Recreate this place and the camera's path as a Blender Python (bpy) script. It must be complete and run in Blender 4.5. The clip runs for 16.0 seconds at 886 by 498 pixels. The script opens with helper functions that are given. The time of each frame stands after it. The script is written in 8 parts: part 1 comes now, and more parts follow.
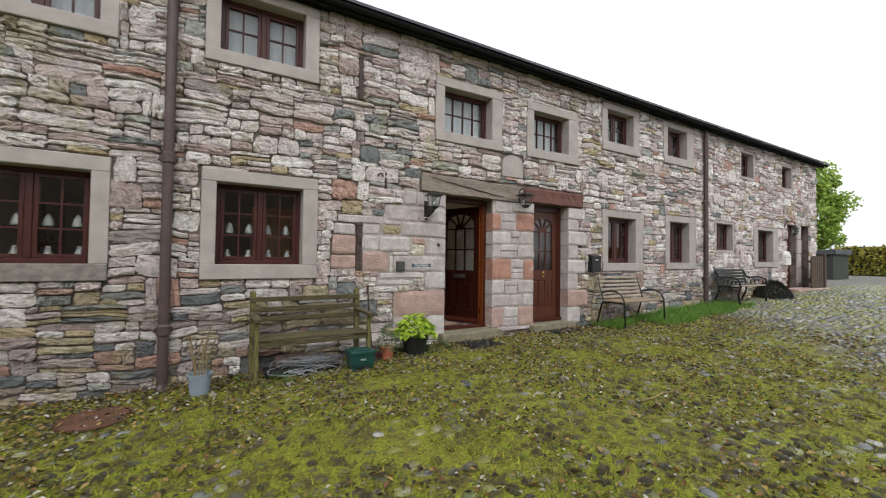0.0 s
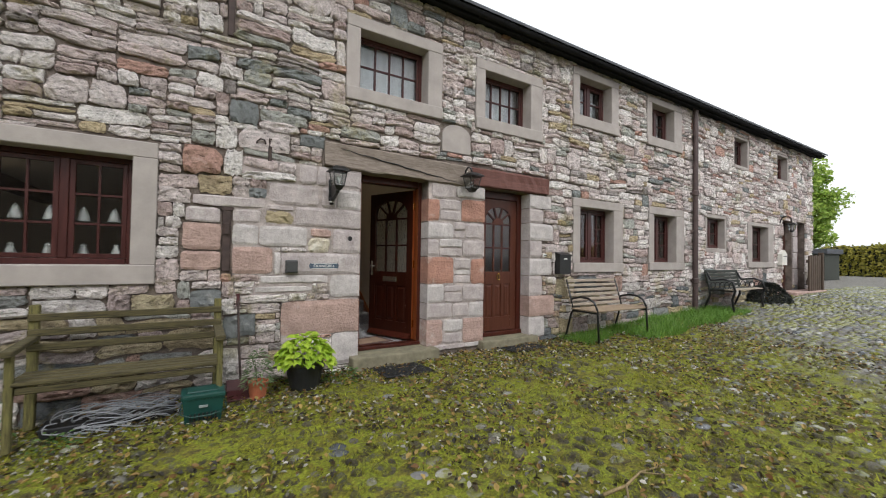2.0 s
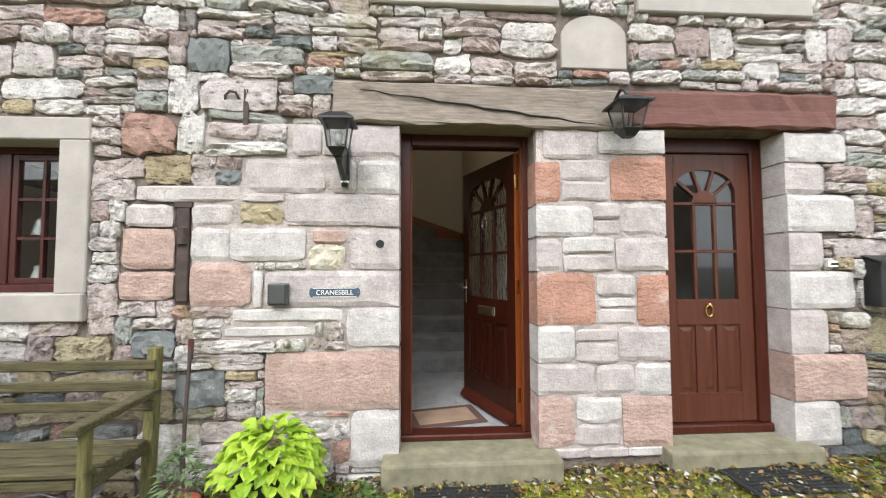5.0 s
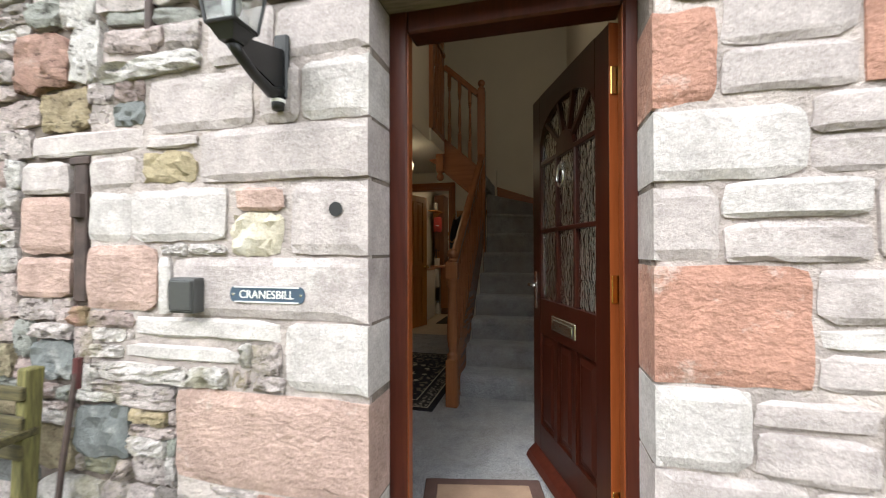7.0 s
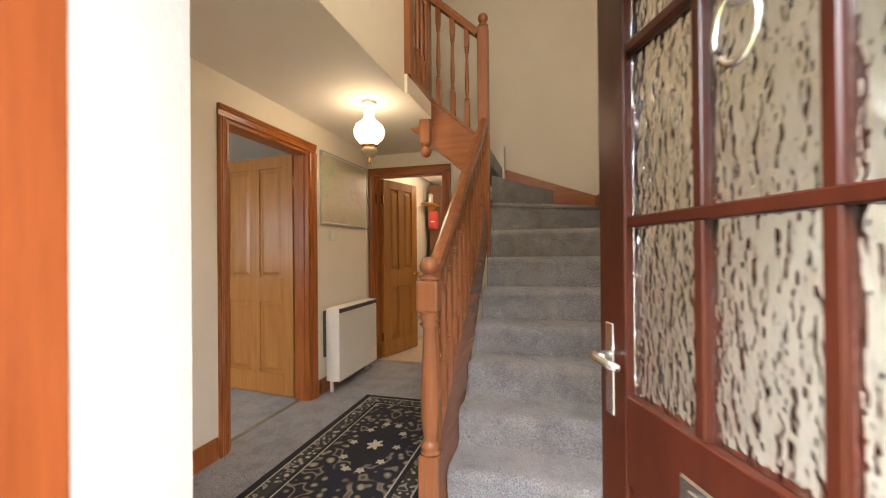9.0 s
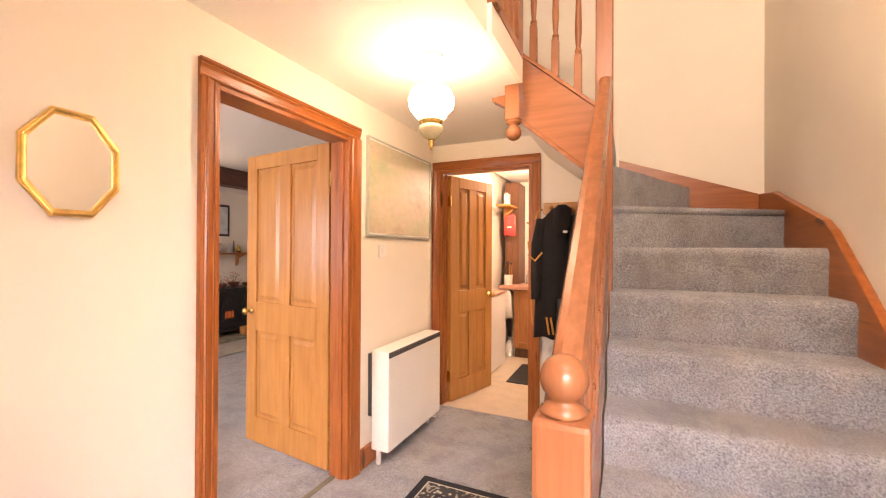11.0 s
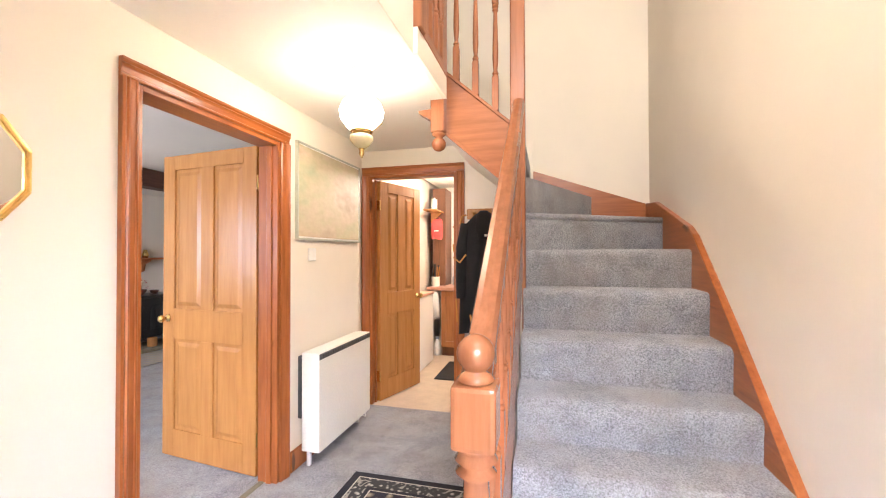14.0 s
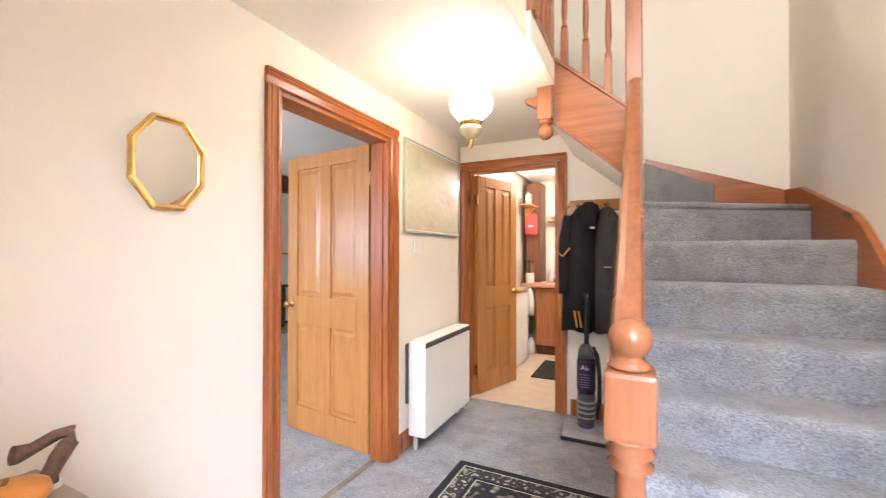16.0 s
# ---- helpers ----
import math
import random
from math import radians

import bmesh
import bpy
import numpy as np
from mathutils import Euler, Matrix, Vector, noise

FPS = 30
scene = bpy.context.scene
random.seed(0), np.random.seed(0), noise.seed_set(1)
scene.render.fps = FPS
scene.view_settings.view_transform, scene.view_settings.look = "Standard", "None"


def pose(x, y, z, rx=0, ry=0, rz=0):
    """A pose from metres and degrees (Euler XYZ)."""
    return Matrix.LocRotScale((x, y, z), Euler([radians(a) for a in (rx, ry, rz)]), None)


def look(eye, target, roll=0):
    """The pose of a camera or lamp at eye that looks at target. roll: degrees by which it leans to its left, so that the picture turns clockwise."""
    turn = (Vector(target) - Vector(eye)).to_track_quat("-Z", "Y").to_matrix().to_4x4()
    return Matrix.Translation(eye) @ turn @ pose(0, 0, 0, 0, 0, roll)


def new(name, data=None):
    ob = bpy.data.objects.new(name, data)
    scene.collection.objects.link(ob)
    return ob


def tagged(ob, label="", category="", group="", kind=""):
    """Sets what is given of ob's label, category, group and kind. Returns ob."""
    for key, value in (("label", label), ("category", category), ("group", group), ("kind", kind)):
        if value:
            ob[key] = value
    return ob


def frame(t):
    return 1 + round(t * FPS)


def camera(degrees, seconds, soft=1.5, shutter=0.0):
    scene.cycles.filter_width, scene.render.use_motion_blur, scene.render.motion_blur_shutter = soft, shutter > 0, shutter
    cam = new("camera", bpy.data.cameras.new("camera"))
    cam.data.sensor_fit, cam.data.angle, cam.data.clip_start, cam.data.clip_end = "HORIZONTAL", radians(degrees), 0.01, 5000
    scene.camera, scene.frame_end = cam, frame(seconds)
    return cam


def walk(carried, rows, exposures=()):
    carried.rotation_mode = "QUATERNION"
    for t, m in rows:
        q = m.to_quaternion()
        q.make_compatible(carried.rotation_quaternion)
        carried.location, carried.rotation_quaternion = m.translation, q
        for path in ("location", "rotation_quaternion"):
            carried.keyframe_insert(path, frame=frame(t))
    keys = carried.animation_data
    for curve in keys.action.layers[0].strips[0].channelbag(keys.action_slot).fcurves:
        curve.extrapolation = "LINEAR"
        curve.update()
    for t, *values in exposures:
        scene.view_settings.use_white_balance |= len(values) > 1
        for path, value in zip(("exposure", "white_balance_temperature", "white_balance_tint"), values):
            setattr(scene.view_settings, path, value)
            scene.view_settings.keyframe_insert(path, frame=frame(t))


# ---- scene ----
cam = camera(95.5, 16.0, soft=1.1, shutter=0.3)
PATH = [
    (0, (-0.282, -0.441, 1.602), (0.727, 1.285, 1.649), 0.8),
    (0.5, (0.025, -0.264, 1.607), (1.076, 1.437, 1.647), 1.1),
    (1, (0.384, -0.063, 1.617), (1.441, 1.634, 1.657), 1.0),
    (1.5, (0.813, 0.122, 1.613), (1.868, 1.821, 1.646), 1.0),
    (2, (1.188, 0.391, 1.602), (2.245, 2.089, 1.646), 0.9),
    (2.5, (1.509, 0.661, 1.638), (2.563, 2.36, 1.682), 1.0),
    (3, (1.833, 0.893, 1.639), (2.882, 2.595, 1.68), 1.0),
    (3.5, (2.133, 1.167, 1.648), (3.0, 2.969, 1.685), 0.9),
    (3.7, (2.229, 1.296, 1.675), (2.971, 3.152, 1.712), 0.8),
    (5.8, (3.278, 2.681, 1.634), (3.257, 4.678, 1.737), -0.1),
    (6, (3.32, 2.79, 1.655), (3.25, 4.786, 1.753), 0.8),
    (6.2, (3.312, 2.92, 1.638), (2.965, 4.889, 1.686), 1.0),
    (6.5, (3.353, 3.131, 1.607), (2.868, 5.071, 1.636), 0.1),
    (7, (3.384, 3.492, 1.647), (2.895, 5.431, 1.666), -0.1),
    (7.5, (3.442, 3.885, 1.649), (2.928, 5.818, 1.663), -0.3),
    (8, (3.420, 4.220, 1.643), (2.901, 6.151, 1.648), -0.4),
    (8.2, (3.394, 4.350, 1.654), (2.877, 6.282, 1.661), -0.5),
    (10.3, (2.908, 5.397, 1.788), (2.314, 7.306, 1.791), -0.1),
    (10.5, (2.879, 5.497, 1.806), (2.208, 7.381, 1.814), 0.1),
    (11, (2.815, 5.714, 1.85), (1.983, 7.533, 1.858), 0.3),
    (11.5, (2.802, 5.777, 1.933), (1.953, 7.587, 1.947), 0.3),
    (12, (2.787, 5.769, 1.954), (1.947, 7.584, 1.972), 0.4),
    (12.5, (2.79, 5.744, 1.934), (2.155, 7.64, 1.958), 0.3),
    (13, (2.797, 5.733, 1.878), (2.281, 7.666, 1.905), 0.1),
    (13.5, (2.824, 5.669, 1.851), (2.318, 7.604, 1.87), -0.0),
    (14, (2.864, 5.577, 1.846), (2.366, 7.513, 1.871), -0.1),
    (14.5, (2.853, 5.514, 1.825), (2.349, 7.449, 1.848), -0.1),
    (15, (2.835, 5.481, 1.818), (2.323, 7.414, 1.842), -0.1),
    (15.5, (2.823, 5.481, 1.809), (2.202, 7.382, 1.831), -0.2),
    (16, (2.742, 5.546, 1.804), (1.855, 7.339, 1.823), 0.1),
]
EXPOSURES = [(0.0, 0.3, 6350, 10), (2.5, 0.35, 6350, 10), (3.0, 0.45, 6350, 10), (3.7, 0.75, 6300, 8), (5.8, 1.62, 6250, 7), (6.0, 1.68, 6250, 7), (6.5, 1.6, 6250, 7), (7.0, 1.55, 6250, 7), (7.5, 1.75, 6300, 7), (8.2, 2.75, 6300, 6), (10.3, 5.48, 7050, 33), (11.5, 5.5, 6850, 31), (12.5, 5.55, 6150, 23), (13.5, 5.6, 5700, 20), (15.0, 5.68, 5300, 15), (16.0, 5.55, 5250, 15)]
walk(cam, [(t, look(eye, target, roll)) for t, eye, target, roll in PATH], EXPOSURES)

# ---- world, sun and lamps ----
SUN_UP, SUN_AZIMUTH = radians(48), radians(200)
world = bpy.data.worlds.new("overcast_sky")
scene.world = world
world.use_nodes = True
wn, wl = world.node_tree.nodes, world.node_tree.links
sky = wn.new("ShaderNodeTexSky")
sky.sky_type, sky.sun_disc, sky.sun_elevation, sky.sun_rotation = "NISHITA", False, SUN_UP, SUN_AZIMUTH
sky.dust_density, sky.air_density, sky.ozone_density = 4.0, 1.5, 1.0
grey = wn.new("ShaderNodeHueSaturation")
grey.inputs["Saturation"].default_value = 0.10
cover = wn.new("ShaderNodeMix")
cover.data_type = "RGBA"
cover.inputs[0].default_value = 0.55
cover.inputs[7].default_value = (8.8, 9.0, 9.2, 1)
wl.new(sky.outputs[0], grey.inputs["Color"])
wl.new(grey.outputs[0], cover.inputs[6])
wl.new(cover.outputs[2], wn["Background"].inputs["Color"])
wn["Background"].inputs["Strength"].default_value = 0.15

sun = new("sun", bpy.data.lights.new("sun", "SUN"))
sun.data.energy, sun.data.angle, sun.data.color = 0.7, radians(25), (1.0, 0.97, 0.93)
sun.matrix_world = pose(0, 0, 30, 90 - math.degrees(SUN_UP), 0, 180 - math.degrees(SUN_AZIMUTH))


def lamp_light(name, x, y, z, watts, colour, radius):
    ob = new(name, bpy.data.lights.new(name, "POINT"))
    ob.location, ob.data.energy, ob.data.color, ob.data.shadow_soft_size = (x, y, z), watts, colour, radius
    return ob


def opening_light(name, x, y, z, w, h, watts, turn=(90, 0, 0), colour=(0.93, 0.97, 1.0)):
    ob = new(name, bpy.data.lights.new(name, "AREA"))
    ob.data.shape, ob.data.size, ob.data.size_y, ob.data.energy, ob.data.color = "RECTANGLE", w, h, watts, colour
    ob.matrix_world = pose(x, y, z, *turn)
    return ob


lamp_light("hall_bulb", 1.98, 7.40, 2.52, 0.125, (1.0, 0.72, 0.42), 0.06)
lamp_light("living_room_bulb", -1.2, 7.6, 2.45, 0.6, (1.0, 0.74, 0.46), 0.06)
# fill lamp without a fixture, added to brighten the kitchen
lamp_light("kitchen_fill", 2.0, 10.1, 2.6, 1.5, (1.0, 0.80, 0.55), 0.08)
# sky light in the openings of the living room windows; the stairwell lamp is an added warm fill for upstairs lamplight
opening_light("stairwell_warm_fill", 3.2, 5.20, 3.87, 0.86, 0.66, 1.75, colour=(1.0, 0.88, 0.70))
opening_light("living_daylight", 0.26, 5.26, 1.97, 0.9, 0.9, 0.8)
opening_light("living_daylight_2", -1.79, 5.26, 1.97, 0.9, 0.9, 0.8)

# ---- materials ----
def shader(name, rough=0.6, metal=0.0):
    m = bpy.data.materials.new(name)
    m.use_nodes = True
    n, l = m.node_tree.nodes, m.node_tree.links
    b = n["Principled BSDF"]
    b.inputs["Roughness"].default_value, b.inputs["Metallic"].default_value = rough, metal
    return m, n, l, b


def coords(n, l, scale=(1, 1, 1), source="Object"):
    tc, mp = n.new("ShaderNodeTexCoord"), n.new("ShaderNodeMapping")
    mp.inputs["Scale"].default_value = scale
    l.new(tc.outputs[source], mp.inputs["Vector"])
    return mp.outputs["Vector"]


def world_coords(n, l, scale=(1, 1, 1)):
    g, mp = n.new("ShaderNodeNewGeometry"), n.new("ShaderNodeMapping")
    mp.inputs["Scale"].default_value = scale
    l.new(g.outputs["Position"], mp.inputs["Vector"])
    return mp.outputs["Vector"]


def noise_tex(n, l, vec, scale, detail=4.0, rough=0.6):
    t = n.new("ShaderNodeTexNoise")
    t.inputs["Scale"].default_value, t.inputs["Detail"].default_value, t.inputs["Roughness"].default_value = scale, detail, rough
    l.new(vec, t.inputs["Vector"])
    return t.outputs["Fac"]


def ramp(n, l, fac, stops, kind="LINEAR"):
    r = n.new("ShaderNodeValToRGB")
    r.color_ramp.interpolation = kind
    e = r.color_ramp.elements
    while len(e) < len(stops):
        e.new(0.5)
    for el, (p, c) in zip(e, stops):
        el.position = p
        el.color = (*c, 1) if len(c) == 3 else c
    l.new(fac, r.inputs["Fac"])
    return r.outputs["Color"]


def blend(n, l, kind, fac, a, b):
    x = n.new("ShaderNodeMix")
    x.data_type, x.blend_type = "RGBA", kind
    for sock, v in ((x.inputs[0], fac), (x.inputs[6], a), (x.inputs[7], b)):
        if isinstance(v, (int, float)):
            sock.default_value = v
        elif isinstance(v, tuple):
            sock.default_value = (*v, 1)
        else:
            l.new(v, sock)
    return x.outputs[2]


def bump(n, l, b, height, strength, distance=0.01):
    k = n.new("ShaderNodeBump")
    k.inputs["Strength"].default_value, k.inputs["Distance"].default_value = strength, distance
    l.new(height, k.inputs["Height"])
    l.new(k.outputs[0], b.inputs["Normal"])


def plain(name, colour, rough=0.6, vary=0.15, scale=6.0, fine=90.0, relief=0.15, metal=0.0, distance=0.004, grain=0.35):
    """A surface of one paint or stuff, with blotches, fine grain and a slight relief."""
    m, n, l, b = shader(name, rough, metal)
    v = world_coords(n, l)
    dark = tuple(c * (1 - vary) for c in colour)
    light = tuple(min(1, c * (1 + vary)) for c in colour)
    c = ramp(n, l, noise_tex(n, l, v, scale), [(0.3, dark), (0.7, light)])
    g = noise_tex(n, l, v, fine, 3)
    c = blend(n, l, "MULTIPLY", grain, c, ramp(n, l, g, [(0.3, (0.75, 0.75, 0.75)), (0.7, (1, 1, 1))]))
    l.new(c, b.inputs["Base Color"])
    bump(n, l, b, g, relief, distance)
    return m


def wood(name, dark, light, rough=0.4, along="z", ring=9.0, relief=0.12, knots=True):
    """Timber with grain that runs along one axis."""
    m, n, l, b = shader(name, rough)
    s = {"x": (0.6, 8, 8), "y": (8, 0.6, 8), "z": (8, 8, 0.6)}[along]
    v = world_coords(n, l, s)
    g = noise_tex(n, l, v, ring, 5, 0.65)
    c = ramp(n, l, g, [(0.28, dark), (0.72, light)])
    if knots:
        k = noise_tex(n, l, world_coords(n, l, {"x": (2, 9, 9), "y": (9, 2, 9), "z": (9, 9, 2)}[along]), 1.6, 1)
        c = blend(n, l, "MIX", ramp(n, l, k, [(0.70, (0, 0, 0)), (0.78, (1, 1, 1))]), c, tuple(x * 0.35 for x in dark))
    l.new(c, b.inputs["Base Color"])
    bump(n, l, b, g, relief, 0.003)
    return m


STONE = [(0.0, (0.70, 0.615, 0.60)), (0.13, (0.84, 0.785, 0.765)), (0.27, (0.54, 0.425, 0.40)), (0.35, (0.77, 0.69, 0.675)),
         (0.49, (0.92, 0.88, 0.855)), (0.62, (0.57, 0.465, 0.30)), (0.66, (0.29, 0.315, 0.315)), (0.70, (0.71, 0.60, 0.58)),
         (0.81, (0.58, 0.36, 0.295)), (0.84, (0.48, 0.49, 0.455)), (0.88, (0.88, 0.82, 0.795)), (0.96, (0.40, 0.36, 0.345))]
STONE_LOW = [(0.0, (0.44, 0.36, 0.345)), (0.12, (0.60, 0.56, 0.54)), (0.22, (0.17, 0.185, 0.195)), (0.36, (0.46, 0.385, 0.25)), (0.50, (0.52, 0.45, 0.44)),
             (0.62, (0.28, 0.29, 0.285)), (0.72, (0.46, 0.31, 0.26)), (0.80, (0.52, 0.45, 0.30)), (0.90, (0.74, 0.70, 0.68)), (0.96, (0.30, 0.26, 0.25))]


def stone(name, pick="island", colour=None, tooled=False, dressed=False, palette=STONE):
    m, n, l, b = shader(name, 0.88)
    v = world_coords(n, l)
    if colour is None:
        if pick == "island":
            g = n.new("ShaderNodeNewGeometry")
            r = g.outputs["Random Per Island"]
        else:
            g = n.new("ShaderNodeObjectInfo")
            r = g.outputs["Random"]
        c = ramp(n, l, r, palette, "CONSTANT")
    else:
        c = ramp(n, l, noise_tex(n, l, v, 4, 6, 0.7), [(0.3, tuple(x * 0.80 for x in colour)), (0.7, tuple(min(1, x * 1.18) for x in colour))])
    # broad weathering, then small chipped hollows, their shade put into the colour, that bed along the stone
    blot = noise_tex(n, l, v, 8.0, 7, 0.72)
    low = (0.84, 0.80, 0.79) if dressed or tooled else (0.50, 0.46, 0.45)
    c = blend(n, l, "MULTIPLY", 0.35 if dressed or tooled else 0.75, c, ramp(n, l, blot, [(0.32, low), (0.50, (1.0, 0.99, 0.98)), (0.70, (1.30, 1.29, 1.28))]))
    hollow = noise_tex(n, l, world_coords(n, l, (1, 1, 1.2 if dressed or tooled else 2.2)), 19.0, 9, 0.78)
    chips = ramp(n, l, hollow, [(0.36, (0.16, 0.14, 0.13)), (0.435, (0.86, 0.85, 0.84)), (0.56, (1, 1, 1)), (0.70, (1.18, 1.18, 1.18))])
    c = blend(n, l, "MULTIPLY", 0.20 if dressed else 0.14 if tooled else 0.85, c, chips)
    grit = noise_tex(n, l, v, 95.0, 5, 0.7)
    c = blend(n, l, "MULTIPLY", 0.55, c, ramp(n, l, grit, [(0.34, (0.62, 0.60, 0.58)), (0.66, (1.20, 1.20, 1.20))]))
    lich = noise_tex(n, l, v, 2.3, 7, 0.78)
    c = blend(n, l, "MIX", ramp(n, l, lich, [(0.57, (0, 0, 0)), (0.70, (0.55, 0.55, 0.55))]), c, (0.66, 0.64, 0.60))
    moss = noise_tex(n, l, world_coords(n, l, (1.1, 1, 0.9)), 1.3, 9, 0.80)
    if not dressed and not tooled:
        c = blend(n, l, "MIX", ramp(n, l, moss, [(0.55, (0, 0, 0)), (0.62, (0.50, 0.50, 0.50))]), c, (0.36, 0.31, 0.13))
    l.new(c, b.inputs["Base Color"])
    if dressed:
        bump(n, l, b, noise_tex(n, l, v, 20.0, 8, 0.68), 0.75, 0.020)
    elif tooled:
        h = noise_tex(n, l, world_coords(n, l, (30, 30, 40)), 1.0, 6, 0.6)
        bump(n, l, b, h, 0.8, 0.022)
    else:
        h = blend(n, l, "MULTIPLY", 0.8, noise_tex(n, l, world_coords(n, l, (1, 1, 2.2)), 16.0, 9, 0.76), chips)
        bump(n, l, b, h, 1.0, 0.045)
    return m


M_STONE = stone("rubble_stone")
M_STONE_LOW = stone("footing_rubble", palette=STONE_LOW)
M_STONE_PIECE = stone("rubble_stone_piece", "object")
M_RED = stone("red_sandstone", colour=(0.40, 0.215, 0.160), tooled=True)
M_PINK = stone("pink_sandstone", colour=(0.42, 0.295, 0.255), tooled=True)
M_PALE = stone("pale_sandstone", colour=(0.445, 0.395, 0.385), dressed=True)
M_WHITE = stone("white_sandstone", colour=(0.510, 0.475, 0.463), dressed=True)
M_CREAM = stone("cream_stone", colour=(0.52, 0.47, 0.37), dressed=True)
M_BOULDER = stone("blue_grey_boulder", colour=(0.16, 0.172, 0.172), dressed=True)
M_OCHRE = stone("ochre_stone", colour=(0.36, 0.30, 0.19), dressed=True)
M_SURROUND = plain("dressed_window_stone", (0.37, 0.33, 0.305), 0.85, 0.14, 4, 140, 0.35)
M_SILL_DARK = plain("mossy_sill_stone", (0.20, 0.18, 0.16), 0.9, 0.35, 12, 120, 0.5)
# mortar colour darkened to carry the shade of the joints
M_MORTAR = plain("shade_dark_mortar", (0.185, 0.15, 0.128), 0.95, 0.5, 5, 60, 0.9, distance=0.02)
M_POINTING = plain("pale_pink_pointing", (0.40, 0.345, 0.322), 0.95, 0.40, 7, 70, 0.9, distance=0.012)
M_GUTTER = plain("matt_black_gutter", (0.018, 0.018, 0.019), 0.95, 0.2, 10, 120, 0.1)
M_GUTTER.node_tree.nodes["Principled BSDF"].inputs["Specular IOR Level"].default_value = 0.08
M_STEP = plain("worn_step_stone", (0.20, 0.18, 0.12), 0.85, 0.3, 9, 100, 0.4)
M_BROWNWOOD = wood("dark_stained_timber", (0.036, 0.011, 0.010), (0.080, 0.026, 0.022), 0.35, "z", 5, 0.06, False)
M_FRAMEWOOD = wood("red_brown_door_frame", (0.037, 0.008, 0.005), (0.074, 0.018, 0.010), 0.32, "z", 5, 0.06, False)
M_REDDOOR = wood("red_brown_door_paint", (0.065, 0.020, 0.012), (0.10, 0.034, 0.020), 0.35, "z", 4, 0.06, False)
# open leaf's red-brown, darkened in the colour because it catches less light
M_REDDOOR_SHADED = wood("shaded_red_brown_door", (0.019, 0.0038, 0.002), (0.037, 0.008, 0.0036), 0.30, "z", 4, 0.06, False)
M_ORANGEWOOD = wood("orange_varnished_edge", (0.16, 0.038, 0.010), (0.24, 0.062, 0.016), 0.32, "z", 6, 0.06, False)
for timber in (M_BROWNWOOD, M_FRAMEWOOD, M_REDDOOR, M_REDDOOR_SHADED, M_ORANGEWOOD):
    timber.node_tree.nodes["Principled BSDF"].inputs["Specular IOR Level"].default_value = 0.28
M_BEAM = wood("weathered_oak_beam", (0.13, 0.10, 0.08), (0.30, 0.25, 0.21), 0.9, "x", 10, 0.8, False)
M_BEAM_RED = wood("red_stained_beam", (0.09, 0.035, 0.028), (0.16, 0.065, 0.05), 0.75, "x", 8, 0.6, False)
M_PINE_OR = wood("orange_varnished_pine", (0.24, 0.066, 0.014), (0.40, 0.128, 0.029), 0.28, "z", 5, 0.05)
M_PINE_OR_X = wood("orange_varnished_pine_level", (0.24, 0.066, 0.014), (0.40, 0.128, 0.029), 0.28, "x", 5, 0.05)
M_PINE_OR_Y = wood("orange_varnished_pine_along", (0.24, 0.066, 0.014), (0.40, 0.128, 0.029), 0.28, "y", 5, 0.05)
M_PINE = wood("honey_pine", (0.36, 0.155, 0.036), (0.47, 0.215, 0.057), 0.27, "z", 3.5, 0.04, False)
M_STAIRWOOD = wood("stained_stair_timber", (0.215, 0.076, 0.029), (0.315, 0.120, 0.048), 0.27, "z", 4, 0.05, False)
M_STAIRWOOD_Y = wood("stained_stair_timber_along", (0.215, 0.076, 0.029), (0.315, 0.120, 0.048), 0.27, "y", 4, 0.05, False)
M_STAIRWOOD_X = wood("stained_stair_timber_level", (0.215, 0.076, 0.029), (0.315, 0.120, 0.048), 0.27, "x", 4, 0.05, False)
M_WALL = plain("cream_wall_paint", (0.78, 0.71, 0.60), 0.7, 0.03, 1.5, 110, 0.04, grain=0.06)
M_CEIL = plain("white_ceiling_paint", (0.82, 0.78, 0.70), 0.8, 0.03, 1.2, 90, 0.06, grain=0.06)
M_WHITE_PAINT = plain("white_paint", (0.80, 0.79, 0.76), 0.45, 0.03, 3, 80, 0.05)
M_HEATER = plain("ivory_enamel", (0.80, 0.77, 0.69), 0.35, 0.02, 3, 80, 0.03)
M_DARKGREY = plain("dark_grey_plastic", (0.06, 0.06, 0.06), 0.4, 0.1, 8, 90, 0.05)
M_BLACK = plain("black_metal", (0.012, 0.012, 0.013), 0.38, 0.2, 10, 120, 0.1)
M_IRON = plain("rusty_iron", (0.055, 0.035, 0.03), 0.75, 0.35, 14, 120, 0.5)
M_PIPE = plain("brown_pipe_paint", (0.075, 0.048, 0.045), 0.55, 0.25, 8, 90, 0.25)
M_SLATE = plain("roof_slate", (0.07, 0.075, 0.085), 0.7, 0.3, 7, 80, 0.5)
M_BRASS = plain("polished_brass", (0.75, 0.52, 0.17), 0.2, 0.08, 10, 100, 0.03, 1.0)
M_GOLD = plain("gilt_frame", (0.83, 0.58, 0.20), 0.28, 0.15, 25, 160, 0.2, 1.0)
M_CHROME = plain("silver_metal", (0.72, 0.72, 0.70), 0.25, 0.06, 10, 90, 0.03, 1.0)


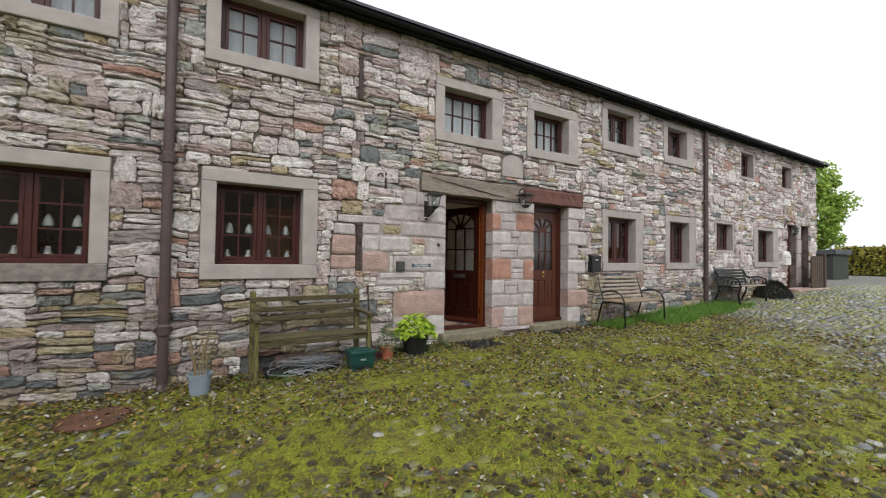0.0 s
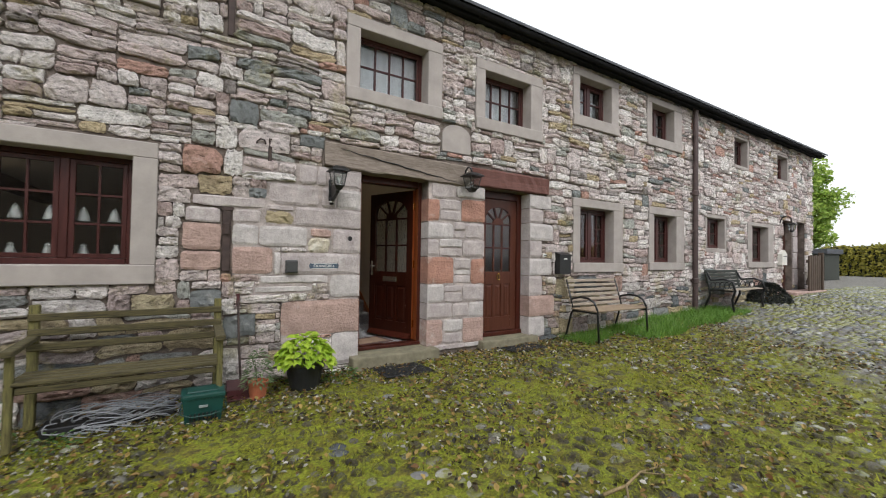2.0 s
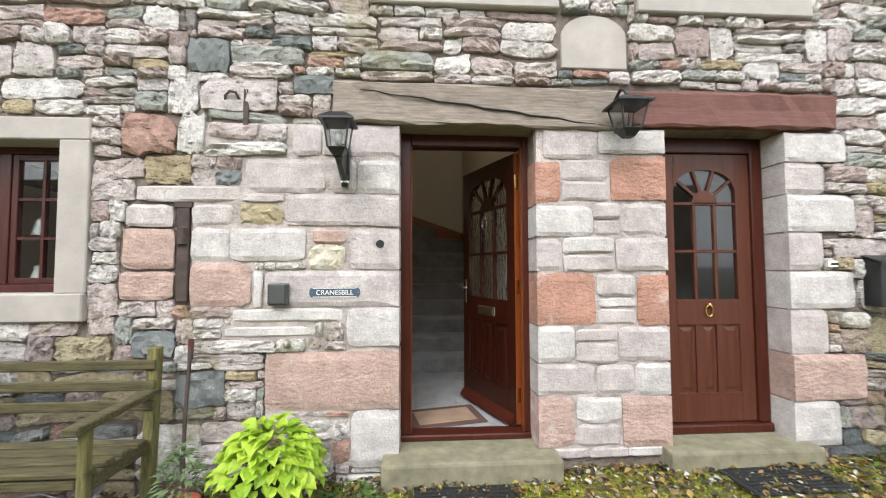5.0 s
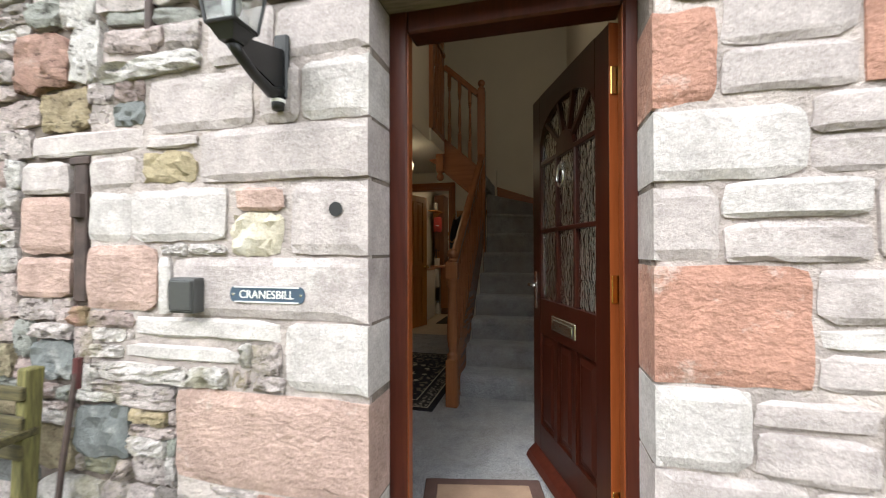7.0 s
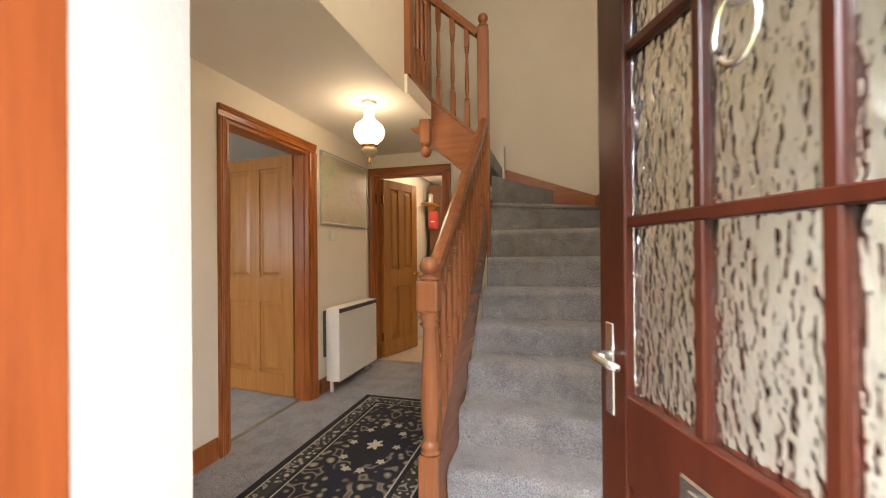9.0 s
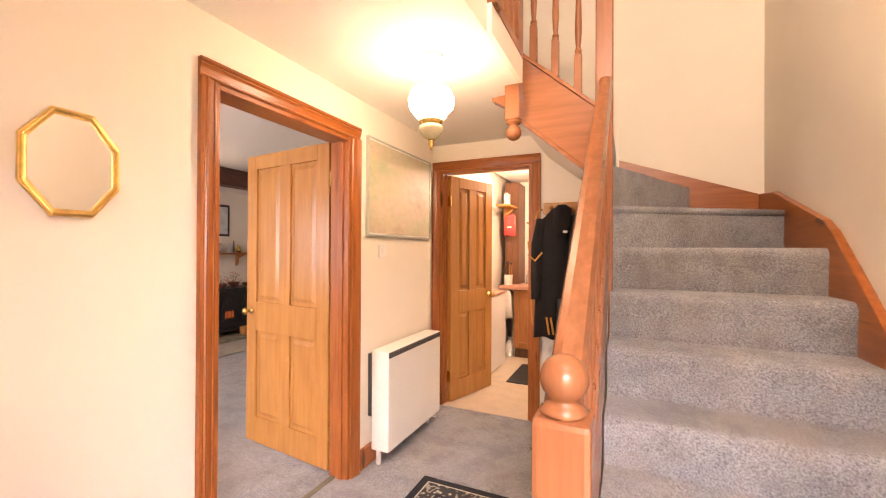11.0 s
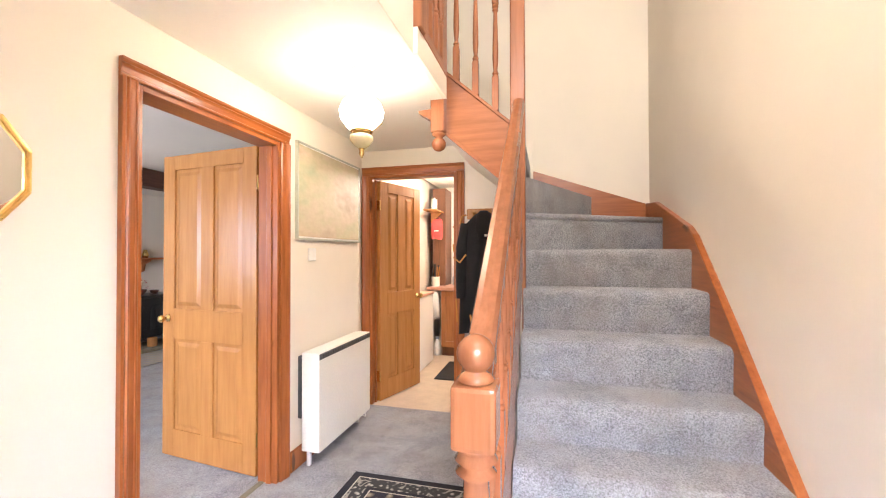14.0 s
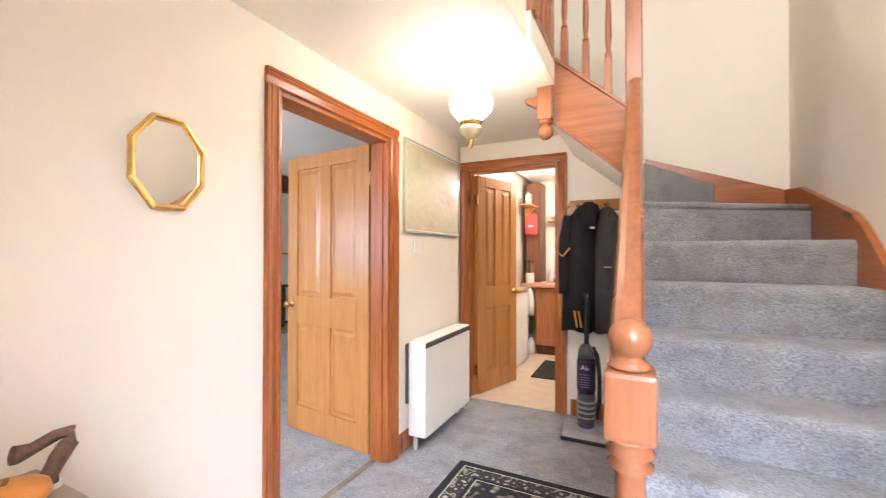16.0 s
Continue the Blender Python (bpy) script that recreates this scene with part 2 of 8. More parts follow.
def carpet(name, dark, light):
    m, n, l, b = shader(name, 1.0)
    v = world_coords(n, l)
    pile = noise_tex(n, l, v, 145, 4, 0.75)
    patch = noise_tex(n, l, v, 7, 4)
    c = ramp(n, l, pile, [(0.36, dark), (0.64, light)])
    c = blend(n, l, "MIX", ramp(n, l, noise_tex(n, l, v, 3.4, 4), [(0.42, (0, 0, 0)), (0.66, (0.45, 0.45, 0.45))]), c, (0.30, 0.25, 0.20))
    c = blend(n, l, "MULTIPLY", 0.75, c, ramp(n, l, patch, [(0.33, (0.62, 0.62, 0.63)), (0.52, (0.98, 0.98, 0.98)), (0.68, (1.15, 1.15, 1.16))]))
    l.new(c, b.inputs["Base Color"])
    b.inputs["Sheen Weight"].default_value = 0.3
    bump(n, l, b, pile, 1.0, 0.014)
    return m


M_CARPET = carpet("grey_pile_carpet", (0.105, 0.106, 0.114), (0.50, 0.50, 0.525))


def glass(name, rough=0.02, tint=(0.80, 0.83, 0.83), ripple=0.0):
    m, n, l, b = shader(name, rough)
    b.inputs["Base Color"].default_value = (*tint, 1)
    b.inputs["Transmission Weight"].default_value, b.inputs["IOR"].default_value = 1.0, 1.45
    if ripple:
        bump(n, l, b, noise_tex(n, l, world_coords(n, l, (1, 1, 0.45)), 38, 2), ripple, 0.02)
    return m


M_GLASS = glass("window_glass")
M_RIPPLE = glass("rippled_door_glass", 0.06, (0.85, 0.9, 0.9), 0.7)


def mirror_glass(name):
    m, n, l, b = shader(name, 0.015, 1.0)
    b.inputs["Base Color"].default_value = (0.86, 0.87, 0.87, 1)
    return m


M_MIRROR = mirror_glass("mirror_glass")


def glow(name, colour, strength):
    m, n, l, b = shader(name, 0.4)
    b.inputs["Base Color"].default_value = (0.9, 0.85, 0.75, 1)
    b.inputs["Emission Color"].default_value = (*colour, 1)
    b.inputs["Emission Strength"].default_value = strength
    return m


M_OPAL = glow("lit_opal_glass", (1.0, 0.80, 0.52), 0.7)

# ---- building helpers ----
def mesh_of(name, bm, material, smooth=False):
    me = bpy.data.meshes.new(name)
    bmesh.ops.recalc_face_normals(bm, faces=bm.faces[:])
    bm.to_mesh(me)
    bm.free()
    me.materials.append(material)
    if smooth:
        for p in me.polygons:
            p.use_smooth = True
    return me


def thing(name, at, label, category, group="", kind="", turn=0.0):
    ob = new(name)
    ob.empty_display_size = 0.1
    ob.matrix_world = pose(*at, 0, 0, turn)
    return tagged(ob, label, category, group, kind)


def part(name, bm, material, parent=None, label="", smooth=False, at=(0, 0, 0), turn=(0, 0, 0)):
    ob = new(name, mesh_of(name, bm, material, smooth))
    ob.parent = parent
    ob.matrix_basis = pose(*at, *turn)
    return tagged(ob, label)


def solid(name, bm, material, label, category, kind="", group="", smooth=False, at=(0, 0, 0), turn=(0, 0, 0)):
    """A thing that is one mesh."""
    ob = new(name, mesh_of(name, bm, material, smooth))
    ob.matrix_basis = pose(*at, *turn)
    return tagged(ob, label, category, group, kind)


def box(x0, x1, y0, y1, z0, z1, bevel=0.0, bm=None, segments=1):
    mine = bmesh.new()
    bmesh.ops.create_cube(mine, size=1)
    for v in mine.verts:
        v.co = Vector(((x0 + x1) / 2 + v.co.x * (x1 - x0), (y0 + y1) / 2 + v.co.y * (y1 - y0), (z0 + z1) / 2 + v.co.z * (z1 - z0)))
    if bevel:
        bmesh.ops.bevel(mine, geom=mine.edges[:], offset=bevel, segments=segments, affect="EDGES", profile=0.6)
    if bm is None:
        return mine
    return merge(bm, mine)


def merge(bm, other, m=None):
    if m is not None:
        other.transform(m)
    tmp = bpy.data.meshes.new("tmp")
    other.to_mesh(tmp)
    other.free()
    bm.from_mesh(tmp)
    bpy.data.meshes.remove(tmp)
    return bm


def lathe(profile, segments=20, at=(0, 0, 0), bm=None):
    """A turned shape about the z axis from (radius, height) pairs."""
    mine = bmesh.new()
    rings = []
    for r, z in profile:
        if r < 1e-5:
            rings.append([mine.verts.new((at[0], at[1], at[2] + z))])
        else:
            rings.append([mine.verts.new((at[0] + r * math.cos(2 * math.pi * k / segments), at[1] + r * math.sin(2 * math.pi * k / segments), at[2] + z)) for k in range(segments)])
    for a, b in zip(rings, rings[1:]):
        for k in range(segments):
            j = (k + 1) % segments
            if len(a) == 1 and len(b) > 1:
                mine.faces.new((a[0], b[k], b[j]))
            elif len(b) == 1 and len(a) > 1:
                mine.faces.new((a[k], b[0], a[j]))
            elif len(a) > 1:
                mine.faces.new((a[k], b[k], b[j], a[j]))
    for ring in (rings[0], rings[-1]):
        if len(ring) > 1:
            mine.faces.new(ring)
    return mine if bm is None else merge(bm, mine)


def tube(points, radius, segments=8, bm=None):
    """A round bar along points."""
    mine = bmesh.new()
    pts = [Vector(p) for p in points]
    rings = []
    up = Vector((0.13, 0.21, 1)).normalized()
    for i, p in enumerate(pts):
        d = (pts[min(i + 1, len(pts) - 1)] - pts[max(i - 1, 0)]).normalized()
        ref = up if abs(d.dot(up)) < 0.95 else Vector((1, 0.2, 0)).normalized()
        a = d.cross(ref).normalized()
        b = d.cross(a)
        r = radius[i] if isinstance(radius, (list, tuple)) else radius
        rings.append([mine.verts.new(p + r * (math.cos(2 * math.pi * k / segments) * a + math.sin(2 * math.pi * k / segments) * b)) for k in range(segments)])
    for a, b in zip(rings, rings[1:]):
        for k in range(segments):
            j = (k + 1) % segments
            mine.faces.new((a[k], b[k], b[j], a[j]))
    mine.faces.new(rings[0])
    mine.faces.new(rings[-1])
    return mine if bm is None else merge(bm, mine)


def prism(outline, axis, lo, hi, bm=None, bevel=0.0):
    """An outline (pairs in the two other axes) given thickness along axis."""
    mine = bmesh.new()
    put = {"x": lambda a, b, c: (c, a, b), "y": lambda a, b, c: (a, c, b), "z": lambda a, b, c: (a, b, c)}[axis]
    low = [mine.verts.new(put(a, b, lo)) for a, b in outline]
    high = [mine.verts.new(put(a, b, hi)) for a, b in outline]
    mine.faces.new(low)
    mine.faces.new(high)
    for k in range(len(outline)):
        j = (k + 1) % len(outline)
        mine.faces.new((low[k], low[j], high[j], high[k]))
    if bevel:
        bmesh.ops.bevel(mine, geom=mine.edges[:], offset=bevel, segments=1, affect="EDGES")
    return mine if bm is None else merge(bm, mine)


def pierced(axis, lo, hi, a0, a1, z0, z1, holes):
    """A wall across an axis from lo to hi, over a0..a1 and z0..z1, with rectangular holes (a0, a1, z0, z1) through it."""
    sa = sorted({a0, a1, *[min(max(v, a0), a1) for h in holes for v in h[:2]]})
    sz = sorted({z0, z1, *[min(max(v, z0), z1) for h in holes for v in h[2:]]})
    full = {}
    for i in range(len(sa) - 1):
        for k in range(len(sz) - 1):
            ca, cz = (sa[i] + sa[i + 1]) / 2, (sz[k] + sz[k + 1]) / 2
            full[i, k] = not any(h[0] < ca < h[1] and h[2] < cz < h[3] for h in holes)
    bm = bmesh.new()
    verts = {}

    def v(a, d, z):
        key = (round(a, 4), round(d, 4), round(z, 4))
        if key not in verts:
            verts[key] = bm.verts.new((d, a, z) if axis == "x" else (a, d, z))
        return verts[key]

    for (i, k), is_full in full.items():
        if not is_full:
            continue
        A0, A1, Z0, Z1 = sa[i], sa[i + 1], sz[k], sz[k + 1]
        for d in (lo, hi):
            bm.faces.new((v(A0, d, Z0), v(A1, d, Z0), v(A1, d, Z1), v(A0, d, Z1)))
        for (di, dk), (p, q) in {(-1, 0): ((A0, Z0), (A0, Z1)), (1, 0): ((A1, Z0), (A1, Z1)), (0, -1): ((A0, Z0), (A1, Z0)), (0, 1): ((A0, Z1), (A1, Z1))}.items():
            if not full.get((i + di, k + dk), False):
                bm.faces.new((v(p[0], lo, p[1]), v(q[0], lo, q[1]), v(q[0], hi, q[1]), v(p[0], hi, p[1])))
    return bm


def scatter(name, units, places, material):
    """One mesh out of many small copies: units are (verts, faces), places (unit index, 4 x 4 matrix)."""
    vs, fs, base = [], [], 0
    for u, m in places:
        v, f = units[u]
        m = np.array(m)
        vs.append(v @ m[:3, :3].T + m[:3, 3])
        fs.extend([tuple(i + base for i in face) for face in f])
        base += len(v)
    me = bpy.data.meshes.new(name)
    me.from_pydata(np.concatenate(vs).tolist(), [], fs)
    me.materials.append(material)
    me.update()
    return new(name, me)


FACE, INNER, FL, CEIL, EAVE = 4.80, 5.16, 0.515, 2.76, 4.80


def ground_z(x):
    return float(np.interp(x, [-60, -1, 0, 2, 6, 10, 15, 40, 400], [0.12, 0.17, 0.22, 0.33, 0.38, 0.56, 0.79, 0.95, 0.95]))


# openings in the front wall: outer stone surround, inner opening
# name, outer x0 x1 z0 z1, inner x0 x1 z0 z1, columns and rows of panes in each casement (four columns: one casement, else two), surround
WINDOWS = [
    ("window_1", (-2.43, -1.15, 1.33, 2.58), (-2.28, -1.30, 1.50, 2.43), 2, 3, "framed"),
    ("window_2", (-0.36, 0.91, 1.33, 2.58), (-0.21, 0.73, 1.50, 2.44), 2, 3, "framed"),
    ("window_3", (-2.40, -1.12, 3.80, 4.76), (-2.25, -1.27, 3.95, 4.63), 2, 2, "framed"),
    ("window_4", (-0.36, 0.89, 3.80, 4.76), (-0.21, 0.72, 3.95, 4.64), 2, 2, "framed"),
    ("window_5", (2.60, 3.86, 3.37, 4.35), (2.76, 3.65, 3.52, 4.21), 4, 2, "framed"),
    ("window_6", (4.40, 5.65, 3.37, 4.34), (4.56, 5.41, 3.53, 4.20), 4, 2, "framed"),
    ("window_7", (6.34, 7.52, 3.79, 4.74), (6.50, 7.32, 3.97, 4.62), 1, 2, "framed"),
    ("window_8", (8.39, 9.60, 3.80, 4.74), (8.55, 9.32, 3.97, 4.62), 1, 2, "framed"),
    ("window_9", (11.90, 12.75, 3.85, 4.62), (11.97, 12.66, 3.92, 4.56), 1, 2, "flush"),
    ("window_10", (14.38, 15.20, 3.80, 4.56), (14.44, 15.12, 3.87, 4.50), 1, 2, "flush"),
    ("window_11", (6.36, 7.66, 1.40, 2.61), (6.53, 7.40, 1.56, 2.47), 2, 3, "framed"),
    ("window_12", (8.46, 9.70, 1.43, 2.64), (8.63, 9.41, 1.58, 2.50), 1, 3, "framed"),
    ("window_13", (10.62, 11.58, 1.82, 2.66), (10.70, 11.50, 1.91, 2.58), 1, 2, "flush"),
    ("window_14", (12.60, 14.10, 1.48, 2.60), (12.84, 13.78, 1.62, 2.51), 1, 2, "framed"),
]
DOORWAYS = [(2.80, 3.69, 0.30, 2.58), (4.57, 5.42, 0.30, 2.58), (14.76, 15.44, 0.60, 2.77), (15.80, 16.40, 0.60, 2.78)]
LINTELS = [(2.40, 4.30, 2.58, 2.82), (4.30, 5.78, 2.58, 2.83)]

# ---- ground ----
def moss_cover(x, y):
    """1 where moss hides the cobbles, 0 where they lie bare."""
    edge = 4.7 + 1.2 * y + 1.2 * noise.noise((x * 0.35, y * 0.35, 2.0))
    return 1 / (1 + math.exp((x - edge) * 1.0))


def ground_material():
    m, n, l, b = shader("mossy_earth", 0.85)
    v = world_coords(n, l)
    moss = ramp(n, l, noise_tex(n, l, v, 3.2, 7, 0.72), [(0.28, (0.025, 0.020, 0.010)), (0.38, (0.075, 0.058, 0.018)), (0.46, (0.20, 0.185, 0.014)), (0.53, (0.235, 0.275, 0.012)), (0.59, (0.11, 0.095, 0.016)), (0.66, (0.060, 0.042, 0.018)), (0.74, (0.022, 0.018, 0.012))])
    moss = blend(n, l, "MULTIPLY", 0.75, moss, ramp(n, l, noise_tex(n, l, v, 55, 5, 0.75), [(0.34, (0.14, 0.14, 0.13)), (0.52, (0.9, 0.9, 0.85)), (0.66, (1.8, 1.8, 1.4))]))
    earth = ramp(n, l, noise_tex(n, l, v, 18, 6), [(0.3, (0.10, 0.095, 0.085)), (0.7, (0.24, 0.225, 0.20))])
    a = n.new("ShaderNodeAttribute")
    a.attribute_name = "moss"
    edge = blend(n, l, "ADD", 0.55, a.outputs["Color"], ramp(n, l, noise_tex(n, l, v, 5, 6), [(0.3, (-0.0, 0, 0)), (0.75, (0.7, 0.7, 0.7))]))
    fac = ramp(n, l, edge, [(0.50, (0, 0, 0)), (0.85, (1, 1, 1))])
    l.new(blend(n, l, "MIX", fac, earth, moss), b.inputs["Base Color"])
    bump(n, l, b, noise_tex(n, l, v, 40, 6, 0.7), 0.9, 0.03)
    return m


def steps_of(lo, hi, fine_lo, fine_hi, step, grow=1.25):
    out = list(np.arange(fine_lo, fine_hi, step))
    d, x = step, out[-1]
    while x < hi:
        d *= grow
        x += d
        out.append(x)
    d, x = step, fine_lo
    while x > lo:
        d *= grow
        x -= d
        out.insert(0, x)
    return out


def build_ground():
    xs, ys = steps_of(-400, 500, -3.0, 9.0, 0.07), steps_of(-400, 400, -1.2, 4.9, 0.07)
    verts, moss = [], []
    for y in ys:
        for x in xs:
            z = ground_z(x)
            if y > 4.84 and -9 < x < 17.0:
                z = 0.05
            elif -4 < x < 20 and -4 < y < 5:
                z += 0.018 * noise.noise((x * 2.1, y * 2.1, 0)) + 0.012 * noise.noise((x * 7, y * 7, 3))
            verts.append((x, y, z))
            moss.append(moss_cover(x, y) if x < 60 and abs(y) < 60 else 0.15)
    w = len(xs)
    faces = [(j * w + i, j * w + i + 1, (j + 1) * w + i + 1, (j + 1) * w + i) for j in range(len(ys) - 1) for i in range(w - 1)]
    me = bpy.data.meshes.new("ground")
    me.from_pydata(verts, [], faces)
    at = me.attributes.new("moss", "FLOAT", "POINT")
    at.data.foreach_set("value", moss)
    me.materials.append(ground_material())
    for p in me.polygons:
        p.use_smooth = True
    return tagged(new("ground", me), "mossy cobbled yard sloping gently beside the house", "ground", kind="structure")


ground = build_ground()

# ---- house shell ----
HOLES = [(w[2][0] - 0.012, w[2][1] + 0.012, w[2][2] - 0.012, w[2][3] + 0.012) for w in WINDOWS] + DOORWAYS
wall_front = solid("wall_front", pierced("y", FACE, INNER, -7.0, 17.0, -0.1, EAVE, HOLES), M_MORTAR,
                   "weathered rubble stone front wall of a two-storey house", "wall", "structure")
hall_doorway = (2.72, 3.69, 0.3, 2.6)
INNER_HOLES = [(w[2][0] - 0.05, w[2][1] + 0.05, w[2][2] - 0.05, w[2][3] + 0.05) for w in WINDOWS] + [(2.72, 3.69, 0.3, 2.60)] + DOORWAYS[1:]
solid("wall_front_lining", pierced("y", INNER + 0.002, INNER + 0.03, -6.9, 16.9, 0.2, EAVE, INNER_HOLES), M_WALL, "cream plaster lining of the front wall", "wall", "structure")
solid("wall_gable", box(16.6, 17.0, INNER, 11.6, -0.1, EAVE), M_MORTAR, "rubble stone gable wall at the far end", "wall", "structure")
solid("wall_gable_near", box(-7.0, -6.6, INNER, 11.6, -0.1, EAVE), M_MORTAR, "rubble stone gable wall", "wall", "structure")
solid("wall_back", box(-7.0, 17.0, 11.6, 12.0, -0.1, EAVE), M_WALL, "plastered back wall", "wall", "structure")

# unseen plain walls, added so that the lower windows reflect something dark
solid("wall_unseen_opposite", box(-34.0, 15.0, -9.6, -9.0, 0.0, 5.2), M_MORTAR, "unseen plain wall added across the yard to darken window reflections", "wall", "structure")
solid("wall_unseen_end", box(-34.6, -34.0, -9.6, 12.0, 0.0, 5.2), M_MORTAR, "unseen plain wall added at the yard end to darken window reflections", "wall", "structure")

# roof, eaves and gutter
solid("roof", prism([(4.50, 4.835), (4.50, 4.875), (8.30, 7.10), (12.30, 4.93), (12.30, 4.86), (8.30, 7.00)], "x", -7.3, 17.3), M_SLATE, "dark slate roof over the long house", "roof", "structure")
solid("eaves_board", box(-7.2, 17.2, 4.62, 4.66, 4.76, 4.855), M_GUTTER, "dark timber eaves board", "eaves", "structure")
solid("soffit_board", box(-7.2, 17.2, 4.66, 4.80, 4.802, 4.825), M_GUTTER, "dark timber soffit under the eaves", "eaves", "structure")


def build_gutter():
    g = thing("gutter", (0, 0, 0), "black half-round gutter along the eaves", "gutter")
    n = 9
    arc = [(4.57 + 0.048 * math.cos(math.pi * (1 + k / (n - 1))), 4.825 + 0.048 * math.sin(math.pi * (1 + k / (n - 1)))) for k in range(n)]
    inner = [(4.57 + 0.041 * math.cos(math.pi * (1 + k / (n - 1))), 4.825 + 0.041 * math.sin(math.pi * (1 + k / (n - 1)))) for k in range(n)]
    part("trough", prism(arc + inner[::-1], "x", -7.2, 17.2), M_GUTTER, g)
    for k in range(20):
        part("bracket", box(-6.5 + k * 1.2, -6.47 + k * 1.2, 4.515, 4.63, 4.772, 4.782), M_GUTTER, g)
    return g


build_gutter()

# interior walls, floors and ceilings
LDOOR, KDOOR = (6.775, 7.63, 0.3, 2.505), (1.345, 2.13, 0.3, 2.54)
BACKY, STAIRY, RIGHTX, LEFTX, WELLX = 8.88, 9.22, 3.69, 1.345, 2.28
solid("wall_hall_left", pierced("x", LEFTX - 0.13, LEFTX, INNER + 0.03, 8.64, 0.1, EAVE, [LDOOR]), M_WALL, "cream painted wall of the hall", "wall", "structure")
solid("wall_hall_left_end", prism([(LEFTX, 8.64), (1.262, BACKY), (1.262, 11.6), (LEFTX - 0.13, 11.6), (LEFTX - 0.13, 8.64)], "z", 0.1, EAVE), M_WALL, "cream painted wall end beside the kitchen doorway", "wall", "structure")
solid("wall_hall_back", pierced("y", BACKY, BACKY + 0.12, 1.262, 2.76, 0.1, CEIL, [KDOOR]), M_WALL, "cream painted wall with the kitchen doorway", "wall", "structure")
solid("wall_stair_back", box(2.28, RIGHTX, STAIRY, STAIRY + 0.12, 0.1, EAVE), M_WALL, "cream painted wall behind the winding stairs", "wall", "structure")
solid("wall_landing_back", box(LEFTX, 2.28, STAIRY, STAIRY + 0.12, 2.95, EAVE), M_WALL, "cream painted landing wall", "wall", "structure")
solid("wall_hall_right", box(RIGHTX, RIGHTX + 0.12, INNER + 0.03, 11.6, 0.1, EAVE), M_WALL, "cream painted wall beside the stairs", "wall", "structure")
solid("wall_over_hall", box(WELLX - 0.1, WELLX, INNER + 0.03, 7.31, CEIL + 0.002, EAVE), M_WALL, "white plaster wall above the hall ceiling edge", "wall", "structure")
solid("ceiling_hall", box(1.25, WELLX - 0.004, INNER + 0.03, BACKY, CEIL, CEIL + 0.10), M_CEIL, "white plaster hall ceiling", "ceiling", "structure")
solid("landing_floor", box(LEFTX, WELLX - 0.002, 7.31, STAIRY, CEIL + 0.10, 2.95), M_CARPET, "grey carpeted landing", "floor", "structure")
solid("landing_edge", box(WELLX - 0.003, WELLX + 0.02, 7.312, 7.86, CEIL - 0.002, 2.884), M_WALL, "white plaster landing edge", "trim", "structure")
solid("ceiling_upper", box(-6.6, 16.6, INNER + 0.03, 11.6, EAVE - 0.02, EAVE + 0.04), M_CEIL, "white upper ceiling", "ceiling", "structure")
solid("floor_hall", box(LEFTX - 0.13, RIGHTX, 5.072, BACKY, FL - 0.12, FL), M_CARPET, "grey pile carpet of the hall", "floor", "structure")
solid("floor_living", box(-6.6, LEFTX - 0.13, INNER, 11.6, FL - 0.12, FL), M_CARPET, "grey pile carpet of the living room", "floor", "structure")
solid("ceiling_living", box(-6.6, LEFTX - 0.13, INNER + 0.03, 11.6, CEIL, CEIL + 0.15), M_CEIL, "white living room ceiling", "ceiling", "structure")
solid("wall_living_far", box(-3.20, -3.05, INNER + 0.03, 11.6, 0.1, CEIL), M_WALL, "cream wall of the living room", "wall", "structure")
M_VINYL = plain("beige_vinyl_floor", (0.58, 0.47, 0.35), 0.45, 0.08, 9, 60, 0.08)
solid("floor_kitchen", box(LEFTX, RIGHTX, BACKY, 11.6, FL - 0.12, FL + 0.002), M_VINYL, "beige vinyl kitchen floor", "floor", "structure")
solid("ceiling_kitchen", box(LEFTX, RIGHTX, STAIRY + 0.12, 11.6, CEIL + 0.05, CEIL + 0.15), M_CEIL, "white kitchen ceiling", "ceiling", "structure")
solid("wall_kitchen_back", box(LEFTX, RIGHTX, 11.26, 11.36, 0.1, CEIL + 0.05), M_WALL, "pale kitchen wall above the worktop", "wall", "structure")
solid("floor_far_rooms", box(RIGHTX + 0.12, 16.6, INNER + 0.03, 11.6, FL - 0.1, FL), M_CARPET, "floor of the rooms further along", "floor", "structure")
solid("upper_floor", box(RIGHTX + 0.12, 16.6, INNER + 0.03, 11.6, CEIL, CEIL + 0.2), M_CEIL, "upper floor of the rooms further along", "floor", "structure")
solid("wall_far_rooms", box(RIGHTX + 0.12, 16.6, 7.4, 7.5, FL, CEIL), M_WALL, "plain wall of the rooms further along", "wall", "structure")
solid("wall_far_rooms_upper", box(RIGHTX + 0.12, 16.6, 7.4, 7.5, CEIL + 0.2, EAVE - 0.02), M_WALL, "plain wall of the upper rooms further along", "wall", "structure")


def skirting(x0, x1, y0, y1):
    solid("baseboard", box(x0, x1, y0, y1, FL, FL + 0.13, 0.006), M_PINE_OR, "orange varnished pine skirting board", "baseboard", "structure")


skirting(LEFTX, LEFTX + 0.018, INNER + 0.04, 6.69)
skirting(LEFTX, LEFTX + 0.018, 7.72, 8.64)
skirting(2.23, 2.70, BACKY - 0.018, BACKY)

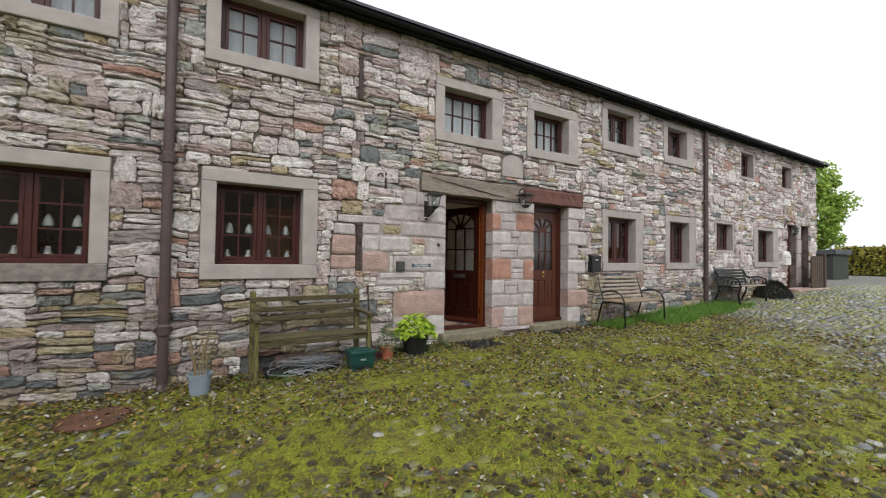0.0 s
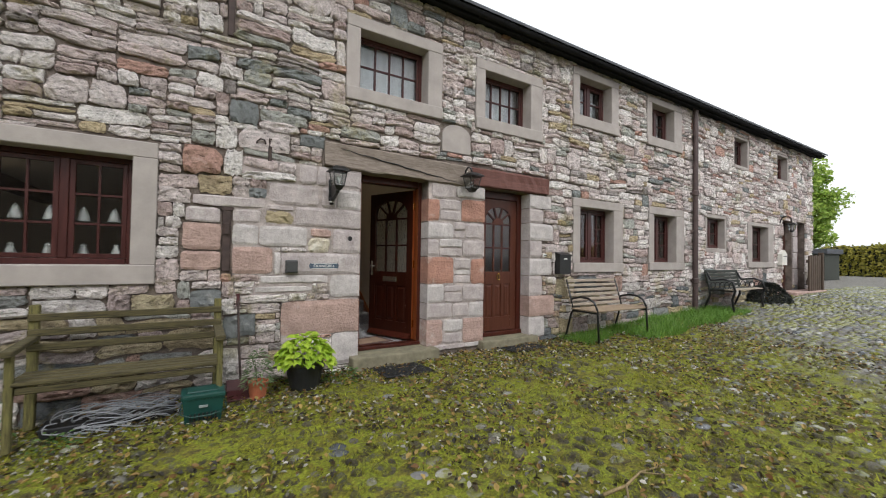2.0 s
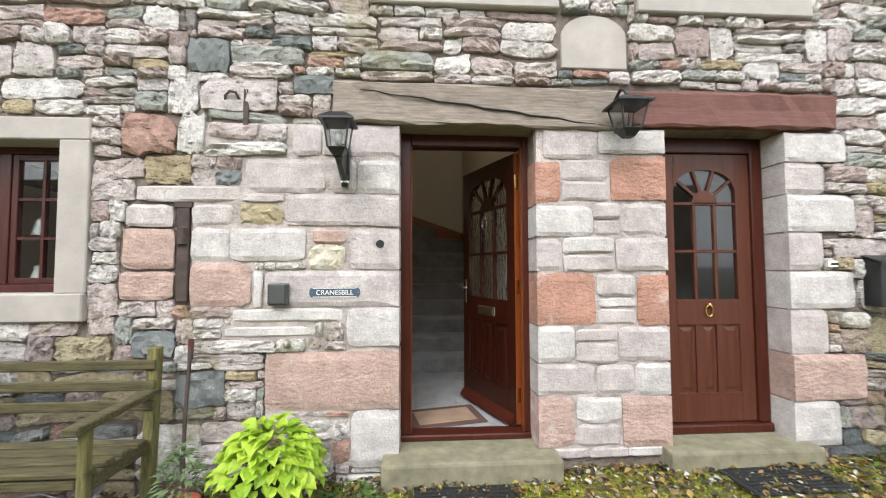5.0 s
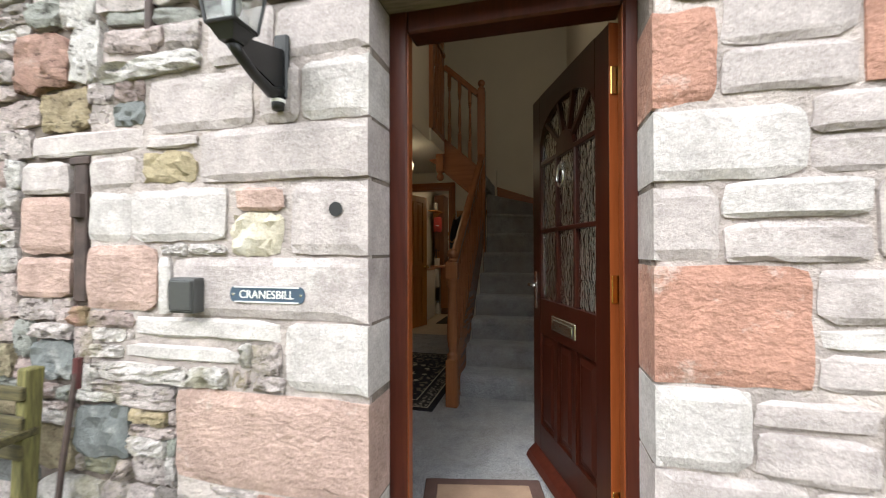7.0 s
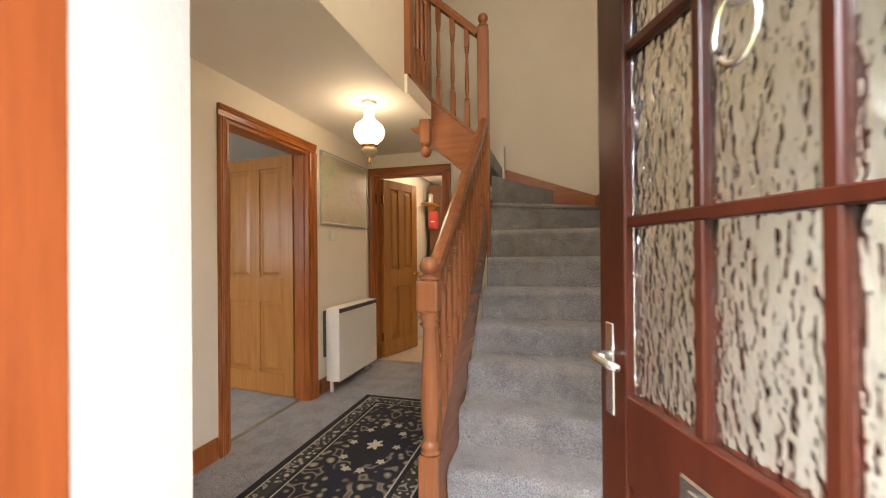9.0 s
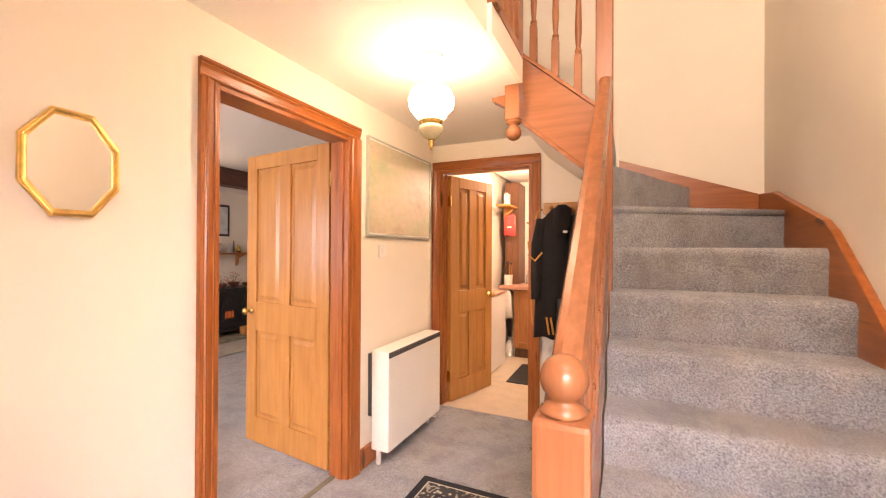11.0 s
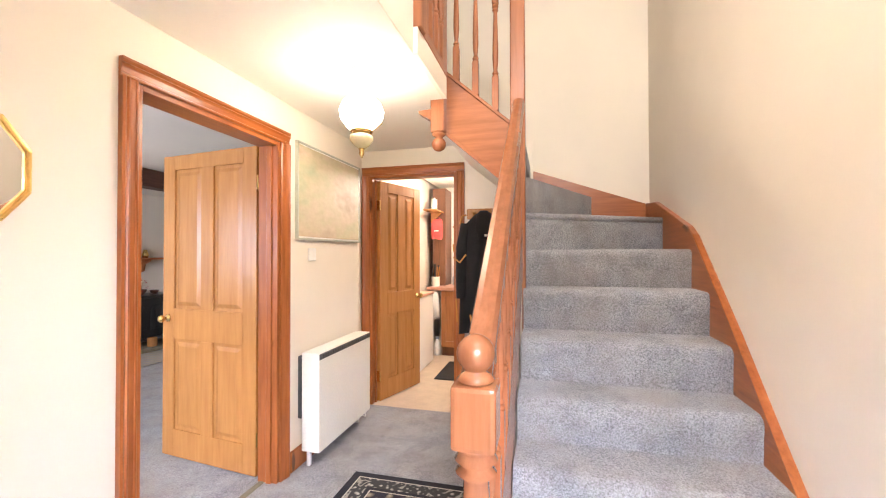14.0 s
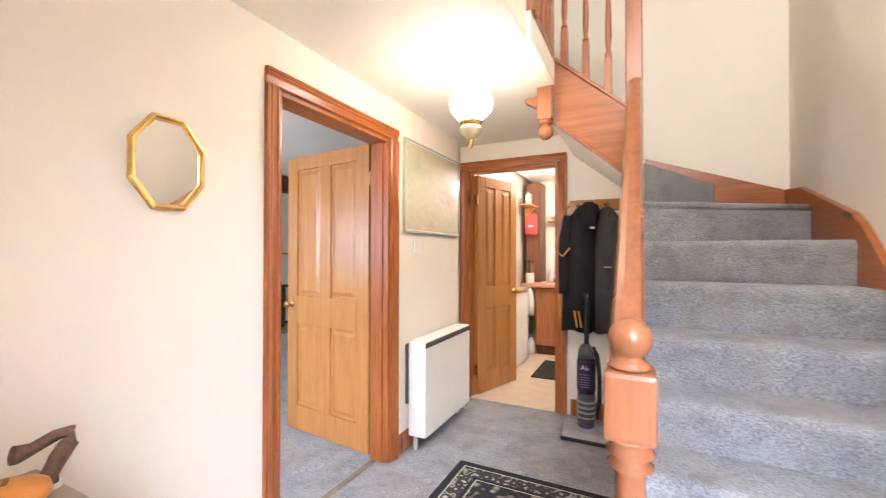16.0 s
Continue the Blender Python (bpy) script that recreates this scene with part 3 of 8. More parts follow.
# ---- windows ----
def build_window(spec):
    name, o, i, cols, rows, style = spec
    cx, cz = (i[0] + i[1]) / 2, i[2]
    up = "upstairs" if cz > 3 else "ground-floor"
    w = thing(name, (cx, FACE, cz), "small-paned dark brown %s casement window in a stone surround" % up, "window", kind="structure")
    ox0, ox1, oz0, oz1 = o[0] - cx, o[1] - cx, o[2] - cz, o[3] - cz
    x0, x1, z1 = i[0] - cx, i[1] - cx, i[3] - cz
    f = -0.045 if style == "framed" else -0.015
    part("lintel", box(ox0, ox1, f, 0.20, z1, oz1, 0.008), M_SURROUND, w, "dressed grey-pink stone lintel")
    part("sill", box(ox0, ox1, f - (0.02 if style == "framed" else 0.0), 0.20, oz0, 0, 0.008), M_SILL_DARK if name == "window_1" else M_SURROUND, w, "dressed stone sill with lichen")
    part("jamb", box(ox0, x0, f, 0.20, 0, z1, 0.006), M_SURROUND, w)
    part("jamb", box(x1, ox1, f, 0.20, 0, z1, 0.006), M_SURROUND, w)
    d0, d1 = 0.130, 0.195
    bm = bmesh.new()
    box(x0, x0 + 0.045, d0, d1, 0.0, z1, 0.004, bm)
    box(x1 - 0.045, x1, d0, d1, 0.0, z1, 0.004, bm)
    box(x0 + 0.045, x1 - 0.045, d0, d1, z1 - 0.045, z1, 0.004, bm)
    box(x0 + 0.045, x1 - 0.045, d0 - 0.02, d1, 0.0, 0.05, 0.004, bm)
    part("window_frame", bm, M_BROWNWOOD, w)
    mid = 0.0
    if cols < 4:
        part("mullion", box(mid - 0.03, mid + 0.03, d0 + 0.002, d1, 0.05, z1 - 0.045, 0.004), M_BROWNWOOD, w)
    for a0, a1 in ((x0 + 0.047, mid - 0.032), (mid + 0.032, x1 - 0.047)) if cols < 4 else ((x0 + 0.047, x1 - 0.047),):
        b0, b1, s = 0.053, z1 - 0.047, 0.038 if cols < 4 else 0.022
        bm = bmesh.new()
        box(a0, a0 + s, d0 + 0.012, d1 - 0.01, b0, b1, 0.003, bm)
        box(a1 - s, a1, d0 + 0.012, d1 - 0.01, b0, b1, 0.003, bm)
        box(a0 + s, a1 - s, d0 + 0.012, d1 - 0.01, b0, b0 + s, 0.003, bm)
        box(a0 + s, a1 - s, d0 + 0.012, d1 - 0.01, b1 - s, b1, 0.003, bm)
        sash = part("casement", bm, M_BROWNWOOD, w)
        px, pz = (a1 - a0 - 2 * s) / cols, (b1 - b0 - 2 * s) / rows
        for c in range(1, cols):
            part("glazing_bar", box(a0 + s + c * px - 0.009, a0 + s + c * px + 0.009, d0 + 0.016, d1 - 0.014, b0 + s, b1 - s), M_BROWNWOOD, sash)
        for r in range(1, rows):
            part("glazing_bar", box(a0 + s, a1 - s, d0 + 0.019, d1 - 0.017, b0 + s + r * pz - 0.009, b0 + s + r * pz + 0.009), M_BROWNWOOD, sash)
        for c in range(cols):
            for r in range(rows):
                pane = part("pane", box(a0 + s + c * px, a0 + s + (c + 1) * px, d1 - 0.034, d1 - 0.030, b0 + s + r * pz, b0 + s + (r + 1) * pz), M_GLASS, sash)
                pane.visible_shadow = False
    return w


for spec in WINDOWS:
    build_window(spec)

# ---- doors ----
def raised_panel(x0, x1, z0, z1, y0, y1):
    """A fielded panel whose middle stands proud on both faces."""
    bm = box(x0, x1, y0 + 0.013, y1 - 0.013, z0, z1)
    for a, b in ((y0 + 0.003, y0 + 0.014), (y1 - 0.014, y1 - 0.003)):
        mine = bmesh.new()
        bmesh.ops.create_cube(mine, size=1)
        for v in mine.verts:
            outer = (v.co.y > 0) == (a < (y0 + y1) / 2)
            g = 0.018 if outer else 0.045
            v.co = Vector((x0 + g if v.co.x < 0 else x1 - g, b if v.co.y > 0 else a, z0 + g if v.co.z < 0 else z1 - g))
        merge(bm, mine)
    return bm


def knob(parent, x, y0, y1, z, material):
    for y, d in ((y0, -1), (y1, 1)):
        bm = lathe([(0.0, 0), (0.024, 0.0), (0.024, 0.006), (0.009, 0.010), (0.009, 0.030), (0.020, 0.036), (0.025, 0.048), (0.020, 0.060), (0.0, 0.064)], 16)
        part("door_knob", bm, material, parent, "round brass door knob", True, (x, y, z), (90 if d < 0 else -90, 0, 0))


def panel_door(parent, w, h, t=0.04):
    """A four-panel pine leaf, hinged at x = 0 and running to x = w, its thickness about y = 0."""
    y0, y1 = -t / 2, t / 2
    s, m, top, lock0, lock1, bot = 0.105, 0.10, 0.095, 0.765, 0.965, 0.175
    leaf = bmesh.new()
    box(0, s, y0, y1, 0, h, 0.003, leaf)
    box(w - s, w, y0, y1, 0, h, 0.003, leaf)
    for a, b in ((0, bot), (lock0, lock1), (h - top, h)):
        box(s, w - s, y0, y1, a, b, 0.002, leaf)
    for a, b in ((bot, lock0), (lock1, h - top)):
        box(w / 2 - m / 2, w / 2 + m / 2, y0, y1, a, b, 0.002, leaf)
    part("leaf", leaf, M_PINE, parent, "honey-coloured varnished pine leaf")
    for a, b in ((bot, lock0), (lock1, h - top)):
        for p, q in ((s, w / 2 - m / 2), (w / 2 + m / 2, w - s)):
            part("panel", raised_panel(p, q, a, b, y0, y1), M_PINE, parent)
    knob(parent, w - 0.055, y0, y1, 0.90, M_BRASS)
    for z in (0.22, h - 0.22):
        part("hinge", box(-0.012, 0.0, y0 - 0.004, y1 - 0.002, z - 0.045, z + 0.045, 0.002), M_BRASS, parent, "brass butt hinge")


def moulding(w, d):
    """Outline of an architrave: width across, depth proud."""
    return [(0, 0), (w, 0), (w, d), (w - 0.010, d * 1.05), (w * 0.74, d * 0.80), (w * 0.66, d), (w * 0.5, d * 0.72), (w * 0.2, d * 0.50), (w * 0.16, d * 0.66), (0.006, d * 0.62), (0, d * 0.4)]


def architrave(parent, axis, face, sign, a0, a1, ztop, w=0.072, d=0.022):
    """Three mitred-looking lengths round an opening a0..a1 on the face of a wall; sign: which way is out."""
    def lay(poly_axis, pts, lo, hi):
        return prism(pts, poly_axis, lo, hi)
    out = moulding(w, d)
    for edge, way in ((a0, -1), (a1, 1)):
        pts = [(edge + way * u, face + sign * v) for u, v in out]
        if axis == "x":
            pts = [(b, a) for a, b in pts]
        part("architrave", lay("z", pts, FL, ztop), M_PINE_OR, parent)
    top = [(face + sign * v, ztop + u) for u, v in out]
    if axis == "x":
        mine = prism([(v, u) for v, u in top], "y", a0 - w, a1 + w)
    else:
        mine = prism([(v, u) for v, u in top], "x", a0 - w, a1 + w)
    part("architrave", mine, M_PINE_OR_Y if axis == "x" else M_PINE_OR_X, parent)


def lining(parent, axis, lo, hi, a0, a1, ztop, t=0.022):
    put = (lambda p, q, r, s, z0, z1, bm: box(r, s, p, q, z0, z1, 0.002, bm)) if axis == "x" else (lambda p, q, r, s, z0, z1, bm: box(p, q, r, s, z0, z1, 0.002, bm))
    mid = (lo + hi) / 2
    for p, q in ((a0 - 0.002, a0 + t), (a1 - t, a1 + 0.002)):
        bm = put(p, q, lo, hi, FL, ztop, bmesh.new())
        part("door_lining", bm, M_PINE_OR, parent)
    part("door_lining", put(a0 + t, a1 - t, lo, hi, ztop - t, ztop + 0.002, bmesh.new()), M_PINE_OR_Y if axis == "x" else M_PINE_OR_X, parent)
    for p, q in ((a0 + t, a0 + t + 0.012), (a1 - t - 0.012, a1 - t)):
        part("door_stop", put(p, q, mid - 0.002, mid + 0.03, FL, ztop - t, bmesh.new()), M_PINE_OR, parent)


d = thing("door_2", (0, 0, 0), "orange pine doorcase of the living room doorway", "doorway", kind="structure")
architrave(d, "x", LEFTX, 1, LDOOR[0], LDOOR[1], LDOOR[3])
architrave(d, "x", LEFTX - 0.13, -1, LDOOR[0], LDOOR[1], LDOOR[3])
lining(d, "x", LEFTX - 0.13, LEFTX, LDOOR[0], LDOOR[1], LDOOR[3])
part("threshold_bar", prism([(1.225, FL + 0.0005), (1.265, FL + 0.0005), (1.255, FL + 0.006), (1.235, FL + 0.006)], "y", 6.80, 7.605), M_STEP, d, "thin carpet bar")
leaf_2 = thing("door_2_leaf", (1.192, 7.640, FL + 0.012), "open honey pine four-panel living room door", "door", kind="structure", turn=173.3)
panel_door(leaf_2, 0.81, 1.97)

d = thing("door_3", (0, 0, 0), "orange pine doorcase of the kitchen doorway", "doorway", kind="structure")
architrave(d, "y", BACKY, -1, KDOOR[0], KDOOR[1], KDOOR[3])
lining(d, "y", BACKY, BACKY + 0.12, KDOOR[0], KDOOR[1], KDOOR[3])
leaf_3 = thing("door_3_leaf", (1.395, 8.955, FL + 0.012), "half-open honey pine four-panel kitchen door", "door", kind="structure", turn=72)
panel_door(leaf_3, 0.61, 1.98)


def fan_door(parent, w, h, t=0.045, material=None, glazing=None, g0=0.92):
    """A front door with a fanlight over two rows of three panes and three tall panels below; hinged at x = 0."""
    y0, y1 = -t / 2, t / 2
    s, top = 0.105, 0.10
    g1, lock = h - top, g0 - 0.18
    leaf = bmesh.new()
    box(0, s, y0, y1, 0, h, 0.003, leaf)
    box(w - s, w, y0, y1, 0, h, 0.003, leaf)
    for a, b in ((0, 0.20), (lock, g0)):
        box(s, w - s, y0, y1, a, b, 0.002, leaf)
    # arched head
    n, spring = 14, g1 - 0.16
    arc = [(s + (w - 2 * s) * k / n, spring + 0.16 * math.sqrt(max(0, 1 - (2 * k / n - 1) ** 2)) * 0.93) for k in range(n + 1)]
    for (a, za), (b, zb) in zip(arc, arc[1:]):
        prism([(a, za), (b, zb), (b, h), (a, h)], "y", y0, y1, leaf)
    part("leaf", leaf, material, parent)
    gw = w - 2 * s
    for k in range(3):
        part("panel", raised_panel(s + k * gw / 3 + (0.02 if k else 0), s + (k + 1) * gw / 3 - (0.02 if k < 2 else 0), 0.20, lock, y0, y1), material, parent)
        if k:
            part("muntin", box(s + k * gw / 3 - 0.02, s + k * gw / 3 + 0.02, y0, y1, 0.20, lock), material, parent)
    rowz = [g0, g0 + (spring - 0.10 - g0) / 2, spring - 0.10]
    for z in rowz[1:]:
        part("glazing_bar", box(s, w - s, y0 + 0.004, y1 - 0.004, z - 0.011, z + 0.011, 0.003), material, parent)
    for k in (1, 2):
        x = s + k * gw / 3
        part("glazing_bar", box(x - 0.011, x + 0.011, y0 + 0.006, y1 - 0.006, g0, rowz[2], 0.003), material, parent)
    # sunburst: hub and rays
    cx, cz, r = w / 2, rowz[2], 0.095
    hub = [(cx + r * math.cos(math.pi * k / 12), cz + r * math.sin(math.pi * k / 12)) for k in range(13)]
    part("sunburst_hub", prism(hub, "y", y0 + 0.004, y1 - 0.004), material, parent)
    for deg in (40, 72, 108, 140):
        c, q = math.cos(radians(deg)), math.sin(radians(deg))
        reach = 0.29 if abs(c) < 0.5 else 0.31
        bm = box(-0.010, 0.010, y0 + 0.006, y1 - 0.006, r - 0.01, reach)
        part("sunburst_ray", bm, material, parent, at=(cx, 0, cz), turn=(0, 90 - deg, 0))
    for k in range(3):
        for z0, z1 in ((g0, rowz[1]), (rowz[1], rowz[2])):
            p = part("pane", box(s + k * gw / 3, s + (k + 1) * gw / 3, -0.004, 0.004, z0, z1), glazing, parent)
            p.visible_shadow = False
    fan = [(s, rowz[2])] + arc + [(w - s, rowz[2])]
    p = part("pane", prism([(a, z) for a, z in fan], "y", -0.004, 0.004), glazing, parent, "fan-shaped rippled glass pane")
    p.visible_shadow = False


FRONT = (2.865, 3.645, 0.545, 2.49)
d = thing("door_1", (0, 0, 0), "dark red-brown timber frame of the open front door", "doorway", kind="structure")
part("frame_post", box(2.80, 2.874, 4.95, 5.005, 0.53, 2.58, 0.006), M_FRAMEWOOD, d)
part("frame_post", box(3.645, 3.695, 4.95, 5.06, 0.53, 2.58, 0.008), M_FRAMEWOOD, d)
part("frame_head", box(2.874, 3.645, 4.95, 5.06, 2.49, 2.58, 0.008), M_FRAMEWOOD, d)
part("threshold", box(2.80, 3.695, 4.93, 5.07, 0.49, 0.53, 0.008), M_FRAMEWOOD, d)
part("inner_stop", box(2.8735, 2.878, 4.957, 5.005, 0.53, 2.49, 0.001), M_ORANGEWOOD, d, "orange varnished rebate")
part("inner_stop", box(3.6405, 3.6455, 4.957, 5.03, 0.53, 2.49, 0.001), M_ORANGEWOOD, d, "orange varnished rebate")
part("reveal", prism([(2.722, 5.006), (2.872, 5.006), (2.785, INNER + 0.034), (2.722, INNER + 0.034)], "z", FL, 2.6), M_WHITE_PAINT, d, "white painted plaster reveal")
part("reveal_head", box(2.80, 3.69, 5.06, INNER + 0.03, 2.58, 2.6), M_WHITE_PAINT, d)
leaf_1 = thing("door_1_leaf", (3.632, 5.045, 0.545), "open red-brown front door with rippled sunburst glazing", "door", kind="structure", turn=111)
fan_door(leaf_1, 0.80, 1.93, material=M_REDDOOR_SHADED, glazing=M_RIPPLE, g0=0.86)
part("hinge_edge", box(-0.004, 0.0, -0.0235, 0.0235, 0.0, 1.93), M_ORANGEWOOD, leaf_1, "orange varnished hinge edge")
for z in (0.20, 0.97, 1.72):
    part("hinge", box(-0.010, -0.003, -0.020, 0.020, z - 0.05, z + 0.05, 0.002), M_BRASS, leaf_1, "brass butt hinge")
lb = bmesh.new()
box(0.27, 0.53, 0.0225, 0.030, 0.725, 0.795, 0.004, lb)
letter = part("letter_plate", lb, M_CHROME, leaf_1, "silver letter plate")
part("flap", box(0.295, 0.505, 0.030, 0.034, 0.74, 0.78, 0.002), M_CHROME, letter)
part("lock_plate", box(0.735, 0.770, 0.0225, 0.028, 0.80, 1.00, 0.003), M_CHROME, leaf_1, "silver lock plate")
part("lever_handle", tube([(0.752, 0.028, 0.93), (0.752, 0.062, 0.93), (0.745, 0.068, 0.93), (0.65, 0.068, 0.93)], 0.009, 10), M_CHROME, leaf_1, "silver lever handle", True)
kn = lathe([(0.0, 0), (0.018, 0), (0.02, 0.012), (0.0, 0.016)], 14)
knocker = part("door_knocker", kn, M_CHROME, leaf_1, "silver ring door knocker", True, (0.40, 0.0225, 1.50), (-90, 0, 0))
ring = bmesh.new()
tube([(0.40 + 0.035 * math.sin(a), 0.036, 1.455 + 0.05 * math.cos(a)) for a in [2 * math.pi * k / 16 for k in range(17)]], 0.006, 8, ring)
part("knocker_ring", ring, M_CHROME, leaf_1, smooth=True)
# wooden weather bar at the foot of the open leaf
part("weather_bar", prism([(0.022, 0.0), (0.075, 0.0), (0.060, 0.03), (0.022, 0.065)], "x", 0.02, 0.78), M_FRAMEWOOD, leaf_1, "dark timber weather bar")

d = thing("door_4", (0, 0, 0), "red-brown timber frame of the neighbouring front door", "doorway", kind="structure")
part("frame_post", box(4.57, 4.655, 4.95, 5.06, 0.55, 2.58, 0.008), M_FRAMEWOOD, d)
part("frame_post", box(5.335, 5.42, 4.95, 5.06, 0.55, 2.58, 0.008), M_FRAMEWOOD, d)
part("frame_head", box(4.655, 5.335, 4.95, 5.06, 2.47, 2.58, 0.008), M_FRAMEWOOD, d)
part("threshold", box(4.57, 5.42, 4.92, 5.07, 0.49, 0.55, 0.008), M_FRAMEWOOD, d)
leaf_4 = thing("door_4_leaf", (4.657, 4.995, 0.555), "closed red-brown door with a sunburst glazed top", "door", kind="structure")
fan_door(leaf_4, 0.676, 1.91, material=M_REDDOOR, glazing=M_GLASS, g0=0.86)
bm = tube([(0.338 + 0.026 * math.sin(a), -0.034, 0.78 + 0.040 * math.cos(a)) for a in [2 * math.pi * k / 16 for k in range(17)]], 0.006, 8)
lathe([(0.0, 0), (0.016, 0), (0.016, 0.012), (0.0, 0.014)], 12, (0.338, -0.036, 0.82), bm)
part("door_knocker", bm, M_BRASS, leaf_4, "small brass door knocker", True)

# two dark doorways at the far end, each with a plank door
for nm, (x0, x1, z0, z1) in (("door_5", DOORWAYS[2]), ("door_6", DOORWAYS[3])):
    d = thing(nm, (x0, 4.95, 0.80), "dark brown plank door at the far end of the house", "door", kind="structure")
    w = (x1 - x0) / 5
    for k in range(5):
        part("plank", box(k * w, (k + 1) * w - 0.006, 0, 0.04, -0.2, z1 - 0.80, 0.003), M_FRAMEWOOD, d)
    part("ledge", box(0.02, x1 - x0 - 0.02, -0.02, 0, 0.3, 0.42, 0.004), M_FRAMEWOOD, d)

# timber lintels and stone steps at the two front doors
def build_beam(name, x0, x1, z0, z1, y0, y1, material, label, sag=0.02, seed=0):
    rng = random.Random(seed)
    bm = bmesh.new()
    n = 18
    rings = []
    for k in range(n + 1):
        x = x0 + (x1 - x0) * k / n
        e = [rng.uniform(-0.008, 0.008) for _ in range(8)]
        dip = -sag * k / n
        rings.append([bm.verts.new(p) for p in ((x, y0 + e[0], z0 + 0.012 + e[1] + dip), (x, y0 + 0.012, z0 + e[2] + dip), (x, y1, z0 + dip), (x, y1, z1 + dip), (x, y0 + 0.02, z1 + e[3] + dip), (x, y0 + e[4], z1 - 0.02 + e[5] + dip), (x, y0 + 0.006 + e[6], (z0 + z1) / 2 + dip))])
    for a, b in zip(rings, rings[1:]):
        for k in range(7):
            bm.faces.new((a[k], b[k], b[(k + 1) % 7], a[(k + 1) % 7]))
    bm.faces.new(rings[0])
    bm.faces.new(rings[-1])
    return solid(name, bm, material, label, "lintel", "structure")


build_beam("lintel_oak", 2.38, 4.31, 2.585, 2.86, 4.745, 5.05, M_BEAM, "cracked weathered grey oak lintel over the front door", 0.03, 1)
build_beam("lintel_red", 4.315, 5.78, 2.585, 2.83, 4.735, 5.05, M_BEAM_RED, "red-stained timber lintel over the second door", 0.0, 2)
crack = bmesh.new()
tube([(2.55 + 0.1 * k, 4.742, 2.79 - 0.013 * k + 0.006 * math.sin(k * 2.1)) for k in range(17)], [0.002 + 0.005 * math.sin(math.pi * k / 16) for k in range(17)], 6, crack)
solid("lintel_crack", crack, M_BLACK, "long dark drying crack along the oak lintel", "crack", "structure")
solid("step_front_door", box(2.70, 3.80, 4.62, 4.97, 0.30, 0.49, 0.02, segments=2), M_STEP, "worn mossy stone doorstep", "step", "structure")
solid("step_second_door", box(4.50, 5.52, 4.66, 4.97, 0.30, 0.49, 0.02, segments=2), M_STEP, "worn mossy stone doorstep of the second door", "step", "structure")
solid("step_far_doors", box(14.3, 16.6, 4.35, 4.80, 0.70, 0.86, 0.02), M_PINK, "low red stone step at the far doors", "step", "structure")

# ---- staircase ----
NOSE = [(6.60, 0.690), (6.85, 0.868), (7.10, 1.046), (7.35, 1.228), (7.60, 1.432), (7.86, 1.650), (8.115, 1.872)]
SX0, SX1 = 2.738, 3.655
stairs = thing("staircase", (2.735, 6.39, FL), "grey carpeted winding stairs with stained timber balustrade", "staircase")
SO = Vector((2.735, 6.39, FL))


def spart(name, bm, material, parent=None, label="", smooth=False):
    bm.transform(Matrix.Translation(-SO))
    return part(name, bm, material, parent or stairs, label, smooth)


for k, (y, z) in enumerate(NOSE):
    y2 = NOSE[k + 1][0] + 0.03 if k + 1 < len(NOSE) else 8.75
    z0 = FL if k == 0 else NOSE[k - 1][1] - 0.10
    r = 0.042
    prof = [(y2, z0), (y + 0.016, z0), (y + 0.006, z - 0.085)] + [(y + r - r * math.cos(a), z - r + r * math.sin(a)) for a in [math.pi * q / 16 for q in range(0, 8)]] + [(y + r, z), (y2, z)]
    spart("step", prism(prof, "x", SX0, SX1), M_CARPET, label="carpeted step with a rounded nosing", smooth=False)

# winders fan round the upper newel
PIV = (2.742, 8.12)
spart("step", prism([PIV, (SX1, 8.70), (SX1, STAIRY), (PIV[0], STAIRY)], "z", 1.70, 2.095), M_CARPET, label="carpeted winder step")
spart("step", prism([PIV, (3.25, STAIRY), (PIV[0], STAIRY)], "z", 2.00, 2.325), M_CARPET, label="carpeted winder step")
spart("step", box(2.50, PIV[0], 7.96, STAIRY, 2.40, 2.54, 0.01), M_CARPET, label="carpeted step")
spart("step", box(2.26, 2.53, 7.96, STAIRY, 2.58, 2.75, 0.01), M_CARPET, label="carpeted step")
# nosing roll of the first winder
spart("nosing", tube([(PIV[0], PIV[1] + 0.012, 2.080), (SX1, 8.712, 2.080)], 0.022, 10), M_CARPET, smooth=True)

# strings
spart("wall_string", prism([(6.50, FL), (6.50, 0.66), (6.60, 0.66), (7.09, 0.99), (7.243, 1.136), (7.60, 1.49), (8.10, 1.955), (8.20, 2.005), (8.90, 2.235), (STAIRY, 2.262), (STAIRY, FL)], "x", SX1, RIGHTX, bevel=0.006), M_PINE_OR_Y, label="stained timber wall string")
spart("wall_string", prism([(RIGHTX - 0.035, 2.05), (RIGHTX - 0.035, 2.258), (3.25, 2.398), (2.66, 2.60), (2.30, 2.92), (2.30, 2.60), (2.70, 2.25)], "y", STAIRY - 0.035, STAIRY, bevel=0.005), M_PINE_OR_X, label="stained timber wall string behind the winders")
spart("outer_string", prism([(6.42, FL), (6.42, 0.80), (7.91, 2.02), (7.91, 1.72), (6.70, FL)], "x", 2.698, 2.733, bevel=0.004), M_STAIRWOOD_Y, label="stained timber outer string")
spart("under_panel", prism([(6.72, FL), (7.93, 1.72), (8.86, 2.16), (8.86, FL)], "x", 2.704, 2.728), M_WALL, label="painted panel under the stairs")
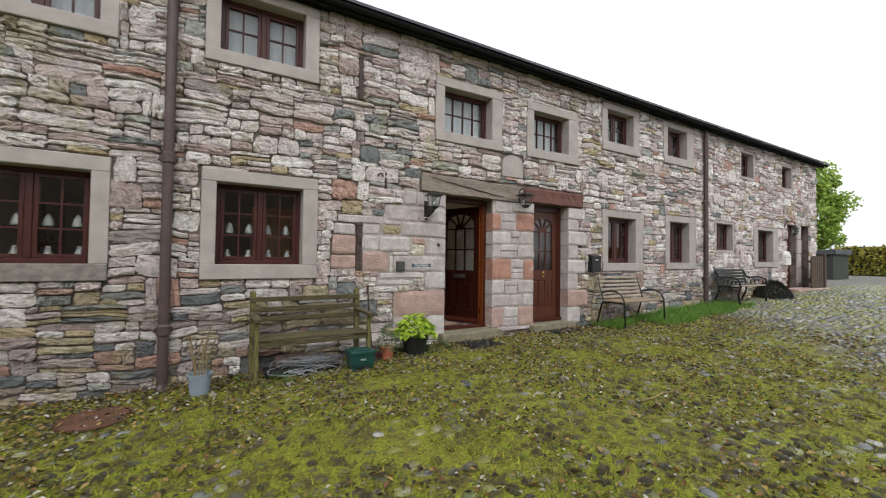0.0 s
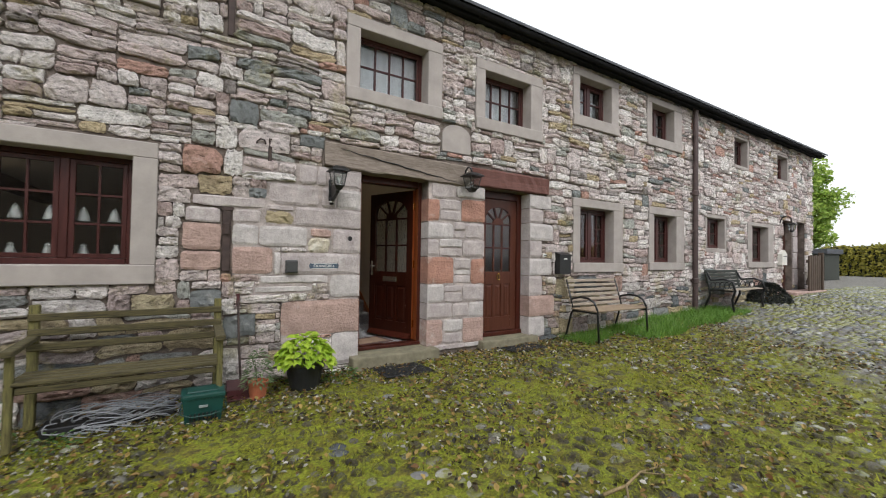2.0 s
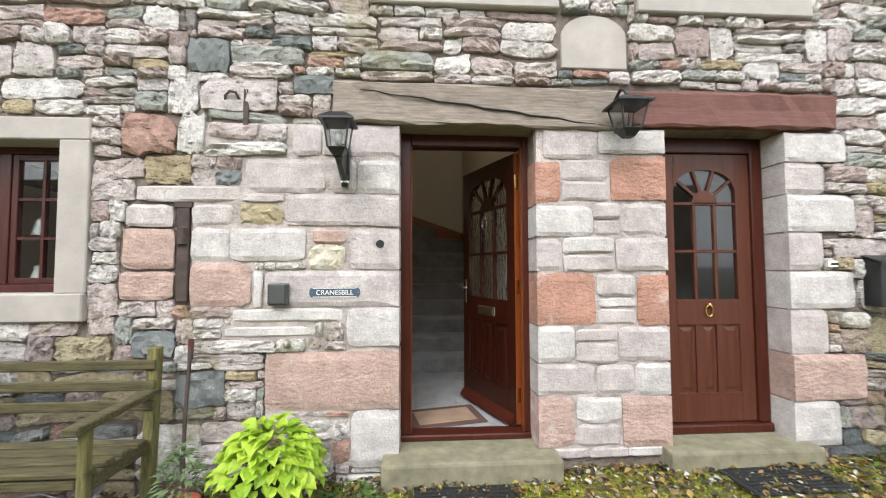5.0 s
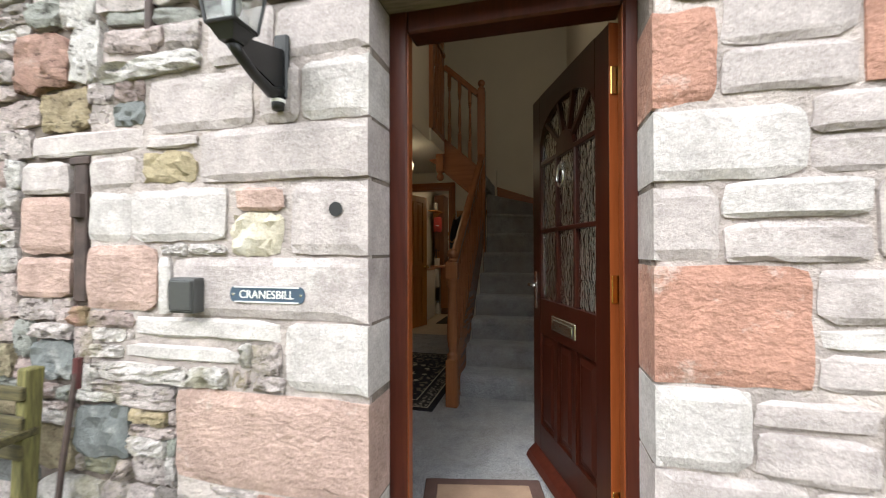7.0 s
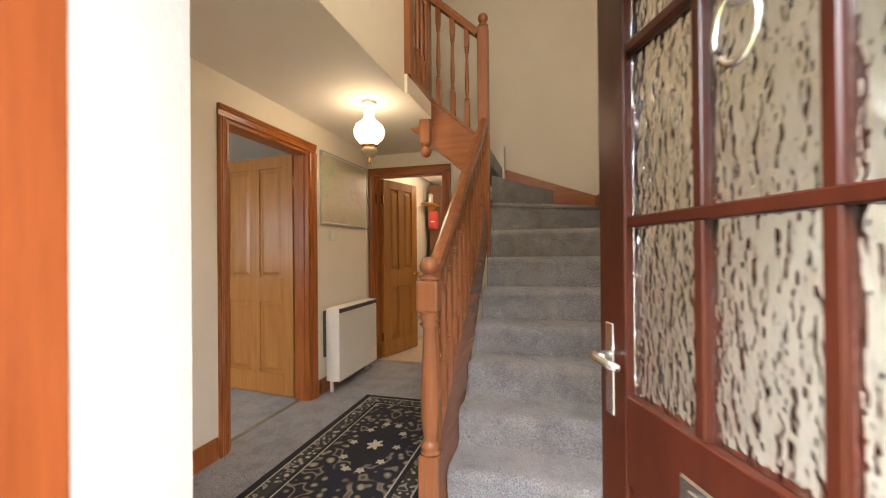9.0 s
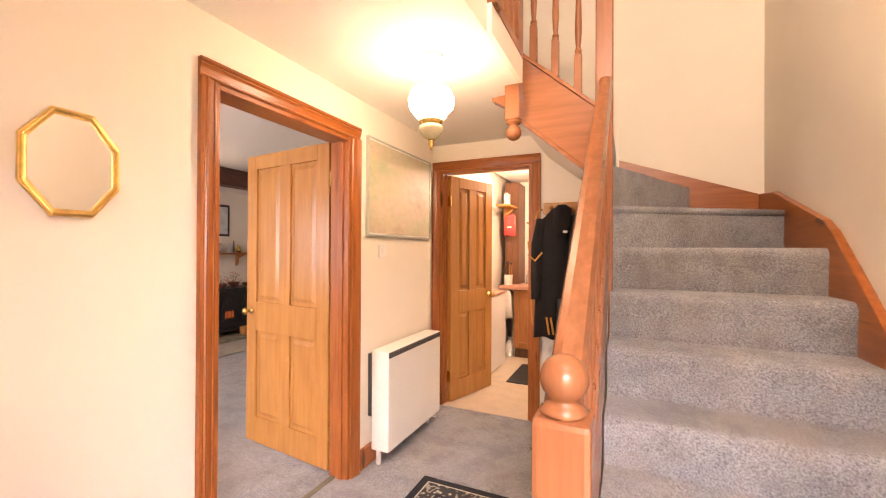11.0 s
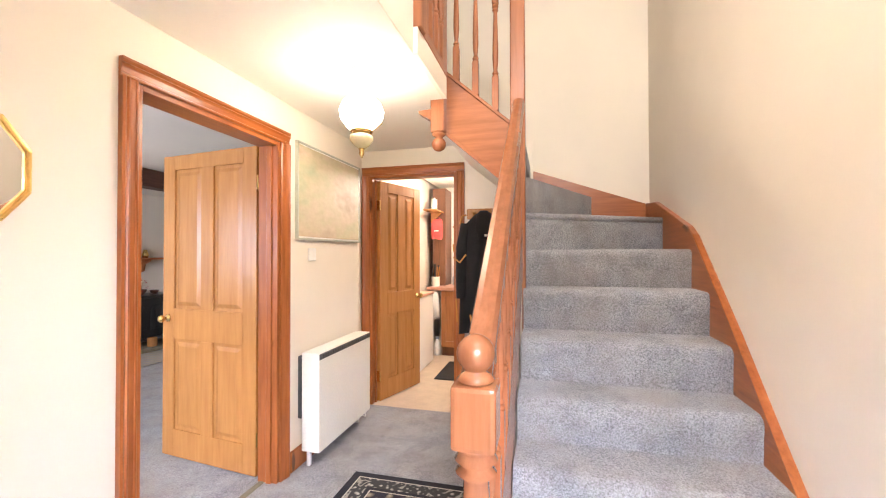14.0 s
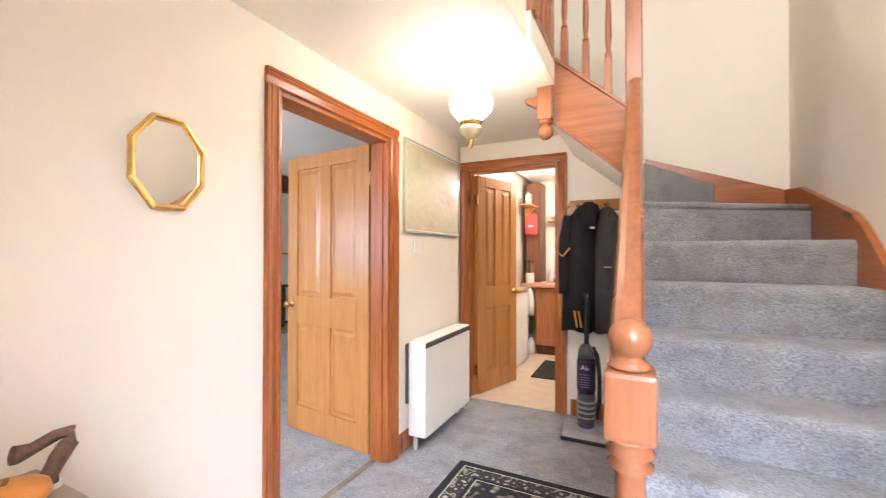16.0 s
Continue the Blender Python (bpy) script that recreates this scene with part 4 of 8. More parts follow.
spart("upper_string", prism([(2.675, 2.235), (2.675, 2.585), (2.275, 2.935), (2.275, 2.585)], "y", 7.925, 7.96, bevel=0.004), M_STAIRWOOD_X, label="stained timber string of the upper flight")
spart("string_cap", prism([(2.675, 2.585), (2.675, 2.607), (2.275, 2.957), (2.275, 2.935)], "y", 7.915, 7.97), M_STAIRWOOD_X)
spart("string_foot", prism([(2.675, 2.215), (2.675, 2.237), (2.275, 2.587), (2.275, 2.565)], "y", 7.918, 7.967), M_STAIRWOOD_X)
spart("soffit", prism([(2.74, 2.185), (2.74, 2.225), (2.26, 2.615), (2.26, 2.575)], "y", 7.96, STAIRY), M_CEIL, label="white plaster soffit of the upper flight")
spart("landing_nosing", box(2.262, 2.302, 7.38, 7.865, 2.885, 2.945, 0.006), M_STAIRWOOD_Y, label="stained timber landing edge")


def turned(z0, z1, r):
    """Profile of a turned column between two heights."""
    h = z1 - z0
    pts = [(0.0, 0), (1.0, 0.0), (1.0, 0.02), (0.75, 0.035), (1.05, 0.055), (0.72, 0.08), (0.62, 0.10), (0.80, 0.16), (0.95, 0.26), (0.92, 0.42), (0.78, 0.62), (0.66, 0.80), (0.62, 0.88), (1.0, 0.905), (0.7, 0.925), (1.05, 0.95), (0.85, 0.975), (1.0, 0.985), (1.0, 1.0), (0.0, 1.0)]
    return [(r * a, z0 + h * b) for a, b in pts]


def npart(name, bm, material, parent, smooth=False, label=""):
    bm.transform(Matrix.Translation(-SO))
    return part(name, bm, material, parent, label, smooth)


NX, NY = 2.721, 6.405
newel = spart("newel_post", box(NX - 0.045, NX + 0.045, NY - 0.045, NY + 0.045, FL, 0.86, 0.007), M_STAIRWOOD, label="turned stained timber newel post with a ball top")
npart("shaft", lathe(turned(0.86, 1.455, 0.043), 24, (NX, NY, 0)), M_STAIRWOOD, newel, True)
npart("block", box(NX - 0.046, NX + 0.046, NY - 0.046, NY + 0.046, 1.452, 1.582, 0.010, segments=2), M_STAIRWOOD, newel)
npart("ball", lathe([(0.0, 1.580), (0.032, 1.580), (0.040, 1.588), (0.030, 1.598), (0.022, 1.604)] + [(0.040 * math.sin(a), 1.640 - 0.040 * math.cos(a)) for a in [math.pi * (0.2 + 0.8 * q / 12) for q in range(13)]], 28, (NX, NY, 0)), M_STAIRWOOD, newel, True)

UX, UY = 2.706, 7.955
newel = spart("newel_post", box(UX - 0.042, UX + 0.042, UY - 0.042, UY + 0.042, FL, 3.47, 0.006), M_STAIRWOOD, label="tall square stained timber newel post")
npart("ball", lathe([(0.0, 3.468), (0.036, 3.468), (0.042, 3.485), (0.025, 3.505)] + [(0.040 * math.sin(a), 3.545 - 0.040 * math.cos(a)) for a in [math.pi * (0.2 + 0.8 * q / 10) for q in range(11)]], 22, (UX, UY, 0)), M_STAIRWOOD, newel, True)
DX, DY = 2.241, 7.905
newel = spart("newel_post", box(DX - 0.042, DX + 0.042, DY - 0.042, DY + 0.042, 2.570, 4.05, 0.006), M_STAIRWOOD, label="hanging newel post with a turned drop")
npart("drop_finial", lathe([(0.0, 2.460)] + [(0.043 * math.sin(a), 2.505 - 0.043 * math.cos(a)) for a in [math.pi * (0.05 + 0.78 * q / 10) for q in range(11)]] + [(0.028, 2.550), (0.042, 2.560), (0.042, 2.571), (0.0, 2.572)], 22, (DX, DY, 0)), M_STAIRWOOD, newel, True)
npart("trim_block", prism([(2.125, 2.69), (2.20, 2.645), (2.20, 2.71), (2.125, 2.705)], "y", 7.87, 7.94), M_STAIRWOOD, newel)
newel = spart("newel_post", box(2.24, 2.32, 7.312, 7.39, 2.88, 4.05, 0.006), M_STAIRWOOD, label="square half newel post against the wall")


def baluster(x, y, z0, z1):
    r = 0.019
    lo, hi = z0 + 0.20, z1 - 0.16
    bm = box(x - r, x + r, y - r, y + r, z0, lo, 0.002)
    box(x - r, x + r, y - r, y + r, hi, z1, 0.002, bm)
    lathe(turned(lo, hi, r * 0.98), 14, (x, y, 0), bm)
    spart("baluster", bm, M_STAIRWOOD, label="")


for k in range(12):
    y = 6.53 + k * 0.115
    baluster(2.714, y, 0.80 + (y - 6.42) * 0.819 - 0.02, 1.555 + (y - 6.44) * 0.775)
for k in range(3):
    x = 2.577 - k * 0.118
    baluster(x, 7.942, 2.60 + (2.675 - x) * 0.875, 3.40 + (2.675 - x) * 0.90)
for k in range(4):
    baluster(2.282, 7.47 + k * 0.105, 2.94, 3.84)


def rail(p, q, label):
    d = Vector(q) - Vector(p)
    length = d.length
    out = [(-0.032, -0.025), (0.032, -0.025), (0.034, 0.005), (0.026, 0.028), (0.010, 0.036), (-0.010, 0.036), (-0.026, 0.028), (-0.034, 0.005)]
    bm = prism(out, "y", 0, length)
    rot = d.to_track_quat("Y", "Z").to_matrix().to_4x4()
    bm.transform(Matrix.Translation(p) @ rot)
    spart("handrail", bm, M_STAIRWOOD_Y, label=label)


rail((2.713, 6.43, 1.555), (2.713, 7.915, 2.705), "rounded stained timber handrail")
rail((2.665, 7.942, 3.42), (2.283, 7.942, 3.765), "rounded stained timber handrail")
rail((2.282, 7.39, 3.86), (2.282, 7.863, 3.86), "rounded stained timber handrail")

# ---- outdoor things ----
M_MOSSWOOD = wood("mossy_bench_timber", (0.016, 0.013, 0.008), (0.12, 0.10, 0.040), 0.95, "x", 12, 0.8, False)
M_MOSSWOOD_Z = wood("mossy_bench_post", (0.04, 0.034, 0.014), (0.20, 0.18, 0.06), 0.95, "z", 12, 0.8, False)
M_SLAT = wood("pale_weathered_slat", (0.24, 0.19, 0.14), (0.44, 0.38, 0.31), 0.8, "x", 10, 0.5, False)
M_SLAT_WARM = wood("worn_brown_slat", (0.19, 0.135, 0.085), (0.33, 0.25, 0.17), 0.8, "x", 10, 0.5, False)
M_DARKSLAT = wood("dark_green_slat", (0.018, 0.022, 0.018), (0.05, 0.055, 0.045), 0.7, "x", 10, 0.4, False)
M_TERRA = plain("terracotta", (0.42, 0.13, 0.06), 0.85, 0.15, 14, 120, 0.3)
M_BLACKPOT = plain("black_pot_plastic", (0.015, 0.016, 0.018), 0.5, 0.15, 10, 80, 0.1)
M_GREENPLASTIC = plain("dark_green_plastic", (0.008, 0.055, 0.045), 0.42, 0.12, 10, 90, 0.08)
M_BUCKET = plain("blue_grey_plastic", (0.24, 0.29, 0.34), 0.5, 0.12, 10, 90, 0.1)
M_CABLE = plain("grey_white_cable", (0.29, 0.30, 0.32), 0.5, 0.15, 20, 120, 0.05)
M_RUST = plain("rusty_brown_iron", (0.105, 0.045, 0.024), 0.85, 0.3, 9, 90, 0.5)
M_MAROON = plain("maroon_plastic", (0.07, 0.015, 0.016), 0.5, 0.15, 10, 80, 0.1)
M_RUBBER = plain("black_rubber_mat", (0.012, 0.012, 0.013), 0.75, 0.2, 14, 160, 0.6)
M_FROST = glow("lantern_frosted_glass", (0.0, 0.0, 0.0), 0.0)
M_SILVERGREY = plain("faded_grey_label", (0.22, 0.25, 0.24), 0.6, 0.2, 20, 80, 0.05)
M_STICK = wood("dry_sticks", (0.16, 0.11, 0.05), (0.34, 0.26, 0.13), 0.9, "z", 12, 0.4, False)
M_LEAD = plain("cream_painted_metal", (0.72, 0.70, 0.64), 0.5, 0.1, 10, 90, 0.1)


def leaf_material(name, dark, light):
    m, n, l, b = shader(name, 0.55)
    g = n.new("ShaderNodeNewGeometry")
    c = ramp(n, l, g.outputs["Random Per Island"], [(0.0, dark), (1.0, light)])
    c = blend(n, l, "MULTIPLY", 0.5, c, ramp(n, l, noise_tex(n, l, world_coords(n, l), 40, 4), [(0.3, (0.7, 0.7, 0.7)), (0.7, (1.1, 1.1, 1.1))]))
    l.new(c, b.inputs["Base Color"])
    t, mx = n.new("ShaderNodeBsdfTranslucent"), n.new("ShaderNodeMixShader")
    mx.inputs[0].default_value = 0.35
    l.new(c, t.inputs["Color"])
    l.new(b.outputs[0], mx.inputs[1])
    l.new(t.outputs[0], mx.inputs[2])
    l.new(mx.outputs[0], n["Material Output"].inputs["Surface"])
    return m


M_LIME = leaf_material("lime_green_leaf", (0.24, 0.40, 0.02), (0.48, 0.62, 0.06))
M_SAGE = leaf_material("grey_green_leaf", (0.09, 0.15, 0.05), (0.24, 0.31, 0.16))
M_DARKLEAF = leaf_material("dark_shrub_leaf", (0.012, 0.014, 0.012), (0.035, 0.04, 0.03))
M_GRASS = leaf_material("bright_grass", (0.08, 0.19, 0.02), (0.22, 0.40, 0.06))
M_WEED = leaf_material("green_weed_leaf", (0.05, 0.11, 0.02), (0.12, 0.22, 0.05))
M_TREELEAF = leaf_material("autumn_green_leaf", (0.20, 0.34, 0.05), (0.46, 0.58, 0.12))
M_HEDGELEAF = leaf_material("yellowing_hedge_leaf", (0.15, 0.155, 0.022), (0.46, 0.40, 0.06))

# drainpipes
def build_pipe(x, z0, z1, y=4.705, r=0.05):
    p = thing("drainpipe", (x, y, z0), "brown painted cast-iron drainpipe on the stone wall", "drainpipe", "drainpipes on the front wall")
    part("pipe", lathe([(0.0, 0), (r, 0), (r, z1 - z0), (0.0, z1 - z0)], 18), M_PIPE, p, smooth=False)
    z = 0.55
    while z < z1 - z0 - 0.2:
        part("socket", lathe([(r, 0), (r * 1.28, 0.01), (r * 1.28, 0.10), (r, 0.12)], 18, (0, 0, z)), M_PIPE, p)
        part("bracket", box(-0.085, 0.085, 0.02, 0.075, z + 0.03, z + 0.075, 0.004), M_PIPE, p)
        z += 1.82
    part("shoe", tube([(0, 0, 0.06), (0, -0.02, 0.01), (0, -0.07, -0.03)], r * 1.05, 14), M_PIPE, p, smooth=True)
    return p


build_pipe(-0.665, 0.20, 4.80)
build_pipe(10.04, 0.60, 4.82)

# iron straps, hook and bracket fixed in the wall
def iron(name, bm, label):
    return solid(name, bm, M_IRON, label, "ironwork", smooth=False)


bm = box(1.425, 1.498, 4.775, 4.82, 1.44, 2.03, 0.006)
box(1.405, 1.515, 4.770, 4.80, 2.025, 2.06, 0.005, bm)
lathe([(0.0, 0), (0.030, 0.0), (0.030, 0.10), (0.0, 0.11)], 12, (1.462, 4.775, 1.80), bm)
iron("iron_strap", bm, "rusty vertical iron strap let into the wall")
iron("iron_strap", box(1.425, 1.485, 4.775, 4.82, 3.73, 4.33, 0.006), "rusty vertical iron strap let into the upper wall")
bm = box(1.815, 1.85, 4.765, 4.80, 2.55, 2.79, 0.005)
iron("iron_cramp", bm, "short rusty iron cramp in the wall")
iron("iron_pipe_bend", tube([(1.70, 4.785, 2.70), (1.71, 4.755, 2.735), (1.74, 4.745, 2.76), (1.775, 4.75, 2.755), (1.79, 4.77, 2.72)], 0.009, 8), "bent rusty iron pipe on the wall")
solid("drill_hole", lathe([(0.0, 0), (0.022, 0), (0.026, 0.004), (0.0, 0.004)], 14), M_BLACK, "small dark hole in the jamb stone", "hole", "structure", at=(2.68, 4.760, 1.80), turn=(90, 0, 0))

# house name plate
pl = thing("name_plate", (2.40, 4.764, 1.495), "dark blue-grey house name plate with raised letters", "sign")
n = 6
cap = [(-0.14 - 0.018 * math.sin(math.pi * k / n), 0.030 * math.cos(math.pi * k / n)) for k in range(n + 1)]
outline = cap + [(-a, -b) for a, b in cap]
part("plate", prism(outline, "y", -0.006, 0.008), plain("blue_grey_enamel", (0.055, 0.085, 0.125), 0.4, 0.1, 10, 90, 0.05), pl, "dark blue-grey cast plate")
bm = bmesh.new()
for z0, z1 in ((-0.029, -0.025), (0.025, 0.029)):
    box(-0.135, 0.135, -0.010, -0.005, z0, z1, 0, bm)
part("border", bm, M_WHITE_PAINT, pl)


def lettering(text, parent, at, size, material, turn=(90, 0, 0)):
    cu = bpy.data.curves.new("lettering", "FONT")
    cu.body, cu.size, cu.extrude, cu.align_x, cu.align_y = text, size, 0.001, "CENTER", "CENTER"
    cu.materials.append(material)
    ob = new("lettering", cu)
    ob.parent, ob.matrix_basis = parent, pose(*at, *turn)
    return tagged(ob, "raised white letters")


lettering("CRANESBILL", pl, (0, -0.008, -0.001), 0.042, M_WHITE_PAINT)
for x in (-0.143, 0.143):
    part("screw", lathe([(0.0, 0), (0.006, 0), (0.004, 0.003), (0.0, 0.003)], 10), M_CHROME, pl, at=(x, -0.006, 0), turn=(90, 0, 0))

bx = thing("bell_box", (2.06, 4.772, 1.42), "small dark grey doorbell box on the wall", "doorbell")
part("case", box(-0.06, 0.06, -0.055, 0.0, 0, 0.135, 0.012, segments=2), M_DARKGREY, bx)
part("cap", box(-0.052, 0.052, -0.062, -0.054, 0.01, 0.125, 0.006), M_DARKGREY, bx)


# lanterns
def lantern_body(parent, cx, cy, z0, z1, w_low, w_top, roof, rust=False):
    """Tapered four-sided lantern with a hipped roof and corner bars."""
    mat = M_BLACK
    lo = [(cx + a * w_low, cy + b * w_low) for a, b in ((-1, -1), (1, -1), (1, 1), (-1, 1))]
    hi = [(cx + a * w_top, cy + b * w_top) for a, b in ((-1, -1), (1, -1), (1, 1), (-1, 1))]
    bars = bmesh.new()
    for (a, b), (c, e) in zip(lo, hi):
        tube([(a, b, z0), (c, e, z1)], 0.006, 6, bars)
    for k in range(4):
        tube([(*lo[k], z0), (*lo[(k + 1) % 4], z0)], 0.006, 6, bars)
    part("cage", bars, mat, parent, "black metal lantern cage")
    for k in range(4):
        bm = bmesh.new()
        p = [(*lo[k], z0), (*lo[(k + 1) % 4], z0), (*hi[(k + 1) % 4], z1), (*hi[k], z1)]
        mid = Vector((cx, cy, (z0 + z1) / 2))
        inner = [Vector(q) + (Vector((cx, cy, q[2])) - Vector(q)).normalized() * 0.006 for q in p]
        vs = [bm.verts.new(q) for q in p] + [bm.verts.new(q) for q in inner]
        bm.faces.new(vs[:4])
        bm.faces.new(vs[4:])
        for j in range(4):
            bm.faces.new((vs[j], vs[(j + 1) % 4], vs[4 + (j + 1) % 4], vs[4 + j]))
        g = part("glass_pane", bm, M_GLASS, parent)
        g.visible_shadow = False
    r = bmesh.new()
    e = w_top + 0.028
    base = [r.verts.new((cx + a * e, cy + b * e, z1)) for a, b in ((-1, -1), (1, -1), (1, 1), (-1, 1))]
    lip = [r.verts.new((cx + a * e, cy + b * e, z1 + 0.012)) for a, b in ((-1, -1), (1, -1), (1, 1), (-1, 1))]
    top = [r.verts.new((cx + a * e * 0.45, cy + b * e * 0.45, z1 + roof)) for a, b in ((-1, -1), (1, -1), (1, 1), (-1, 1))]
    r.faces.new(base)
    r.faces.new(top)
    for k in range(4):
        j = (k + 1) % 4
        r.faces.new((base[k], base[j], lip[j], lip[k]))
        r.faces.new((lip[k], lip[j], top[j], top[k]))
    part("roof", r, mat, parent, "black hipped lantern roof")
    foot = bmesh.new()
    b0 = [foot.verts.new((cx + a * w_low, cy + b * w_low, z0)) for a, b in ((-1, -1), (1, -1), (1, 1), (-1, 1))]
    b1 = [foot.verts.new((cx + a * w_low * 0.5, cy + b * w_low * 0.5, z0 - 0.045)) for a, b in ((-1, -1), (1, -1), (1, 1), (-1, 1))]
    foot.faces.new(b0)
    foot.faces.new(b1)
    for k in range(4):
        foot.faces.new((b0[k], b0[(k + 1) % 4], b1[(k + 1) % 4], b1[k]))
    part("foot", foot, mat, parent)


wl_1 = thing("wall_lantern", (2.46, 4.772, 2.18), "black wall lantern with clear glass on an upturned bracket", "wall light")
lantern_body(wl_1, 0.0, -0.25, 0.155, 0.305, 0.050, 0.070, 0.055)
part("backplate", box(-0.030, 0.030, -0.022, 0.0, 0.02, 0.26, 0.008), M_BLACK, wl_1)
part("arm", tube([(0, -0.02, 0.05), (0, -0.07, 0.03), (0, -0.15, 0.055), (0, -0.22, 0.09), (0, -0.25, 0.115)], [0.024, 0.022, 0.018, 0.018, 0.022], 10), M_BLACK, wl_1, smooth=True)
part("arm_web", prism([(-0.02, 0.04), (-0.02, 0.20), (-0.25, 0.135), (-0.22, 0.09)], "x", -0.013, 0.013), M_BLACK, wl_1)
part("bulb", lathe([(0.0, 0.0), (0.014, 0.0), (0.028, 0.045), (0.022, 0.07), (0.0, 0.08)], 14, (0, -0.25, 0.18)), M_WHITE_PAINT, wl_1, "white bulb", True)
part("sensor", lathe([(0.0, 0), (0.020, 0.0), (0.024, 0.02), (0.020, 0.045), (0.0, 0.045)], 14, (0, -0.03, -0.02)), M_BLACK, wl_1, smooth=True)
part("sensor_ring", lathe([(0.0250, 0.0), (0.0262, 0.006), (0.0250, 0.012)], 14, (0, -0.03, 0.004)), M_WHITE_PAINT, wl_1)

wl_2 = thing("wall_lantern", (4.23, 4.74, 2.47), "old black hanging lantern with peeling white paint", "wall light")
lantern_body(wl_2, 0.0, -0.15, 0.03, 0.185, 0.055, 0.085, 0.05)
part("bracket", tube([(0, 0.03, 0.20), (0, 0.0, 0.29), (0, -0.06, 0.325), (0, -0.12, 0.30), (0, -0.15, 0.24)], 0.011, 8), M_BLACK, wl_2, smooth=True)
part("scroll", tube([(0, -0.02, 0.20), (0.0, -0.06, 0.235), (0, -0.04, 0.27), (0, -0.01, 0.25)], 0.008, 8), M_LEAD, wl_2, smooth=True)

# mail box and little sign by the second door
mb = thing("mail_box", (6.08, 4.775, 1.38), "black metal wall mail box", "mail box")
part("case", prism([(-0.11, 0.0), (0.0, 0.0), (0.0, 0.33), (-0.11, 0.29)], "x", -0.125, 0.125, bevel=0.005), M_BLACK, mb)
part("lid", prism([(-0.125, 0.275), (-0.110, 0.295), (0.0, 0.337), (0.0, 0.343), (-0.125, 0.300)], "x", -0.132, 0.132), M_BLACK, mb)
part("slot_plate", box(-0.035, 0.035, -0.116, -0.110, 0.225, 0.245, 0.002), M_WHITE_PAINT, mb, "small white label")
sg = thing("small_sign", (5.80, 4.772, 1.665), "small pale name strip with dark lettering", "sign")
part("strip", box(-0.10, 0.10, -0.008, 0, -0.022, 0.022, 0.003), M_WHITE_PAINT, sg)
part("writing_bar", box(-0.08, 0.08, -0.0105, -0.008, -0.008, 0.008), M_BLACK, sg)

# old bench with moss
def build_bench_one():
    g = ground_z(0.8)
    b = thing("garden_bench", (0.79, 4.38, g), "old moss-grown wooden garden bench against the wall", "bench")
    def q(nm, bm, mat, lab=""):
        part(nm, bm, mat, b, lab)
    for x in (-0.61, 0.61):
        q("leg", box(x - 0.022, x + 0.022, -0.235, -0.185, 0, 0.655, 0.008), M_MOSSWOOD_Z)
        q("leg", prism([(0.20, 0.0), (0.26, 0.0), (0.30, 0.93), (0.24, 0.93)], "x", x - 0.03, x + 0.03, bevel=0.006), M_MOSSWOOD_Z)
        q("armrest", prism([(-0.30, 0.645), (0.28, 0.665), (0.28, 0.70), (-0.30, 0.685)], "x", x - 0.035, x + 0.035, bevel=0.006), M_MOSSWOOD)
        q("side_rail", box(x - 0.02, x + 0.02, -0.18, 0.21, 0.36, 0.43, 0.006), M_MOSSWOOD)
    for k in range(4):
        y = -0.20 + k * 0.115
        q("seat_slat", box(-0.635, 0.635, y - 0.034, y + 0.034, 0.435 - k * 0.006, 0.465 - k * 0.006, 0.007), M_MOSSWOOD)
    q("front_rail", box(-0.58, 0.58, -0.225, -0.195, 0.38, 0.425, 0.006), M_MOSSWOOD)
    for k, z in enumerate((0.61, 0.72, 0.835)):
        y = 0.232 + z * 0.022 - 0.02
        q("back_slat", box(-0.64, 0.64, y - 0.012, y + 0.010, z - 0.026, z + 0.030, 0.006), M_MOSSWOOD)
    return b


build_bench_one()


def build_bench_two():
    g = ground_z(6.8)
    b = thing("garden_bench", (6.74, 4.40, g), "slatted garden bench with black curved metal arms", "bench")
    for x in (-0.60, 0.60):
        part("leg_frame", tube([(x, -0.30, 0.0), (x, -0.285, 0.30), (x, -0.27, 0.47), (x, -0.22, 0.57), (x, -0.12, 0.62), (x, 0.02, 0.63), (x, 0.16, 0.60), (x, 0.22, 0.56)], 0.016, 8), M_BLACK, b, "black curved metal arm and front leg", True)
        part("leg", tube([(x, 0.30, 0.0), (x, 0.20, 0.36), (x, 0.16, 0.42), (x, -0.26, 0.42)], 0.016, 8), M_BLACK, b, smooth=True)
        part("back_post", tube([(x, 0.15, 0.40), (x, 0.21, 0.60), (x, 0.30, 0.88)], 0.014, 8), M_BLACK, b, smooth=True)
    for k in range(5):
        y = -0.24 + k * 0.092
        part("seat_slat", box(-0.64, 0.64, y - 0.038, y + 0.038, 0.435, 0.457, 0.005), M_SLAT_WARM, b)
    for k in range(6):
        z, y = 0.50 + k * 0.072, 0.165 + (0.50 + k * 0.072 - 0.40) * 0.31
        part("back_slat", box(-0.64, 0.64, y - 0.016, y + 0.004, z - 0.022, z + 0.022, 0.005), M_SLAT, b)
    return b


build_bench_two()


